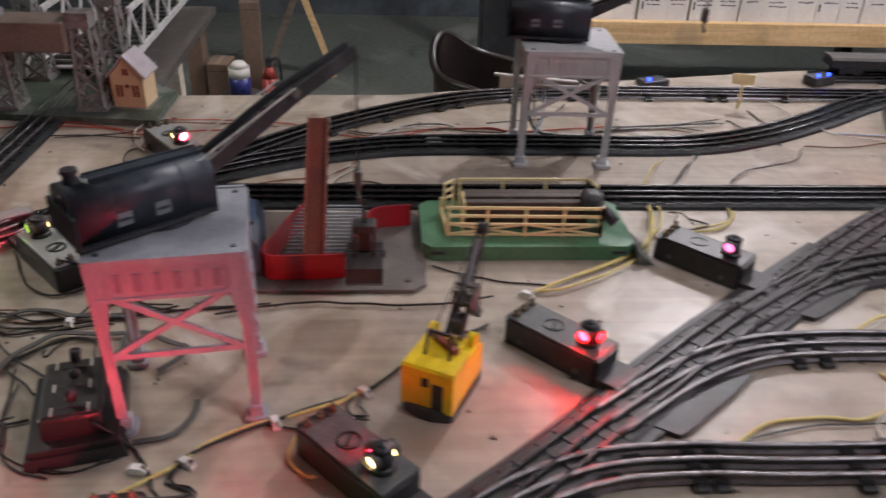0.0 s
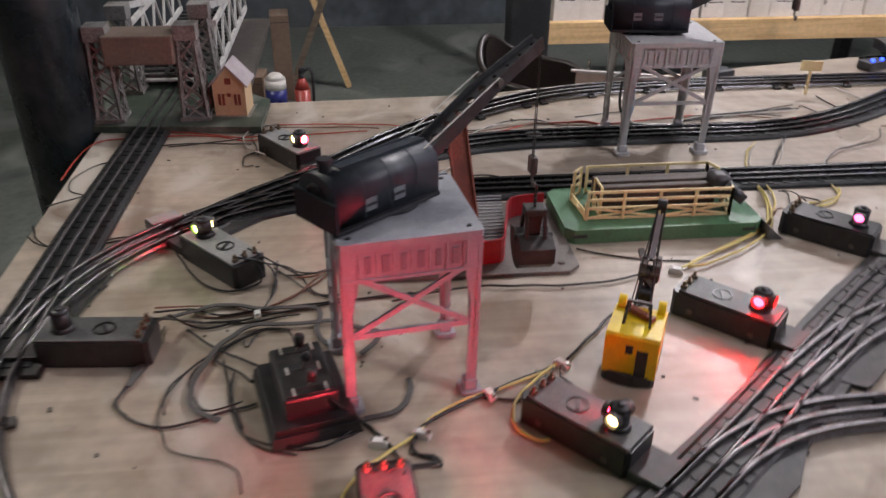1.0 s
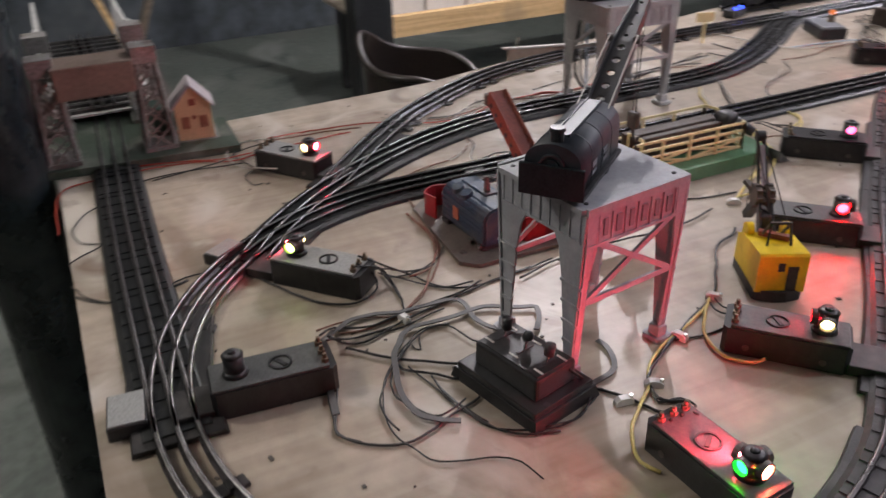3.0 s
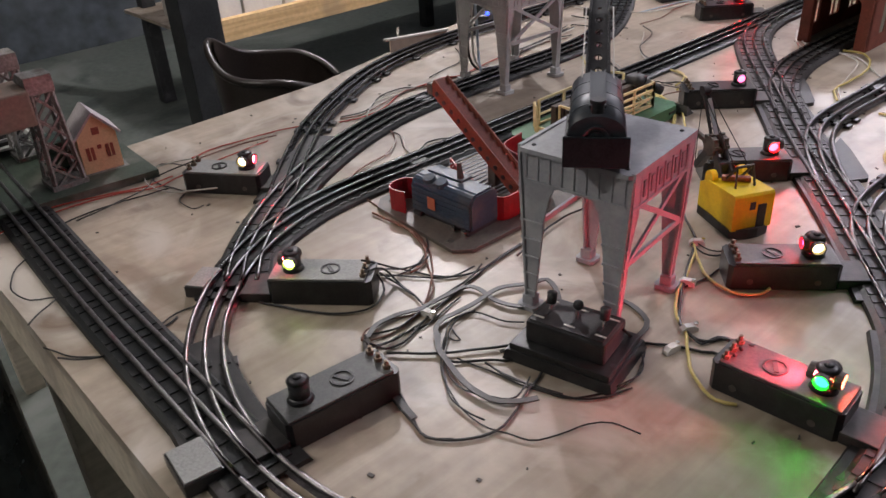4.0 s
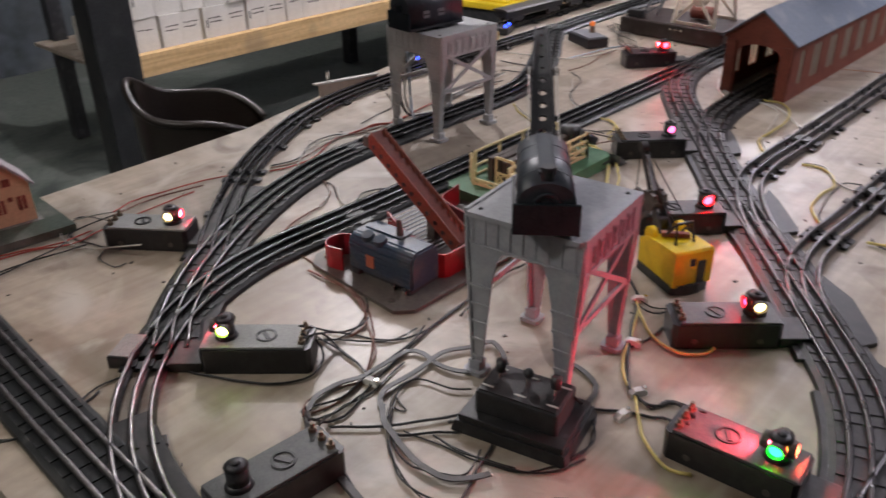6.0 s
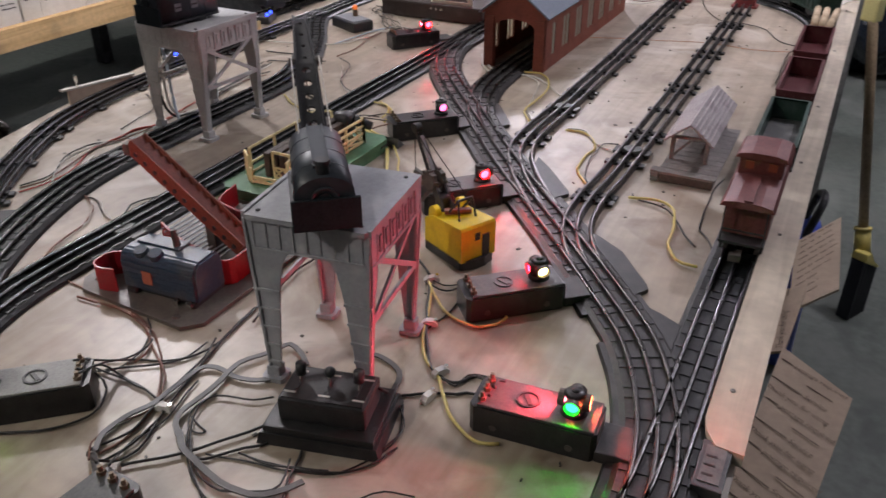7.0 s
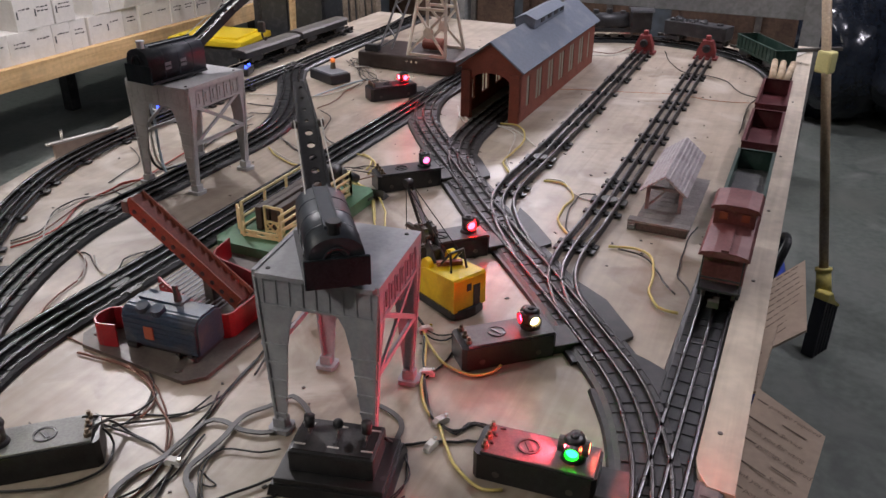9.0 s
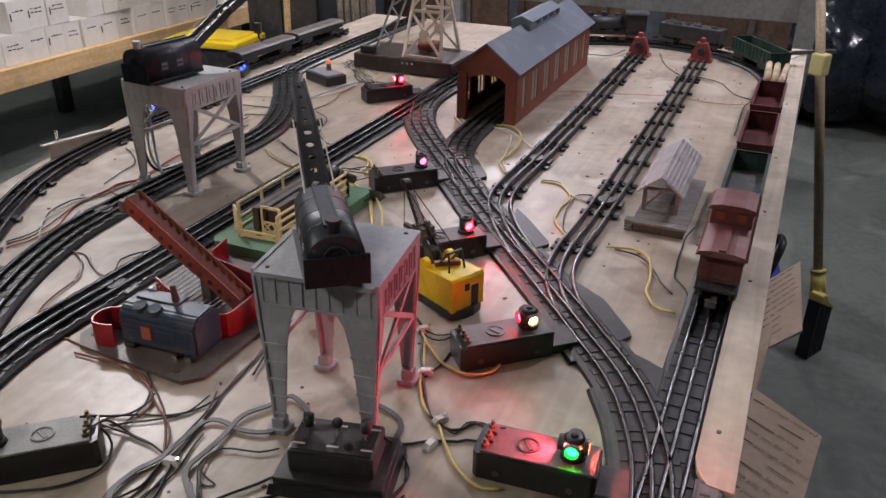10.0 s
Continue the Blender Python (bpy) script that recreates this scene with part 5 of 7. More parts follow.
for u in (-0.03, 0.005, 0.04, 0.075):
    for s in (-1, 1):
        part("drive_wheel", rod(B(), (u, s * 0.0140, 0.0265), (u, s * 0.0185, 0.0265), 0.0142, 0.0142, 20), GUNMETAL, en)
for s in (-1, 1):
    part("side_rod", box(B(), (0.022, s * 0.0195, 0.024), (0.115, 0.0016, 0.004)), CHROME, en)

# ---- bascule bridge and bridge-tender's house ----
side = thing("bridge_shelf", "plain plywood shelf carrying the bridge beyond the table", "shelf")
part("board", box(B(), (-1.035, -0.29, -0.009), (0.57, 0.20, 0.014)), GUNMETAL, side)
for x in (-0.82, -1.27):
    part("leg", box(B(), (x, -0.29, (FLOOR - 0.017) / 2), (0.04, 0.04, -FLOOR - 0.018)), EDGE, side)
br = thing("bascule_bridge", "bascule bridge with lattice towers on a green base, span lowered", "toy bridge")
bm = B()
prism(bm, [(-0.645, -0.425), (-0.618, -0.150), (-0.74, -0.146), (-0.80, -0.21), (-0.90, -0.215), (-0.90, -0.40)], 0.010, Matrix.Translation((0, 0, 0.0006)))
part("base", bm, mat("base_green", (0.045, 0.066, 0.046), 0.5, 0, 0.25, 20, 0.2, (0.17, 0.175, 0.15), 0.5), br, "dusty dark green base plate")
DIRTY = mat("tarnished_silver", (0.27, 0.265, 0.25), 0.5, 0.3, 0.3, 30, 0.2, (0.11, 0.09, 0.075), 0.45)


def lattice(parent, cx, cy, w0, w1, h, n=4):
    tower = part("tower_cap", box(B(), (cx, cy, h + 0.010), (w1 + 0.008, w1 + 0.008, 0.022), None, 0.001), DIRTY, parent, "silvery tower cap")

    def at(i, j, z):
        w = w0 + (w1 - w0) * (z - 0.011) / (h - 0.011)
        return Vector((cx + i * w / 2, cy + j * w / 2, z))
    for i in (-1, 1):
        for j in (-1, 1):
            part("post", bar(B(), at(i, j, 0.011), at(i, j, h), 0.0045, 0.0045), DIRTY, tower)
    for k in range(n):
        z0, z1 = 0.011 + (h - 0.011) * k / n, 0.011 + (h - 0.011) * (k + 1) / n
        for (a, b) in (((-1, -1), (1, -1)), ((1, -1), (1, 1)), ((1, 1), (-1, 1)), ((-1, 1), (-1, -1))):
            part("lacing", bar(B(), at(*a, z0), at(*b, z1), 0.0028, 0.0028), DIRTY, tower)
            part("lacing", bar(B(), at(*b, z0), at(*a, z1), 0.0028, 0.0028), DIRTY, tower)
    bm = B()
    box(bm, (cx, cy, 0.0135), (w0 + 0.008, w0 + 0.008, 0.006))
    part("footing", bm, DIRTY, tower)


for x, h in ((-0.672, 0.130), (-0.80, 0.130)):
    for y in (-0.248, -0.372):
        lattice(br, x, y, 0.036, 0.024, h)
bm = B()
box(bm, (-0.674, -0.313, 0.119), (0.060, 0.098, 0.042), None, 0.003)
part("counterweight", bm, mat("counterweight_tan", (0.21, 0.16, 0.125), 0.5, 0, 0.15, 20, 0.1, (0.15, 0.105, 0.08), 0.4), br, "tan counterweight block")
SPANWHT = mat("weathered_white_paint", (0.52, 0.52, 0.50), 0.5, 0, 0.15, 40, 0.1, (0.30, 0.29, 0.27), 0.4)
for y in (-0.372, -0.236):
    a, b, up = Vector((-0.815, y, 0.030)), Vector((-1.29, y, 0.030)), Vector((0, 0, 0.075))
    part("span_chord", bar(B(), a, b, 0.006, 0.010), SPANWHT, br)
    part("span_chord", bar(B(), a + (b - a) * 0.08 + up, a + (b - a) * 0.92 + up, 0.006, 0.009), SPANWHT, br)
    for k in range(10):
        p, q = a + (b - a) * (k / 10), a + (b - a) * ((k + 1) / 10)
        part("span_web", bar(B(), p, q + up, 0.004, 0.005) if k % 2 == 0 else bar(B(), p + up, q, 0.004, 0.005), SPANWHT, br)
part("span_floor", box(B(), (-1.05, -0.304, 0.022), (0.47, 0.128, 0.003)), SPANWHT, br)
for k in range(16):
    part("span_tie", box(B(), (-0.83 - 0.0295 * k, -0.304, 0.0262), (0.011, 0.126, 0.005)), TIEBLACK, br)
for k in range(-1, 2):
    part("span_rail", bar(B(), (-0.82, -0.304 + k * 0.0155, 0.0315), (-1.29, -0.304 + k * 0.0155, 0.0315), 0.003, 0.006), DULLSTEEL, br)
for y in (-0.372, -0.236):
    part("lift_arm", bar(B(), (-0.80, y, 0.145), (-1.02, y, 0.106), 0.007, 0.010), SPANWHT, br)
part("machinery", box(B(), (-0.735, -0.235, 0.030), (0.05, 0.03, 0.038), None, 0.006), DKGREEN, br)
ht = thing("bridge_house", "small tan lithographed house with a pale pink roof", "toy house", -0.6926, -0.1955, 0.0107, 84)
LONG = 0.045
bm = B()
prism(bm, [(-0.024, 0.0), (-0.024, 0.036), (0.0, 0.056), (0.024, 0.036), (0.024, 0.0)], LONG, Matrix.Translation((0, LONG / 2, 0)) @ UPY)
walls = part("wall", bm, WALLTAN, ht)
for s in (-1, 1):
    a, b = Vector((0, 0, 0.0585)), Vector((s * 0.029, 0, 0.0345))
    part("roof", bar(B(), (a + b) / 2 - Vector((0, LONG / 2 + 0.004, 0)), (a + b) / 2 + Vector((0, LONG / 2 + 0.004, 0)), (b - a).length, 0.0022, (b - a).cross(Vector((0, 1, 0)))), PAPER, ht)
for y in (-LONG / 2 - 0.0004,):
    for u in (-0.012, 0.012):
        w = part("window", box(B(), (u, y, 0.019), (0.0095, 0.0012, 0.013)), RUST, walls, "dark red shuttered window")
        part("glazing_bar", box(B(), (u, y - 0.0008, 0.019), (0.0012, 0.0006, 0.013)), WALLTAN, w)
    part("window", box(B(), (0, y, 0.0405), (0.009, 0.0012, 0.007)), RUST, walls)
    part("window", box(B(), (0, y, 0.0245), (0.005, 0.0012, 0.004)), RUST, walls)
part("window", box(B(), (-0.0244, 0.0, 0.019), (0.0012, 0.012, 0.013)), RUST, walls)
part("step", box(B(), (0, 0, -0.0015), (0.058, LONG + 0.012, 0.003)), DIRTY, ht)
for o in ht.children_recursive:
    o.data.transform(Matrix.Diagonal((1.0, 1.03, 1.32, 1)))

# ---- shelf of white boxes ----
SX, SZ = -2.28, -0.34
sh = thing("storage_shelf", "long pine storage shelf filled with white cartons", "shelf")
part("front_board", box(B(), (SX, 2.25, SZ + 0.038), (0.034, 3.22, 0.076), None, 0.002), PINE, sh, "knotty yellow pine front board")
part("shelf_board", box(B(), (SX - 0.25, 2.25, SZ + 0.062), (0.462, 3.22, 0.012)), PLY, sh)
for y in (0.72, 2.1, 3.5):
    part("post", box(B(), (SX - 0.46, y, 0.0), (0.05, 0.05, 1.29)), BLACK, sh)
random.seed(5)
for row in range(2):
    y = 0.70
    while y < 3.75:
        w, h = random.uniform(0.078, 0.105), random.uniform(0.098, 0.112)
        d = random.uniform(0.20, 0.24)
        z = SZ + 0.0688 + row * 0.1135
        if row == 0 or random.random() > 0.1:
            c = thing("carton", "white cardboard carton with handwritten marks", "box", SX - 0.018 - d / 2 - random.uniform(0, 0.012), y + w / 2, z, random.uniform(-1.5, 1.5), "cartons on the shelf")
            hb = h if row else 0.1125
            part("carton_body", box(B(), (0, 0, hb / 2), (d, w - 0.003, hb), None, 0.001), WHITEBOX, c)
            if random.random() < 0.4:
                part("finger_slot", box(B(), (d / 2, -w * 0.36, hb * 0.5), (0.001, 0.006, 0.026)), BLACK, c)
            n = random.randint(1, 2)
            for k in range(n):
                v = -w * random.uniform(0.22, 0.30)
                while v < w * 0.24:
                    n = random.uniform(0.006, 0.016)
                    part("ink_stroke", box(B(), (d / 2 + 0.0003, v + n / 2, hb * (0.66 - 0.13 * k) + random.uniform(-0.001, 0.001)), (0.0008, n, random.uniform(0.003, 0.0055))), INK, c)
                    v += n + random.uniform(0.002, 0.006)
        y += w
# ---- chair beyond the table ----
ch = thing("barrel_chair", "dark leather barrel chair with a curved back", "chair", -1.30, 0.425, FLOOR, 49)
bm = B()
ring = [Vector((0.150 * math.cos(radians(a)), 0.118 * math.sin(radians(a)), 0.510 + 0.066 * math.exp(-((a - 180) / 38) ** 2) - 0.00012 * max(0, abs(a - 180) - 95) ** 1.5)) for a in range(30, 331, 6)]
tube(bm, ring, 0.009, 10)
smooth(part("top_rim", bm, LEATHER, ch, "worn rounded leather rim"))
bm = B()
low = [Vector((p.x * 0.92, p.y * 0.92, 0.30)) for p in ring]
for i in range(len(ring) - 1):
    for a, b, c2, d2 in ((ring[i], ring[i + 1], low[i + 1], low[i]),):
        o = [v * 1.0 for v in (a, b, c2, d2)]
        inn = [Vector((v.x * 0.90, v.y * 0.90, v.z)) for v in o]
        va = [bm.verts.new(v) for v in o]
        vb = [bm.verts.new(v) for v in inn]
        bm.faces.new(va), bm.faces.new(vb[::-1])
bmesh.ops.remove_doubles(bm, verts=bm.verts, dist=0.0005)
smooth(part("back", bm, LEATHER, ch))
part("seat", rod(B(), (0, 0, 0.27), (0, 0, 0.33), 0.102, 0.100, 28), LEATHER, ch)
part("pedestal", rod(B(), (0, 0, 0.03), (0, 0, 0.27), 0.025, 0.025, 14), BLACK, ch)
for k in range(4):
    a = radians(45 + 90 * k)
    part("foot", bar(B(), (0, 0, 0.04), (0.13 * math.cos(a), 0.13 * math.sin(a), 0.015), 0.035, 0.028), BLACK, ch)
# ---- column, broom, carton, bags ----
col = part("steel_column", rod(B(), (-0.665, -0.446, FLOOR), (-0.665, -0.446, 1.55), 0.056, 0.056, 28), mat("black_column", (0.018, 0.030, 0.036), 0.28, 0, 0.3, 14, 0.6, (0.07, 0.085, 0.09), 0.35))
tagged(smooth(col), "black painted steel basement column beside the table", "column", "", "structure")
bo = thing("push_broom", "push broom with a yellow socket, wooden handle and black bristles", "broom", 0.440, 1.40, FLOOR, -28)
BROOM = pose(0, 0, 0, 0, 0, 28)
BROOMYEL = mat("broom_yellow", (0.58, 0.49, 0.14), 0.45, 0, 0.12, 30, 0.05, (0.48, 0.40, 0.13), 0.3)
for k in range(9):
    u = -0.038 + 0.0095 * k
    bm = B()
    prism(bm, [(u - 0.0052, 0.0), (u + 0.0050, 0.0), (u + 0.0044, 0.140 - 0.42 * u), (u - 0.0044, 0.144 - 0.42 * u)], 0.036 - 0.004 * (k % 2), Matrix.Translation((-0.018 + 0.002 * (k % 2), 0, 0)) @ UPX)
    part("bristle_tuft", bm, BRISTLE, bo)
bm = B()
prism(bm, [(-0.046, 0.1595), (0.046, 0.1208), (0.048, 0.128), (0.006, 0.148), (-0.014, 0.176), (-0.040, 0.176)], 0.040, Matrix.Translation((-0.020, 0, 0)) @ UPX)
bmesh.ops.bevel(bm, geom=list(bm.edges), offset=0.002, segments=2, affect="EDGES")
head = part("head_block", bm, BROOMYEL, bo, "yellow plastic head sloping to one side")
part("rib", prism(B(), [(-0.014, 0.172), (0.034, 0.131), (-0.008, 0.196)], 0.005, Matrix.Translation((-0.0225, 0, 0)) @ UPX), BROOMYEL, head)
for o in bo.children_recursive:
    o.data.transform(Matrix.Diagonal((0.85, 0.78, 1, 1)))
base = BROOM @ Vector((-0.012, 0.005, 0.17))
way = (BROOM @ Vector((-0.178, 0.21, 1.01)) - base).normalized()
bm = B()
rod(bm, base - way * 0.012, base + way * 0.045, 0.0185, 0.0165, 18)
rod(bm, base + way * 0.045, base + way * 0.052, 0.0190, 0.0190, 18)
smooth(part("socket", bm, BROOMYEL, bo, "yellow plastic socket"))
smooth(part("handle", rod(B(), base, base + way * 0.86, 0.0105, 0.0105, 14), mat("handle_wood", (0.36, 0.27, 0.17), 0.5, 0, 0.25, 18, 0.15, (0.24, 0.17, 0.10), 0.4), bo, "worn wooden handle"))
part("hanger_clip", box(B(), BROOM @ Vector((-0.112, 0.13, 0.675)), (0.036, 0.03, 0.05), None, 0.005), mat("clip_yellow", (0.66, 0.60, 0.27), 0.5, 0, 0.1, 30, 0.05), bo)
PRINT = mat("faded_print", (0.13, 0.09, 0.065), 0.7, 0, 0.2, 60, 0)
cbx = thing("cardboard_box", "open brown cardboard shipping box with printed flaps", "box")
part("box_body", box(B(), (0.13, 0.55, FLOOR + 0.21), (0.29, 0.50, 0.42)), CARD, cbx)


def flap(a, b, c, d, ux, uy, lines):
    """A printed flap through four corners; its print runs along ux from corner a, rows follow -uy."""
    a, b, c, d, ux, uy = (Vector(v) for v in (a, b, c, d, ux, uy))
    ux.normalize(), uy.normalize()
    n = (b - a).cross(d - a).normalized()
    n = n if n.z > 0 else -n
    bm = B()
    v0 = [bm.verts.new(v) for v in (a, b, c, d)]
    v1 = [bm.verts.new(v - n * 0.004) for v in (a, b, c, d)]
    bm.faces.new(v0), bm.faces.new(v1[::-1])
    for i in range(4):
        bm.faces.new((v0[i], v0[(i + 1) % 4], v1[(i + 1) % 4], v1[i]))
    f = part("flap", bm, CARD, cbx, "pale brown flap printed with repeated lines")
    ux = (ux - n * ux.dot(n)).normalized()
    uy = (uy - n * uy.dot(n)).normalized()
    for text, s, down, size in lines:
        if text:
            cu = bpy.data.curves.new("printed_line", "FONT")
            cu.body, cu.size = text, size * K
            me = bpy.data.meshes.new_from_object(bpy.data.objects.new("tmp_text", cu))
            me.materials.append(PRINT)
            t = new("printed_line", me)
        else:
            t = part("printed_bar", box(B(), (size / 2, 0.003, 0), (size, 0.0015, 0.0004)), PRINT)
        t.parent = f
        m = Matrix((ux, uy, n)).transposed().to_4x4()
        m.translation = (a + ux * s - uy * down + n * 0.0006) * K
        t.matrix_basis = m
    return f


rows = []
for k in range(4):
    for text, s, dn, size in ((None, 0.004, 0, 0.016), ("postage required", 0.023, 0, 0.0105), (None, 0.045, 0.0195, 0.034), (None, 0.0, 0.039, 0.042), ("Service", 0.046, 0.039, 0.0105), ("Thank you for using", -0.002, 0.0585, 0.0105)):
        down = 0.0252 + 0.078 * k + dn
        if down < 0.27:
            rows.append((text, s + 0.45 * down, down, size))
flap((0.308, 0.500, -0.196), (0.396, 0.433, -0.20), (0.362, 0.18, -0.21), (0.283, 0.18, -0.205), (0.874, -0.486, 0), (0.486, 0.874, 0), rows)
random.seed(3)
rows = []
for k in range(10):
    s = 0.006 - 0.0165 * k
    while s < 0.085 - 0.0165 * k:
        w = random.uniform(0.010, 0.024)
        rows.append((None, s, 0.010 + 0.0112 * k, w))
        s += w + 0.006
flap((0.290, 0.832, -0.21), (0.351, 0.932, -0.195), (0.364, 0.693, -0.2), (0.305, 0.622, -0.215), (0.061, 0.10, 0.0), (-0.86, 0.52, 0), rows)
flap((0.311, 0.504, -0.204), (0.322, 0.685, -0.202), (0.286, 0.677, -0.215), (0.270, 0.493, -0.215), (-0.045, 1, 0), (-1, -0.045, 0), [("Thank you for using", 0.004, -0.003, 0.0125), (None, 0.0, -0.019, 0.05), (None, 0.058, -0.019, 0.04), (None, 0.15, -0.003, 0.02)])
jug = thing("blue_jug", "translucent blue plastic jug on the floor beside the box", "jug", 0.292, 1.16, FLOOR, 0)
bm = B()
box(bm, (0, 0, 0.16), (0.08, 0.13, 0.32), None, 0.025)
smooth(part("body", bm, mat("blue_plastic", (0.05, 0.09, 0.42), 0.35, 0, 0.1, 20, 0.05), jug))
bm = B()
tube(bm, spline([(0.0, 0.03, 0.31), (0.02, 0.05, 0.37), (0.03, -0.02, 0.385), (0.01, -0.05, 0.31)], 0.01), 0.008, 8)
part("handle", bm, BLACK, jug)
for (x, y, s, r) in ((0.80, 3.55, 0.42, 1), (1.22, 3.42, 0.40, 2), (1.20, 4.02, 0.48, 3), (0.42, 3.50, 0.30, 4)):
    bg = thing("rubbish_bag", "shiny black plastic rubbish bag, lumpy and creased", "bag", x, y, FLOOR, 40 * r, "rubbish bags")
    bm = B()
    bmesh.ops.create_icosphere(bm, subdivisions=5, radius=1)
    for v in bm.verts:
        k = 1 + 0.22 * noise.noise(v.co * 1.7 + Vector((r * 7, 0, 0))) + 0.10 * abs(noise.noise(v.co * 5 + Vector((0, r * 5, 0)))) + 0.04 * abs(noise.noise(v.co * 13))
        v.co = Vector((v.co.x * s * k * 0.85, v.co.y * s * k * 0.85, max(0.0, s * (0.95 + v.co.z * k * 1.0))))
    smooth(part("sack", bm, BAG, bg))
    bm = B()
    rod(bm, (0, 0, s * 1.80), (0, 0, s * 2.05), s * 0.16, s * 0.07, 12)
    rod(bm, (0, 0, s * 2.05), (0, 0, s * 2.2), s * 0.07, s * 0.2, 12)
    smooth(part("tied_neck", bm, BAG, bg))

# ---- wooden rack and scraps beyond the sidings ----
GREYWOOD = wood("grey_painted_wood", (0.27, 0.27, 0.265), (0.20, 0.20, 0.195), "y", (0.18, 0.18, 0.175), 0.3)
fr = thing("storage_rack", "pale grey wooden rack standing behind the table", "rack")
post = part("upright", box(B(), (0.285, 1.86, 0.30), (0.05, 0.05, 1.90), None, 0.002), GREYWOOD, fr)
again(post, -1.0, 0.0)
part("cross_board", box(B(), (-0.215, 1.86, 0.085), (0.95, 0.02, 0.06), None, 0.002), GREYWOOD, fr)
part("cross_board", box(B(), (-0.215, 1.86, -0.12), (0.95, 0.02, 0.06), None, 0.002), GREYWOOD, fr)
scrap = thing("card_scrap", "pale torn card scrap lying at the table corner", "card")
part("sheet", prism(B(), [(0.228, 1.585), (0.262, 1.60), (0.285, 1.665), (0.288, 1.71), (0.262, 1.705), (0.240, 1.65)], 0.0016, Matrix.Translation((0, 0, 0.0128))), WHITEBOX, scrap)
stick = thing("grey_stick", "thin grey stick lying across the table corner", "stick")
part("shaft", bar(B(), (0.25, 1.645, 0.0190), (0.36, 1.72, 0.0190), 0.010, 0.008), GUNMETAL, stick)

stool = thing("wooden_stool", "narrow dark brown stool beyond the table", "stool", -1.78, -0.236, FLOOR, 12)
part("seat", rod(B(), (0, 0, 0.262), (0, 0, 0.285), 0.055, 0.058, 28), GUNMETAL, stool)
for k in range(4):
    a = radians(45 + 90 * k)
    part("leg", rod(B(), (0.09 * math.cos(a), 0.09 * math.sin(a), 0.0), (0.04 * math.cos(a), 0.04 * math.sin(a), 0.262), 0.011, 0.011, 10), GUNMETAL, stool)
bt = thing("plastic_bottle", "blue plastic bottle with a white top standing on a stool", "bottle", -1.78, -0.236, FLOOR + 0.286, 0)
SMALL = 1.02
smooth(part("body", rod(B(), (0, 0, 0), (0, 0, 0.05 * SMALL), 0.030 * SMALL, 0.030 * SMALL, 20), mat("bottle_blue", (0.025, 0.03, 0.17), 0.3, 0, 0.1, 20, 0), bt))
bm = B()
rod(bm, (0, 0, 0.0502 * SMALL), (0, 0, 0.078 * SMALL), 0.030 * SMALL, 0.029 * SMALL, 20)
rod(bm, (0, 0, 0.078 * SMALL), (0, 0, 0.092 * SMALL), 0.029 * SMALL, 0.016 * SMALL, 20)
smooth(part("cap", bm, WHITEBOX, bt, "white plastic top"))

# ---- stored goods beyond the table ----
DKWOOD = wood("dark_brown_wood", (0.105, 0.066, 0.045), (0.06, 0.036, 0.025), "y", (0.05, 0.03, 0.02), 0.4)
LUMBER = wood("grey_lumber", (0.26, 0.21, 0.16), (0.17, 0.13, 0.10), "y", (0.15, 0.12, 0.09), 0.3)
BROWNCARD = mat("brown_card", (0.17, 0.115, 0.08), 0.8, 0, 0.12, 12, 0.2, (0.12, 0.08, 0.055), 0.4)
post2 = part("square_post", box(B(), (-1.90, 0.520, (FLOOR + 1.55) / 2), (0.09, 0.120, 1.55 - FLOOR), None, 0.004), mat("black_post_paint", (0.020, 0.022, 0.024), 0.5, 0, 0.3, 14, 0.3, (0.04, 0.042, 0.044), 0.35))
tagged(post2, "square black painted post in front of the shelf", "post", "", "structure")
for x, y, w, d, h, turn, label in ((-1.93, -0.381, 0.10, 0.046, 0.432, 3, "tall brown cardboard carton standing on the floor"), (-1.87, -0.304, 0.09, 0.062, 0.356, -4, "grey-brown carton standing on the floor"),
                                   (-2.02, -0.230, 0.09, 0.056, 0.497, 5, "narrow brown carton standing on the floor")):
    c = thing("tall_carton", label, "box", x, y, FLOOR, turn, "cartons beyond the table")
    body = part("carton_body", box(B(), (0, 0, h / 2 + 0.0005), (w, d, h), None, 0.002), BROWNCARD, c)
    part("packing_tape", box(B(), (0, 0, h + 0.0008), (w * 0.98, 0.012, 0.0006)), LUMBER, body)
    part("lid_seam", box(B(), (w / 2 + 0.0003, 0, h - 0.02), (0.0006, d * 0.96, 0.0016)), INK, body)
fx = thing("fire_extinguisher", "red fire extinguisher with a black handle standing on the floor", "extinguisher", -1.90, -0.168, FLOOR, 10)
bm = B()
rod(bm, (0, 0, 0.0005), (0, 0, 0.36), 0.030, 0.030, 22)
rod(bm, (0, 0, 0.36), (0, 0, 0.40), 0.030, 0.012, 22)
smooth(part("cylinder", bm, mat("extinguisher_red", (0.36, 0.05, 0.04), 0.35, 0, 0.1, 30, 0.05), fx))
part("label_band", rod(B(), (0, 0, 0.24), (0, 0, 0.31), 0.0304, 0.0304, 22), WHITEBOX, fx, "pale label band")
bm = B()
rod(bm, (0, 0, 0.40), (0, 0, 0.43), 0.011, 0.011, 14)
bar(bm, (-0.02, 0, 0.432), (0.045, 0, 0.445), 0.014, 0.008)
bar(bm, (-0.02, 0, 0.42), (0.04, 0, 0.412), 0.012, 0.006)
part("handle", bm, BLACK, fx)
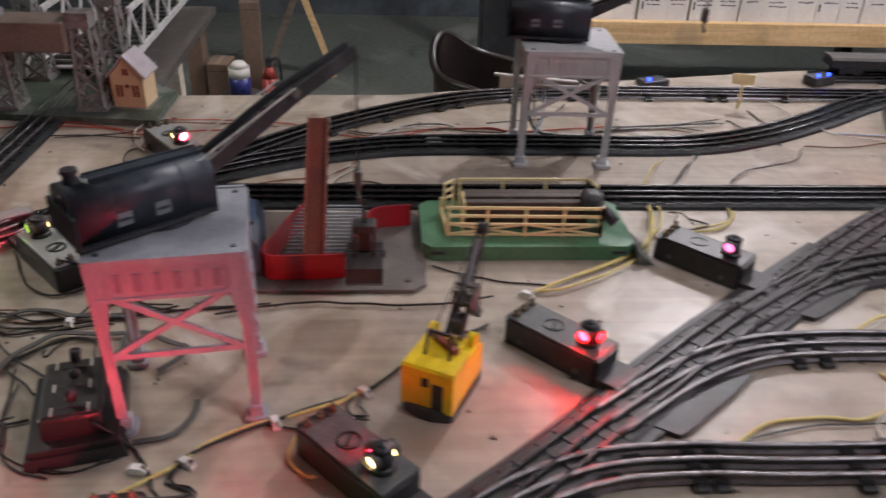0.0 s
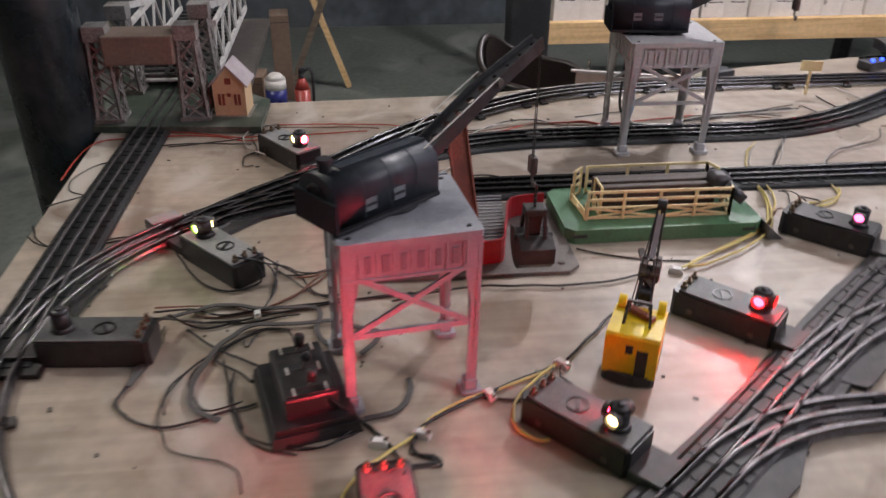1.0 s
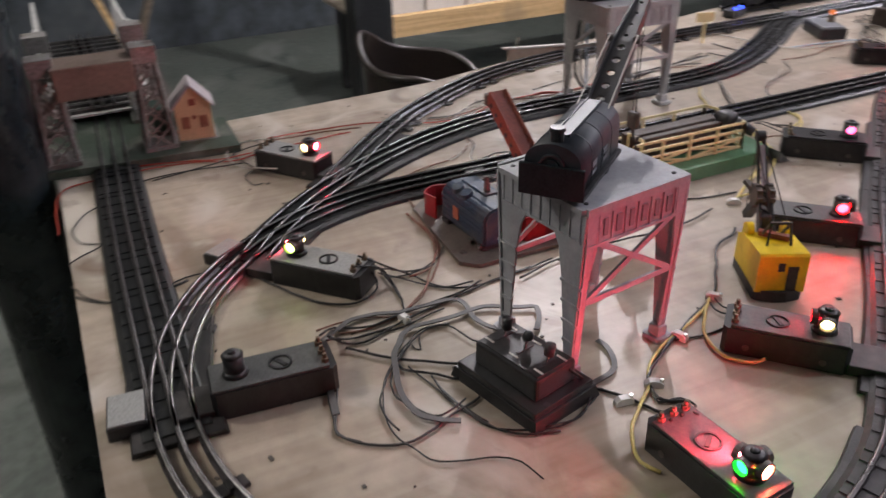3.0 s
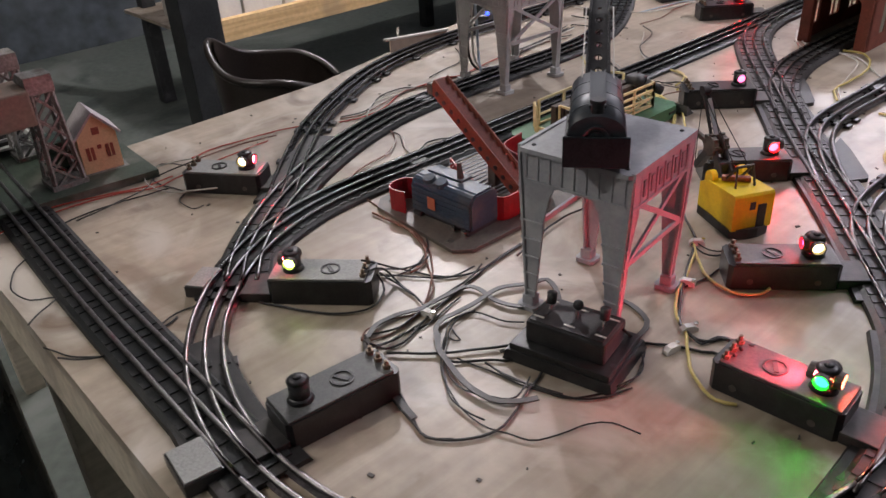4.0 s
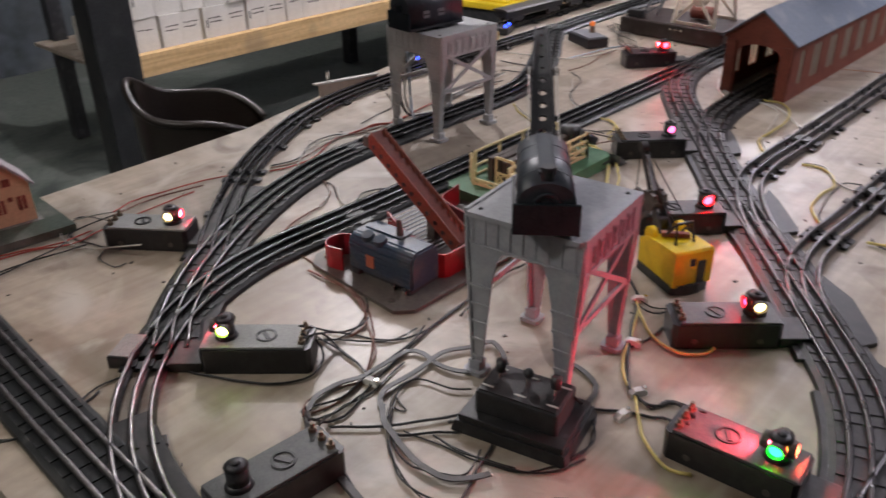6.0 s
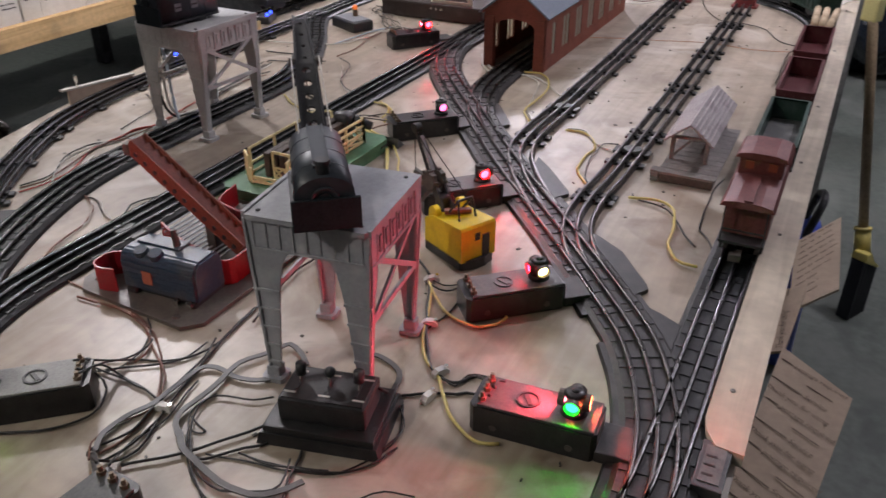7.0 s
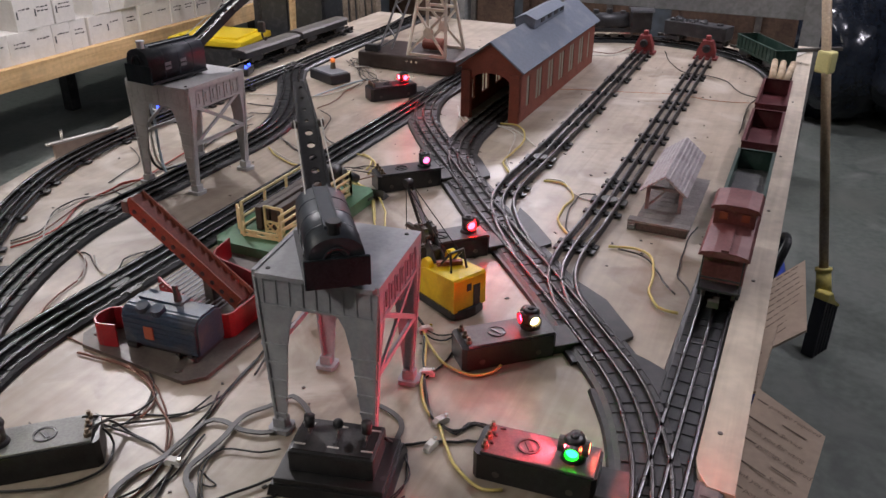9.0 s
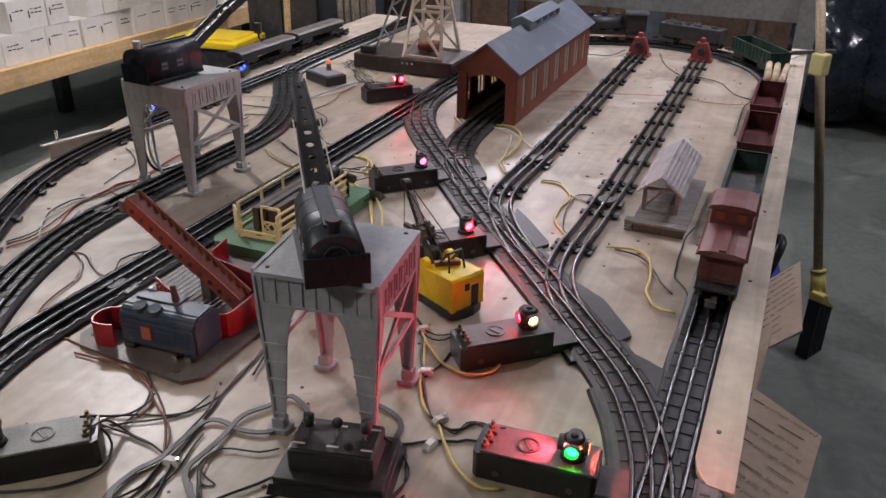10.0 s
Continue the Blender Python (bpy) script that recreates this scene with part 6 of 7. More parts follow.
smooth(part("hose", tube(B(), spline([(0, 0.010, 0.425), (0, 0.034, 0.43), (0.004, 0.042, 0.38), (0.004, 0.036, 0.20)], 0.01), 0.006, 8), BLACK, fx))
for o in fx.children:
    o.data.transform(Matrix.Diagonal((0.8, 0.8, 0.82, 1)))
for x, y0, y1, z1, label, w in ((-2.19, -0.305, 0.05, 0.20, "weathered grey board leaning sideways", 0.034), (-2.80, -0.030, -0.37, 0.32, "tan board leaning sideways near the wall", 0.042)):
    b = thing("leaning_board", label, "board", x, 0, 0, 0, "boards beyond the bridge")
    part("plank", bar(B(), (0, y0, FLOOR + 0.003), (0, y1, z1), 0.020, w, (1, 0, 0)), LUMBER if x > -2.5 else PINE, b)
tote = thing("storage_tote", "black storage tote with a yellow lid on the floor", "tote", -1.98, 2.26, FLOOR, 8)
bm = B()
prism(bm, [(-0.16, -0.12), (0.16, -0.12), (0.16, 0.12), (-0.16, 0.12)], 0.36, Matrix.Translation((0, 0, 0.0005)))
for v in bm.verts:
    if v.co.z < 0.1:
        v.co.x *= 0.88
        v.co.y *= 0.86
bmesh.ops.bevel(bm, geom=list(bm.edges), offset=0.008, segments=2, affect="EDGES")
part("tub", bm, BLACK, tote)
bm = B()
box(bm, (0, 0, 0.374), (0.34, 0.26, 0.026), None, 0.006)
box(bm, (0, 0, 0.390), (0.27, 0.19, 0.012), None, 0.004)
part("lid", bm, mat("tote_yellow", (0.72, 0.52, 0.02), 0.4, 0, 0.08, 20, 0.05), tote, "bright yellow snap-on lid")
cabinet = thing("black_cabinet", "tall black cabinet standing behind the layout", "cabinet", -1.80, 2.62, FLOOR, 0)
part("carcase", box(B(), (0, 0.02, 0.75), (0.36, 0.25, 1.498), None, 0.004), BLACK, cabinet)
for u in (-0.09, 0.09):
    d = part("door", box(B(), (u, -0.112, 0.75), (0.174, 0.012, 1.46), None, 0.002), BLACK, cabinet)
    part("handle", box(B(), (u * 0.25, -0.122, 0.62), (0.008, 0.010, 0.09), None, 0.002), GUNMETAL, d)
pole = thing("pale_pole", "thin pale wooden pole standing upright", "pole", -1.583, 2.2, FLOOR, 0)
part("shaft", bar(B(), (0, 0, 0.0005), (0.02, 0.04, 1.5), 0.022, 0.016), PINE, pole)
for k in range(7):
    b = thing("lumber_board", "rough grey board leaning against the wall", "board", -1.46 + 0.027 * k, 2.36 + 0.012 * (k % 3), FLOOR, 0, "leaning boards")
    part("plank", bar(B(), (0.05, 0, 0.002), (-0.03 - 0.004 * k, 0.09, 0.95 + 0.02 * (k % 4)), 0.018, 0.022), LUMBER, b)
for x, w in ((-1.10, 0.56), (-0.53, 0.50), (0.02, 0.44)):
    b = thing("wood_panel", "dark brown wooden panel standing on edge behind the layout", "panel", x, 2.66, FLOOR, 0, "panels behind the layout")
    part("sheet", box(B(), (0, 0, 0.55), (w, 0.02, 1.098), None, 0.002), DKWOOD, b)
    for u in (-w * 0.46, w * 0.2):
        part("batten", box(B(), (u, -0.016, 0.55), (0.022, 0.012, 1.09), None, 0.001), DKWOOD if u < 0 else GUNMETAL, b)

# ---- wires on the table ----
WIREORG = mat("wire_orange", (0.5, 0.22, 0.12), 0.5, 0, 0.1, 60, 0)
RIBBON = mat("ribbon_grey", (0.085, 0.083, 0.08), 0.5, 0, 0.15, 60, 0)
WIREBLU = mat("wire_pale_blue", (0.42, 0.5, 0.58), 0.5, 0, 0.1, 60, 0)
LAID = {"n": 0}


def wire(kind, material, r, pts, low=0.003):
    """One loose wire through plan points; points without a height lie on the plywood."""
    LAID["n"] += 1
    r *= {"ribbon": 0.85, "yellow": 0.95}.get(kind, 0.72)
    lift = r + 0.0004 + 0.0005 * (LAID["n"] % 5)
    line = spline([(p[0], p[1], p[2] if len(p) > 2 else lift + low - 0.003) for p in pts], 0.006)
    random.seed(LAID["n"])
    k = random.uniform(0, 9)
    line = [p + Vector((0.0016 * noise.noise(p * 40 + Vector((k, 0, 0))), 0.0016 * noise.noise(p * 40 + Vector((0, k, 0))), 0)) for p in line]
    for p in line:
        p.z = max(p.z, r + 0.0003)
    if kind == "ribbon":
        ob = part("ribbon_cable", sweep(B(), line, [(-1.1 * r, -0.0006), (1.1 * r, -0.0006), (1.1 * r, 0.0007), (-1.1 * r, 0.0007)]), RIBBON)
        tagged(ob, "flat grey ribbon cable lying loosely on the plywood", "cable", "wires of the layout")
    else:
        ob = smooth(part("wire", tube(B(), line, r, 7), material))
        tagged(ob, f"{kind} insulated wire lying on the plywood", "wire", "wires of the layout")


def clip(x, y, turn):
    c = thing("cable_clip", "small white plastic cable clip holding wires down", "clip", x, y, 0, turn, "cable clips")
    bm = B()
    prism(bm, [(-0.0075, 0.0004), (-0.0075, 0.004), (-0.004, 0.0068), (0.004, 0.0068), (0.0075, 0.004), (0.0075, 0.0004)], 0.006, Matrix.Translation((0, 0.003, 0)) @ UPY)
    part("saddle", bm, CLIP, c)
    part("nail", rod(B(), (0.006, 0, 0.0045), (0.006, 0, 0.008), 0.0016, 0.0018, 8), CHROME, c)


wire("black", WIREBLK, 0.0014, [(-0.212, -0.127, 0.034), (-0.209, -0.106, 0.020), (-0.205, -0.077), (-0.178, -0.065), (-0.161, -0.046), (-0.155, -0.023), (-0.158, 0.018), (-0.165, 0.065)])
wire("black", WIREBLK, 0.0015, [(-0.201, -0.133, 0.033), (-0.204, -0.116, 0.015), (-0.197, -0.116), (-0.182, -0.137), (-0.184, -0.156), (-0.203, -0.178), (-0.235, -0.197), (-0.266, -0.213)])
wire("black", WIREBLK, 0.0014, [(-0.196, -0.140, 0.033), (-0.204, -0.110, 0.020), (-0.194, -0.099), (-0.164, -0.104), (-0.146, -0.109)])
wire("grey", WIREGRY, 0.0014, [(-0.196, -0.140, 0.030), (-0.225, -0.095), (-0.211, -0.079), (-0.207, -0.058), (-0.211, -0.048)])
wire("brown", WIREBRN, 0.0014, [(-0.364, -0.009), (-0.309, -0.016), (-0.266, -0.020), (-0.227, -0.034), (-0.193, -0.057), (-0.167, -0.083), (-0.147, -0.110), (-0.139, -0.131), (-0.137, -0.156), (-0.142, -0.175)])
wire("black", WIREBLK, 0.0016, [(-0.162, 0.037), (-0.158, 0.003), (-0.152, -0.033), (-0.146, -0.060), (-0.140, -0.085), (-0.134, -0.110), (-0.126, -0.135), (-0.118, -0.159), (-0.122, -0.173), (-0.117, -0.192, 0.020)])
wire("black", WIREBLK, 0.0014, [(-0.143, -0.112), (-0.132, -0.118), (-0.127, -0.140), (-0.128, -0.163), (-0.132, -0.180)])
wire("black", WIREBLK, 0.0017, [(-0.116, -0.178), (-0.100, -0.162), (-0.084, -0.147), (-0.068, -0.125), (-0.053, -0.103), (-0.047, -0.093)])
wire("black", WIREBLK, 0.0012, [(-0.063, -0.063), (-0.075, -0.074), (-0.091, -0.078), (-0.106, -0.083), (-0.110, -0.096), (-0.106, -0.112), (-0.092, -0.129), (-0.076, -0.146), (-0.065, -0.158), (-0.050, -0.169), (-0.031, -0.178), (-0.014, -0.180), (0.003, -0.177)])
wire("black", WIREBLK, 0.001, [(-0.109, -0.110), (-0.095, -0.116), (-0.087, -0.119), (-0.090, -0.123), (-0.097, -0.123)])
wire("black", WIREBLK, 0.0016, [(-0.075, -0.145), (-0.067, -0.144), (-0.059, -0.134), (-0.047, -0.121), (-0.037, -0.113), (-0.035, -0.108)])
wire("black", WIREBLK, 0.0013, [(-0.047, -0.127), (-0.028, -0.127), (-0.009, -0.123), (0.014, -0.118), (0.033, -0.109), (0.050, -0.092), (0.058, -0.068)])
wire("black", WIREBLK, 0.0011, [(-0.037, -0.127), (-0.016, -0.127), (0.005, -0.119), (0.025, -0.112)])
wire("black", WIREBLK, 0.0011, [(0.035, -0.025), (0.048, -0.039), (0.053, -0.052), (0.051, -0.066), (0.048, -0.079)])
wire("black", WIREBLK, 0.0018, [(0.027, -0.042, 0.030), (0.027, -0.016), (0.036, -0.009), (0.054, 0.002), (0.070, 0.009), (0.085, 0.017), (0.109, -0.010, 0.030)])
wire("black", WIREBLK, 0.0022, [(-0.029, 0.152), (-0.003, 0.096), (0.013, 0.065), (0.030, 0.037), (0.046, 0.024), (0.060, 0.020), (0.069, 0.027), (0.077, 0.038), (0.108, -0.000, 0.030)])
wire("black", WIREBLK, 0.0013, [(0.046, 0.024), (0.065, 0.017), (0.069, 0.035), (0.080, 0.041), (0.104, 0.013, 0.025), (0.114, 0.009, 0.030)])
wire("black", WIREBLK, 0.0013, [(-0.033, 0.154), (-0.015, 0.145), (-0.003, 0.149), (0.003, 0.163), (0.028, 0.131, 0.030)])
wire("black", WIREBLK, 0.0011, [(-0.036, 0.159), (-0.015, 0.155), (-0.002, 0.162), (0.025, 0.131, 0.030)])
wire("black", WIREBLK, 0.0013, [(0.005, 0.083), (0.011, 0.112), (0.013, 0.138), (0.035, 0.119, 0.030)])
wire("yellow", WIREYEL, 0.0016, [(-0.028, 0.152), (-0.017, 0.129), (-0.001, 0.093), (0.010, 0.062), (0.029, 0.036), (0.046, 0.023), (0.061, 0.004), (0.075, -0.014), (0.094, -0.029), (0.111, -0.035), (0.126, -0.030)])
wire("yellow", WIREYEL, 0.0016, [(-0.036, 0.159), (-0.013, 0.133), (0.010, 0.111), (0.030, 0.105), (0.048, 0.105), (0.062, 0.118), (0.067, 0.126, 0.008)])
wire("black", WIREBLK, 0.002, [(-0.035, 0.163), (-0.068, 0.195), (-0.103, 0.229), (-0.116, 0.261), (-0.126, 0.273)])
wire("black", WIREBLK, 0.0016, [(-0.146, 0.015), (-0.157, 0.056), (-0.164, 0.104), (-0.161, 0.157), (-0.158, 0.197), (-0.161, 0.239), (-0.173, 0.284)])
wire("black", WIREBLK, 0.0014, [(-0.235, 0.226), (-0.221, 0.250), (-0.208, 0.281), (-0.200, 0.307), (-0.196, 0.342)])
wire("ribbon", WIREGRY, 0.003, [(-0.146, -0.177), (-0.106, -0.203, 0.020), (-0.100, -0.201), (-0.076, -0.206), (-0.056, -0.209), (-0.037, -0.213)])
wire("ribbon", WIREGRY, 0.0026, [(-0.145, -0.176), (-0.155, -0.157), (-0.153, -0.138), (-0.147, -0.118), (-0.144, -0.089), (-0.143, -0.063), (-0.130, -0.054), (-0.109, -0.057), (-0.089, -0.053), (-0.079, -0.046)])
wire("ribbon", WIREGRY, 0.0026, [(-0.098, -0.135), (-0.110, -0.127), (-0.117, -0.112), (-0.116, -0.094), (-0.116, -0.071), (-0.116, -0.040), (-0.105, -0.022), (-0.098, -0.007), (-0.093, 0.002), (-0.078, -0.004), (-0.062, -0.017)])
wire("ribbon", WIREGRY, 0.0028, [(-0.103, -0.130), (-0.087, -0.143), (-0.067, -0.150), (-0.047, -0.156), (-0.030, -0.160), (-0.009, -0.158), (0.004, -0.148), (0.016, -0.131)])
wire("ribbon", WIREGRY, 0.0026, [(-0.025, 0.023), (-0.013, 0.024), (0.006, 0.017), (0.017, 0.006), (0.024, -0.017)])
wire("grey", WIREGRY, 0.0016, [(-0.128, -0.214), (-0.074, -0.210), (-0.037, -0.216), (-0.015, -0.218), (0.005, -0.202), (0.016, -0.177), (0.011, -0.152), (0.001, -0.126), (-0.006, -0.104)])
wire("grey", WIREGRY, 0.0014, [(-0.125, -0.199), (-0.073, -0.201), (-0.037, -0.214), (-0.016, -0.220), (-0.000, -0.207)])
wire("black", WIREBLK, 0.001, [(-0.108, -0.080), (-0.112, -0.106), (-0.099, -0.125), (-0.090, -0.137), (-0.064, -0.160), (-0.029, -0.177), (-0.004, -0.182), (0.023, -0.175), (0.040, -0.168), (0.052, -0.149), (0.060, -0.125), (0.071, -0.111), (0.094, -0.106)])
wire("black", WIREBLK, 0.0012, [(-0.090, -0.134), (-0.063, -0.155), (-0.041, -0.163), (-0.026, -0.161), (-0.001, -0.146), (-0.002, -0.128), (-0.008, -0.115)])
wire("black", WIREBLK, 0.0011, [(-0.070, -0.138), (-0.029, -0.129), (0.009, -0.121), (0.032, -0.108), (0.049, -0.079), (0.050, -0.049), (0.037, -0.021)])
wire("grey", WIREGRY, 0.0012, [(-0.224, -0.104), (-0.208, -0.092), (-0.209, -0.066), (-0.224, -0.038), (-0.243, -0.021)])
wire("black", WIREBLK, 0.0013, [(-0.216, -0.098), (-0.184, -0.075), (-0.168, -0.058), (-0.164, -0.027)])
wire("black", WIREBLK, 0.0014, [(-0.237, -0.102), (-0.203, -0.101), (-0.164, -0.103)])
wire("black", WIREBLK, 0.0015, [(-0.109, -0.201, 0.030), (-0.149, -0.176), (-0.137, -0.146), (-0.142, -0.116), (-0.147, -0.079), (-0.150, -0.048), (-0.160, -0.021)])
wire("brown", WIREBRN, 0.0012, [(-0.115, -0.201, 0.030), (-0.158, -0.164), (-0.147, -0.128), (-0.140, -0.104)])
wire("black", WIREBLK, 0.0013, [(-0.098, -0.198, 0.030), (-0.129, -0.164), (-0.124, -0.129), (-0.128, -0.105), (-0.134, -0.074)])
wire("red", WIRERED, 0.0013, [(-0.471, -0.392), (-0.545, -0.391), (-0.599, -0.378), (-0.611, -0.330), (-0.614, -0.266), (-0.605, -0.209), (-0.586, -0.170), (-0.594, -0.135), (-0.603, -0.070), (-0.610, 0.005)])
wire("black", WIREBLK, 0.0012, [(-0.529, -0.342), (-0.504, -0.365), (-0.470, -0.378), (-0.435, -0.370), (-0.421, -0.351), (-0.404, -0.373), (-0.393, -0.386)])
wire("black", WIREBLK, 0.0012, [(-0.570, -0.275), (-0.579, -0.229), (-0.591, -0.183), (-0.615, -0.153), (-0.586, -0.117, 0.020)])
wire("black", WIREBLK, 0.0012, [(-0.346, -0.388), (-0.311, -0.371), (-0.293, -0.351), (-0.294, -0.330)])
wire("black", WIREBLK, 0.0012, [(-0.298, -0.303), (-0.309, -0.278), (-0.307, -0.259)])
wire("white", WIREWHT, 0.0012, [(-0.491, -0.133, 0.020), (-0.558, -0.164), (-0.595, -0.174), (-0.628, -0.166), (-0.644, -0.143), (-0.568, -0.107, 0.030)], 0.004)
wire("red", WIRERED, 0.0013, [(-0.572, -0.121, 0.030), (-0.642, -0.062), (-0.637, -0.016), (-0.632, 0.024), (-0.619, 0.069)])
wire("brown", WIREBRN, 0.0014, [(-0.564, -0.125, 0.030), (-0.627, -0.061), (-0.624, -0.015), (-0.615, 0.023)])
wire("grey", WIREGRY, 0.0012, [(-0.551, -0.134, 0.030), (-0.647, -0.127), (-0.637, -0.153), (-0.601, -0.162), (-0.562, -0.152), (-0.514, -0.145, 0.010)])
wire("grey", WIREGRY, 0.001, [(-0.543, -0.153), (-0.528, -0.167), (-0.498, -0.164), (-0.498, -0.151)])
wire("red", WIRERED, 0.0013, [(-0.632, -0.291), (-0.625, -0.257), (-0.612, -0.217), (-0.599, -0.176), (-0.603, -0.140)])
wire("black", WIREBLK, 0.0013, [(-0.571, -0.310), (-0.579, -0.272), (-0.581, -0.235), (-0.576, -0.199), (-0.571, -0.161)])
wire("black", WIREBLK, 0.0014, [(-0.319, -0.385), (-0.303, -0.372), (-0.293, -0.358), (-0.291, -0.348)])
wire("black", WIREBLK, 0.0014, [(-0.296, -0.302), (-0.298, -0.289), (-0.302, -0.280)])
wire("yellow", WIREYEL, 0.0015, [(-0.387, 0.498), (-0.335, 0.492), (-0.273, 0.465), (-0.237, 0.425), (-0.213, 0.381), (-0.181, 0.327)], 0.004)
wire("yellow", WIREYEL, 0.0015, [(-0.389, 0.508), (-0.342, 0.507), (-0.280, 0.473), (-0.244, 0.432), (-0.216, 0.386), (-0.178, 0.322)], 0.004)
wire("yellow", WIREYEL, 0.0015, [(-0.382, 0.500), (-0.325, 0.492), (-0.256, 0.461), (-0.214, 0.412), (-0.186, 0.359), (-0.179, 0.333)], 0.004)
wire("black", WIREBLK, 0.0011, [(-0.240, 0.472, 0.030), (-0.342, 0.526), (-0.350, 0.518), (-0.347, 0.533), (-0.319, 0.538)], 0.004)
wire("brown", WIREBRN, 0.0012, [(-0.247, 0.480, 0.030), (-0.304, 0.495), (-0.272, 0.468), (-0.242, 0.443)], 0.004)
wire("yellow", WIREYEL, 0.0014, [(-0.354, 0.600), (-0.335, 0.592), (-0.320, 0.565), (-0.315, 0.540)], 0.004)
wire("white", WIREWHT, 0.0014, [(-0.507, 0.559), (-0.472, 0.537), (-0.439, 0.520), (-0.423, 0.518)], 0.004)
wire("white", WIREWHT, 0.0013, [(-0.523, 0.608), (-0.475, 0.585), (-0.431, 0.558), (-0.420, 0.558)], 0.004)
wire("grey", WIREGRY, 0.0014, [(-0.545, 0.775), (-0.507, 0.749), (-0.488, 0.711), (-0.471, 0.665), (-0.440, 0.633), (-0.418, 0.622)], 0.004)
wire("white", WIREWHT, 0.0018, [(-0.321, 0.922), (-0.291, 0.862), (-0.264, 0.830), (-0.236, 0.824)])
wire("white", WIREWHT, 0.0018, [(-0.318, 0.932), (-0.289, 0.876), (-0.263, 0.845), (-0.236, 0.835)])
wire("white", WIREWHT, 0.0018, [(-0.205, 0.836), (-0.178, 0.834), (-0.147, 0.807), (-0.120, 0.776), (-0.107, 0.760)])
wire("yellow", WIREYEL, 0.0018, [(-0.205, 0.850), (-0.173, 0.851), (-0.146, 0.814), (-0.133, 0.760), (-0.132, 0.707), (-0.131, 0.664), (-0.107, 0.625)])
wire("white", WIREWHT, 0.0016, [(-0.195, 0.833), (-0.162, 0.806), (-0.144, 0.742), (-0.131, 0.678), (-0.103, 0.627)])
wire("yellow", WIREYEL, 0.0017, [(-0.048, 0.619), (-0.024, 0.622), (-0.003, 0.605), (0.012, 0.575), (0.009, 0.540), (0.012, 0.498), (0.028, 0.465), (0.041, 0.449)])
wire("white", WIREWHT, 0.0017, [(-0.047, 0.626), (-0.021, 0.629), (0.002, 0.595), (0.024, 0.577), (0.045, 0.575)])
wire("black", WIREBLK, 0.0013, [(0.039, 0.600), (0.020, 0.591), (0.018, 0.567), (0.019, 0.522), (0.029, 0.475), (0.043, 0.451)])
wire("yellow", WIREYEL, 0.0018, [(0.097, 0.435), (0.120, 0.442), (0.142, 0.440), (0.157, 0.421), (0.165, 0.380), (0.170, 0.337), (0.185, 0.309), (0.207, 0.305)])
wire("black", WIREBLK, 0.0015, [(0.111, 0.434), (0.137, 0.429), (0.159, 0.409), (0.179, 0.371), (0.197, 0.347)])
wire("black", WIREBLK, 0.0014, [(0.192, 0.548), (0.187, 0.510), (0.188, 0.456), (0.191, 0.400), (0.201, 0.381), (0.215, 0.351)])
wire("orange", WIREORG, 0.0007, [(-0.210, 1.117), (-0.132, 1.146), (-0.042, 1.170), (0.047, 1.195), (0.138, 1.184), (0.218, 1.205)], 0.002)
wire("black", WIREBLK, 0.0013, [(-0.021, 1.452, 0.030), (-0.006, 1.462), (0.039, 1.383), (0.090, 1.375), (0.136, 1.344), (0.174, 1.262), (0.215, 1.236)])
wire("black", WIREBLK, 0.0013, [(0.214, 1.249), (0.199, 1.175), (0.199, 1.072), (0.201, 0.981)])
wire("white", WIREWHT, 0.0014, [(-0.190, 1.447), (-0.149, 1.461), (-0.126, 1.512), (-0.118, 1.572)])
wire("brown", WIREBRN, 0.0013, [(-0.206, 1.493), (-0.151, 1.500), (-0.127, 1.581)])
wire("red", WIRERED, 0.0016, [(-0.590, 0.114), (-0.582, 0.141), (-0.584, 0.187), (-0.615, 0.246), (-0.618, 0.290), (-0.616, 0.332), (-0.607, 0.369), (-0.619, 0.445), (-0.631, 0.515)])
wire("brown", WIREBRN, 0.0016, [(-0.598, 0.121), (-0.589, 0.156), (-0.606, 0.218), (-0.616, 0.267), (-0.604, 0.308), (-0.603, 0.353), (-0.606, 0.431)])
wire("black", WIREBLK, 0.0014, [(-0.604, 0.125), (-0.596, 0.166), (-0.628, 0.218), (-0.631, 0.261), (-0.609, 0.287)])
wire("white", WIREWHT, 0.0013, [(-0.576, 0.153), (-0.603, 0.179), (-0.616, 0.203), (-0.622, 0.242), (-0.617, 0.279)])
wire("white", WIREWHT, 0.0013, [(-0.556, 0.162), (-0.577, 0.191), (-0.589, 0.216), (-0.597, 0.239)])
wire("black", WIREBLK, 0.0013, [(-0.619, 0.313), (-0.588, 0.304), (-0.570, 0.301)])
wire("black", WIREBLK, 0.0013, [(-0.724, 0.464), (-0.688, 0.442), (-0.658, 0.412), (-0.652, 0.382), (-0.639, 0.328)])
wire("red", WIRERED, 0.002, [(-0.612, 0.290), (-0.613, 0.313), (-0.615, 0.337), (-0.592, 0.365)], 0.004)
wire("white", WIREWHT, 0.0026, [(-0.602, 0.395, 0.115), (-0.600, 0.3915, 0.070), (-0.599, 0.3915, 0.030), (-0.596, 0.403, 0.008), (-0.590, 0.428, 0.006), (-0.583, 0.466, 0.006)], 0.004)
wire("black", WIREBLK, 0.0030, [(-0.606, 0.389, 0.115), (-0.604, 0.3855, 0.070), (-0.602, 0.3855, 0.030), (-0.598, 0.398, 0.007), (-0.591, 0.420, 0.005), (-0.586, 0.452, 0.005)], 0.004)
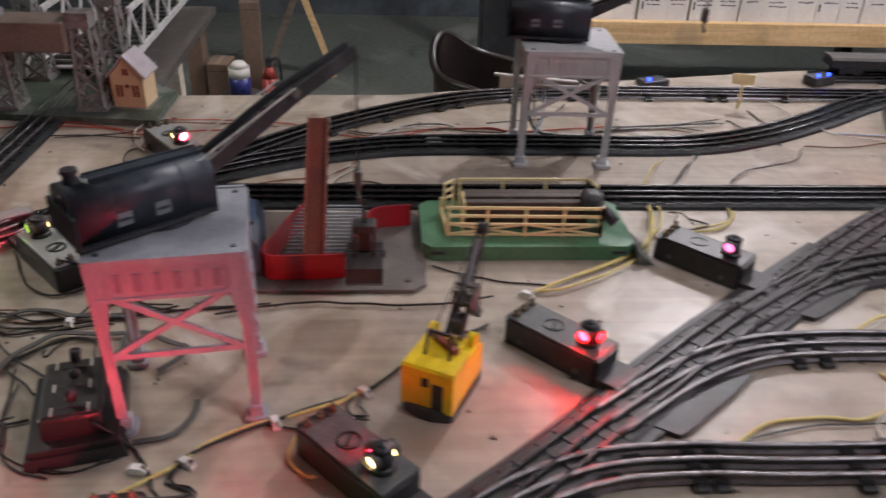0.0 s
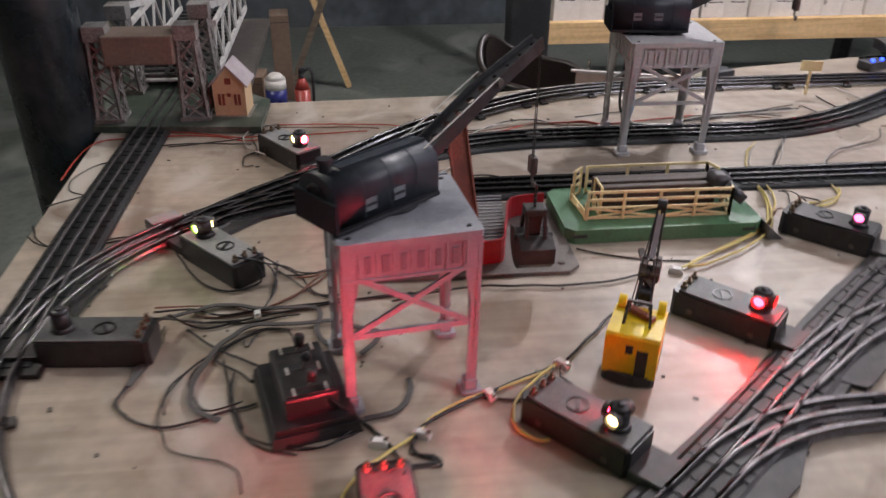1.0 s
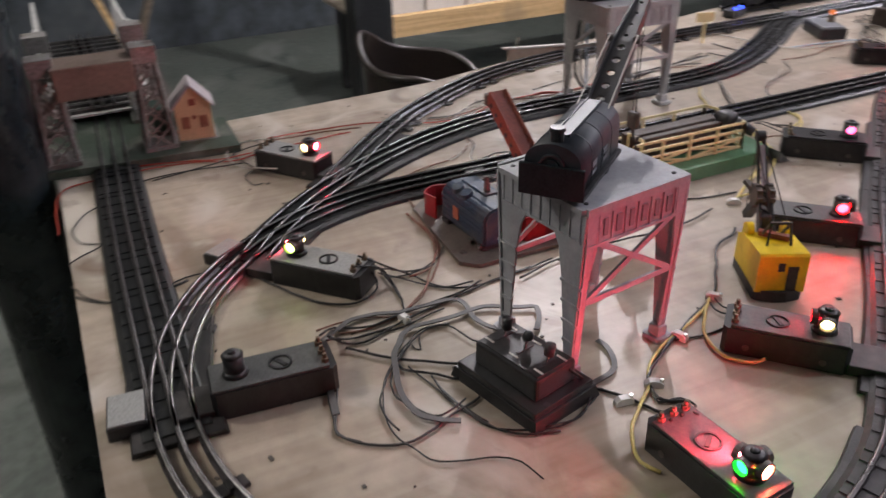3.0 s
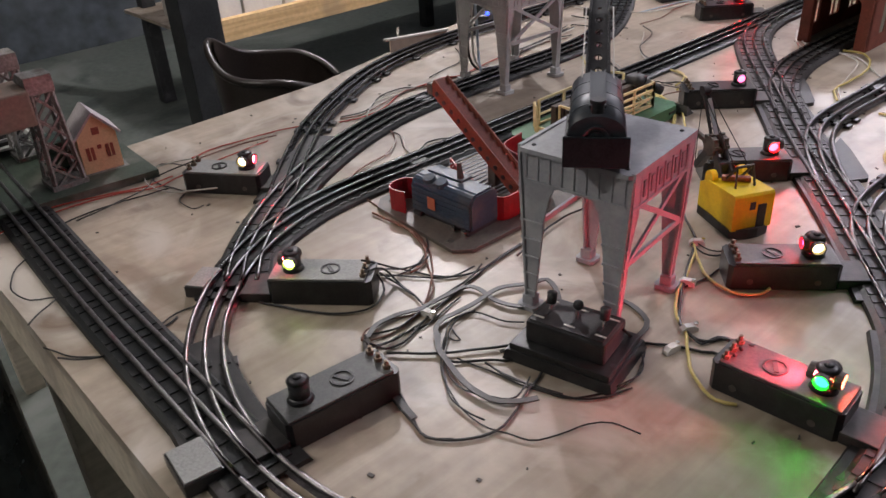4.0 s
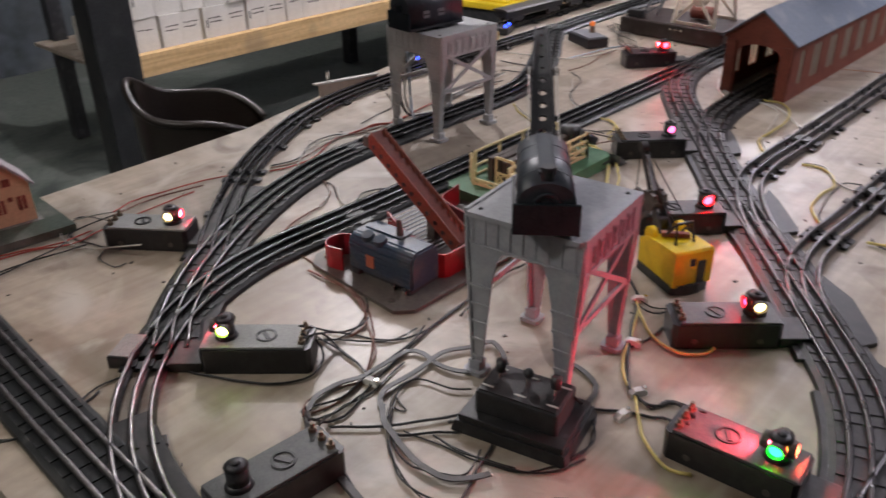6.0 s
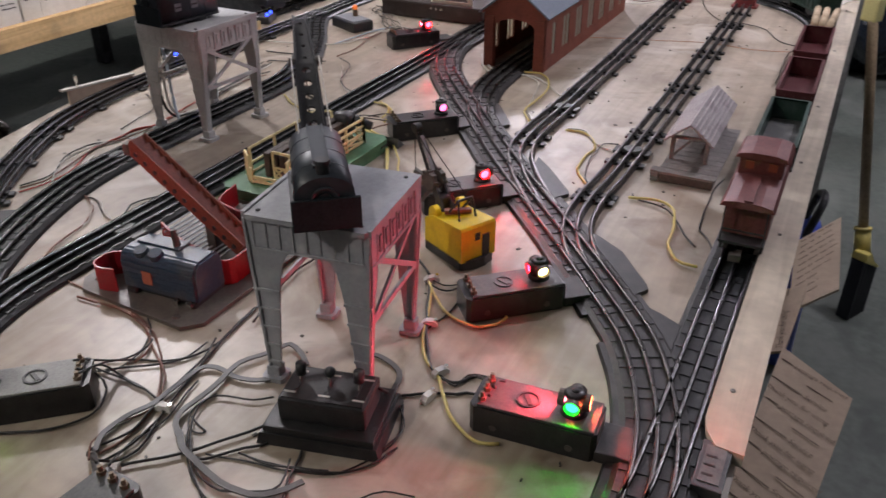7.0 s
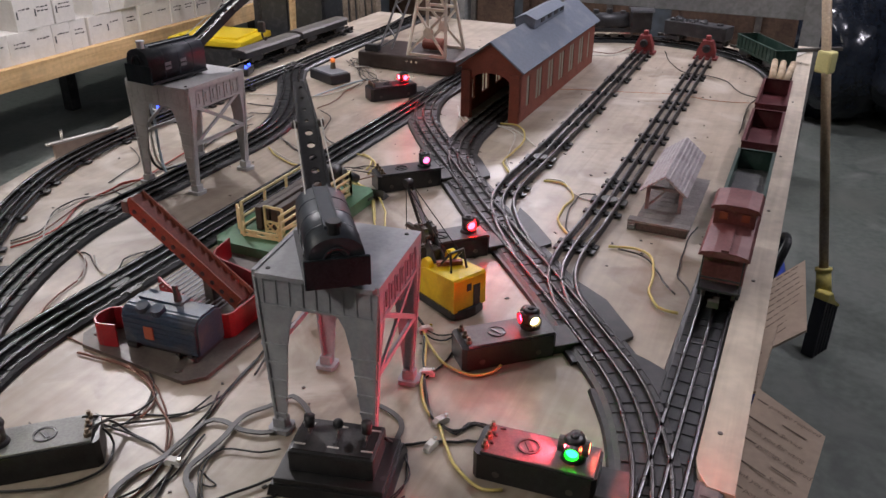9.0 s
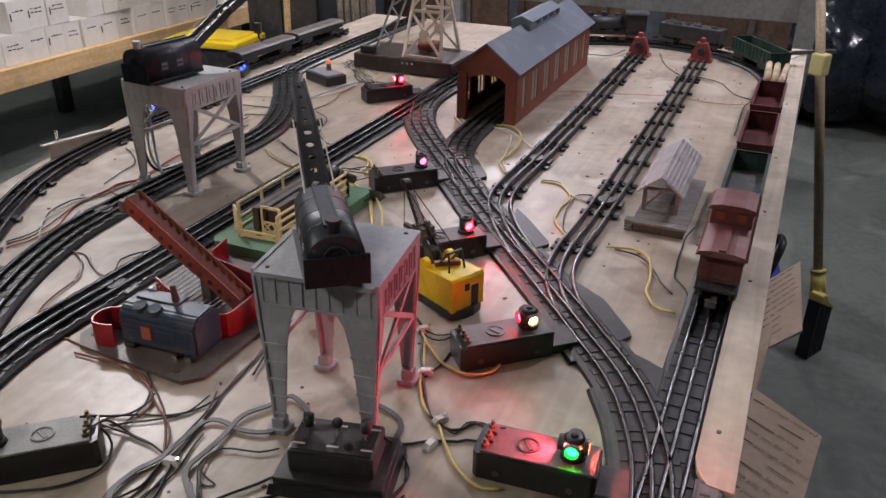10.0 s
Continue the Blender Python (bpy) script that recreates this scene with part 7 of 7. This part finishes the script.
wire("pale blue", WIREBLU, 0.0030, [(-0.601, 0.400, 0.110), (-0.599, 0.401, 0.075), (-0.603, 0.405, 0.028), (-0.577, 0.388), (-0.560, 0.396), (-0.575, 0.454)], 0.004)
wire("brown", WIREBRN, 0.0016, [(-0.407, -0.010), (-0.432, 0.024), (-0.442, 0.060), (-0.448, 0.087), (-0.468, 0.117), (-0.488, 0.132), (-0.507, 0.141)])
wire("white", WIREWHT, 0.0013, [(-0.487, 0.133), (-0.467, 0.117), (-0.449, 0.094), (-0.448, 0.080)])
wire("white", WIREWHT, 0.0012, [(-0.475, 0.138), (-0.441, 0.113), (-0.415, 0.110), (-0.404, 0.107)])
wire("grey", WIREGRY, 0.0012, [(-0.505, 0.141), (-0.487, 0.141), (-0.449, 0.117), (-0.420, 0.111)])
wire("black", WIREBLK, 0.0015, [(-0.409, 0.113, 0.012), (-0.436, 0.149), (-0.429, 0.171), (-0.410, 0.190), (-0.389, 0.202)], 0.004)
wire("brown", WIREBRN, 0.0017, [(-0.331, -0.027), (-0.302, -0.025), (-0.275, -0.023), (-0.244, -0.029), (-0.221, -0.043), (-0.204, -0.059), (-0.201, -0.080)])
wire("brown", WIREBRN, 0.0015, [(-0.322, -0.026), (-0.291, -0.025), (-0.261, -0.027), (-0.230, -0.038), (-0.205, -0.055), (-0.180, -0.070), (-0.160, -0.086), (-0.147, -0.105)])
wire("white", WIREWHT, 0.002, [(-0.738, 0.808), (-0.687, 0.823), (-0.647, 0.843), (-0.604, 0.850), (-0.580, 0.908), (-0.571, 0.986)])
wire("blue", WIREBLU, 0.002, [(-0.611, 0.860), (-0.602, 0.922), (-0.593, 0.976), (-0.576, 1.020)])
wire("black", WIREBLK, 0.0016, [(-0.702, 0.758), (-0.646, 0.764), (-0.602, 0.785)])
wire("grey", WIREGRY, 0.0014, [(-0.659, 0.709), (-0.607, 0.726), (-0.561, 0.752)])
wire("brown", WIREBRN, 0.0014, [(-0.558, 0.786), (-0.554, 0.843), (-0.570, 0.913), (-0.572, 0.976), (-0.583, 1.033)])
wire("white", WIREWHT, 0.0014, [(-0.519, 0.744), (-0.457, 0.648), (-0.415, 0.612)])
wire("yellow", WIREYEL, 0.0015, [(-0.515, 0.564), (-0.484, 0.539), (-0.441, 0.516), (-0.417, 0.513)])
wire("black", WIREBLK, 0.002, [(-0.534, 0.621), (-0.479, 0.581), (-0.431, 0.550), (-0.408, 0.531)])
wire("yellow", WIREYEL, 0.0016, [(-0.363, 0.597), (-0.333, 0.590), (-0.311, 0.563), (-0.303, 0.526)])
wire("black", WIREBLK, 0.0014, [(-0.337, 0.537), (-0.320, 0.557), (-0.277, 0.516, 0.020)])
wire("grey", WIREGRY, 0.001, [(-0.644, 1.079, 0.020), (-0.650, 1.111), (-0.576, 1.013), (-0.541, 1.004)], 0.006)
wire("black", WIREBLK, 0.001, [(-0.625, 1.036, 0.020), (-0.677, 1.146), (-0.577, 1.039), (-0.543, 1.013)], 0.006)
wire("grey", WIREGRY, 0.001, [(-0.665, 1.080, 0.020), (-0.636, 1.082), (-0.580, 1.054), (-0.553, 1.019)], 0.006)
wire("black", WIREBLK, 0.001, [(-0.667, 1.109, 0.020), (-0.635, 1.124), (-0.577, 1.028), (-0.521, 1.014)], 0.006)
wire("black", WIREBLK, 0.001, [(-0.636, 1.042, 0.020), (-0.668, 1.157), (-0.598, 1.023), (-0.531, 0.983)], 0.006)
wire("white", WIREWHT, 0.001, [(-0.622, 1.038, 0.020), (-0.621, 1.102), (-0.588, 1.072), (-0.526, 0.986)], 0.006)
wire("grey", WIREGRY, 0.001, [(-0.661, 1.094, 0.020), (-0.649, 1.094), (-0.574, 1.014), (-0.532, 0.993)], 0.006)
wire("white", WIREWHT, 0.001, [(-0.643, 1.085, 0.020), (-0.640, 1.081), (-0.594, 1.020), (-0.526, 1.022)], 0.006)
wire("black", WIREBLK, 0.001, [(-0.656, 1.079, 0.020), (-0.679, 1.157), (-0.585, 1.009), (-0.534, 1.007)], 0.006)
wire("white", WIREWHT, 0.0014, [(-0.616, 0.504), (-0.623, 0.588), (-0.637, 0.688)], 0.004)
wire("black", WIREBLK, 0.0014, [(-0.605, 0.490), (-0.628, 0.566), (-0.640, 0.694)], 0.004)
wire("brown", WIREBRN, 0.0014, [(-0.607, 0.474), (-0.624, 0.571), (-0.607, 0.635)], 0.004)
wire("black", WIREBLK, 0.0014, [(-0.601, 0.477), (-0.627, 0.597), (-0.613, 0.654)], 0.004)
wire("black", WIREBLK, 0.0014, [(-0.624, 0.506), (-0.631, 0.599), (-0.647, 0.683)], 0.004)
wire("grey", WIREGRY, 0.0014, [(-0.623, 0.516), (-0.634, 0.608), (-0.659, 0.693)], 0.004)
for x, y, a in ((0.0037, 0.089, 20), (0.046, 0.028, 60), (-0.031, 0.159, 40), (-0.134, -0.114, 10), (0.052, -0.006, 80), (-0.175, 0.318, 60)):
    clip(x, y, a)

# ---- small things ----
sg = thing("trackside_sign", "small cream sign on a thin post", "sign", -0.718, 0.747, 0, -15)
part("post", box(B(), (0, 0, 0.021), (0.004, 0.004, 0.041)), CREAM, sg)
part("board", box(B(), (0, 0, 0.049), (0.003, 0.034, 0.017), None, 0.0005), CREAM, sg)
for x, y, n in ((-0.846, 0.945, 2), (-0.814, 0.633, 1)):
    m = thing("signal_module", "small black module with glowing blue lamps", "electronic module", x, y, 0, 20, "blue-lit modules")
    part("case", box(B(), (0, 0, 0.0085), (0.03, 0.05, 0.016), None, 0.003), BLACK, m)
    for k in range(n):
        bm = B()
        bmesh.ops.create_uvsphere(bm, u_segments=10, v_segments=6, radius=0.0035, matrix=Matrix.Translation((0.008, -0.014 + 0.024 * k, 0.019)))
        part("blue_lamp", bm, L_BLUE, m)
st = thing("white_strip", "thin white plastic strip resting on a cardboard edge", "plastic strip")
part("strip", bar(B(), (-0.790, 0.358, 0.0290), (-0.784, 0.500, 0.0185), 0.009, 0.003), WIREWHT, st)
cs = thing("card_strip", "low tan cardboard strip standing along the table edge", "card")
part("sheet", prism(B(), [(0.366, 0.0006), (0.500, 0.0006), (0.500, 0.0170), (0.366, 0.0268)], 0.003, Matrix.Translation((-0.788, 0, 0)) @ UPX), CARD, cs)
part("upright_nail", rod(B(), (-0.789, 0.388, 0.0283), (-0.789, 0.388, 0.046), 0.0015, 0.003, 8), CHROME, st)
for y in (1.07, 1.30):
    pc = thing("parked_coach", "black toy railway coach parked at the table edge", "toy train car", -0.872, y, 0, 88, "parked coaches")
    bm = B()
    box(bm, (0, 0, 0.033), (0.205, 0.042, 0.014), None, 0.002)
    part("body", bm, BLACK, pc)
    part("roof", prism(B(), [(-0.023, 0.0402), (0.023, 0.0402), (0.018, 0.044), (0.0, 0.0455), (-0.018, 0.044)], 0.21, Matrix.Translation((-0.105, 0, 0)) @ UPX), GUNMETAL, pc)
    for u in (-0.065, 0.065):
        wheel_truck(pc, u)
track("storage_track", [(-0.868, 0.94), (-0.872, 1.2), (-0.876, 1.45)], "short three-rail storage track at the table edge")
tb = thing("terminal_strip", "small black terminal strip with a pale label", "terminal strip", 0.277, 0.012, 0, 0)
part("case", box(B(), (0, 0, 0.0055), (0.022, 0.052, 0.010), None, 0.001), BLACK, tb)
part("label_plate", box(B(), (0, 0, 0.0109), (0.015, 0.04, 0.0008)), LIDGREY, tb)
for k in range(3):
    part("label_bar", box(B(), (-0.002, -0.012 + 0.010 * k, 0.0114), (0.008, 0.002, 0.0004)), INK, tb)
# uncoupling discs and lockons on the tracks
for x, y in ((-0.388, 0.092), (-0.08, 0.70), (0.064, 0.575), (-0.557, 0.245)):
    lk = thing("track_lockon", "dull metal track connector disc between the rails", "track connector", x, y, 0, 0, "track connectors")
    part("disc", rod(B(), (0, 0, 0.0075), (0, 0, 0.0100), 0.0125, 0.012, 20), LIDGREY, lk)
    part("foot", box(B(), (0, 0, 0.0045), (0.05, 0.02, 0.005)), TIEBLACK, lk)
# splinters, dirt and screws on the plywood
random.seed(11)
cr = B()
for k in range(240):
    x, y = random.uniform(-0.72, 0.22), random.uniform(-0.37, 1.6)
    box(cr, (x, y, 0.0006), (random.uniform(0.001, 0.005), random.uniform(0.001, 0.003), 0.0011), Matrix.Translation((x, y, 0)) @ pose(0, 0, 0, 0, 0, random.uniform(0, 180)) @ Matrix.Translation((-x, -y, 0)))
tagged(part("crumb", cr, GUNMETAL), "dark crumbs and specks scattered on the plywood", "dirt", "", "stuff")
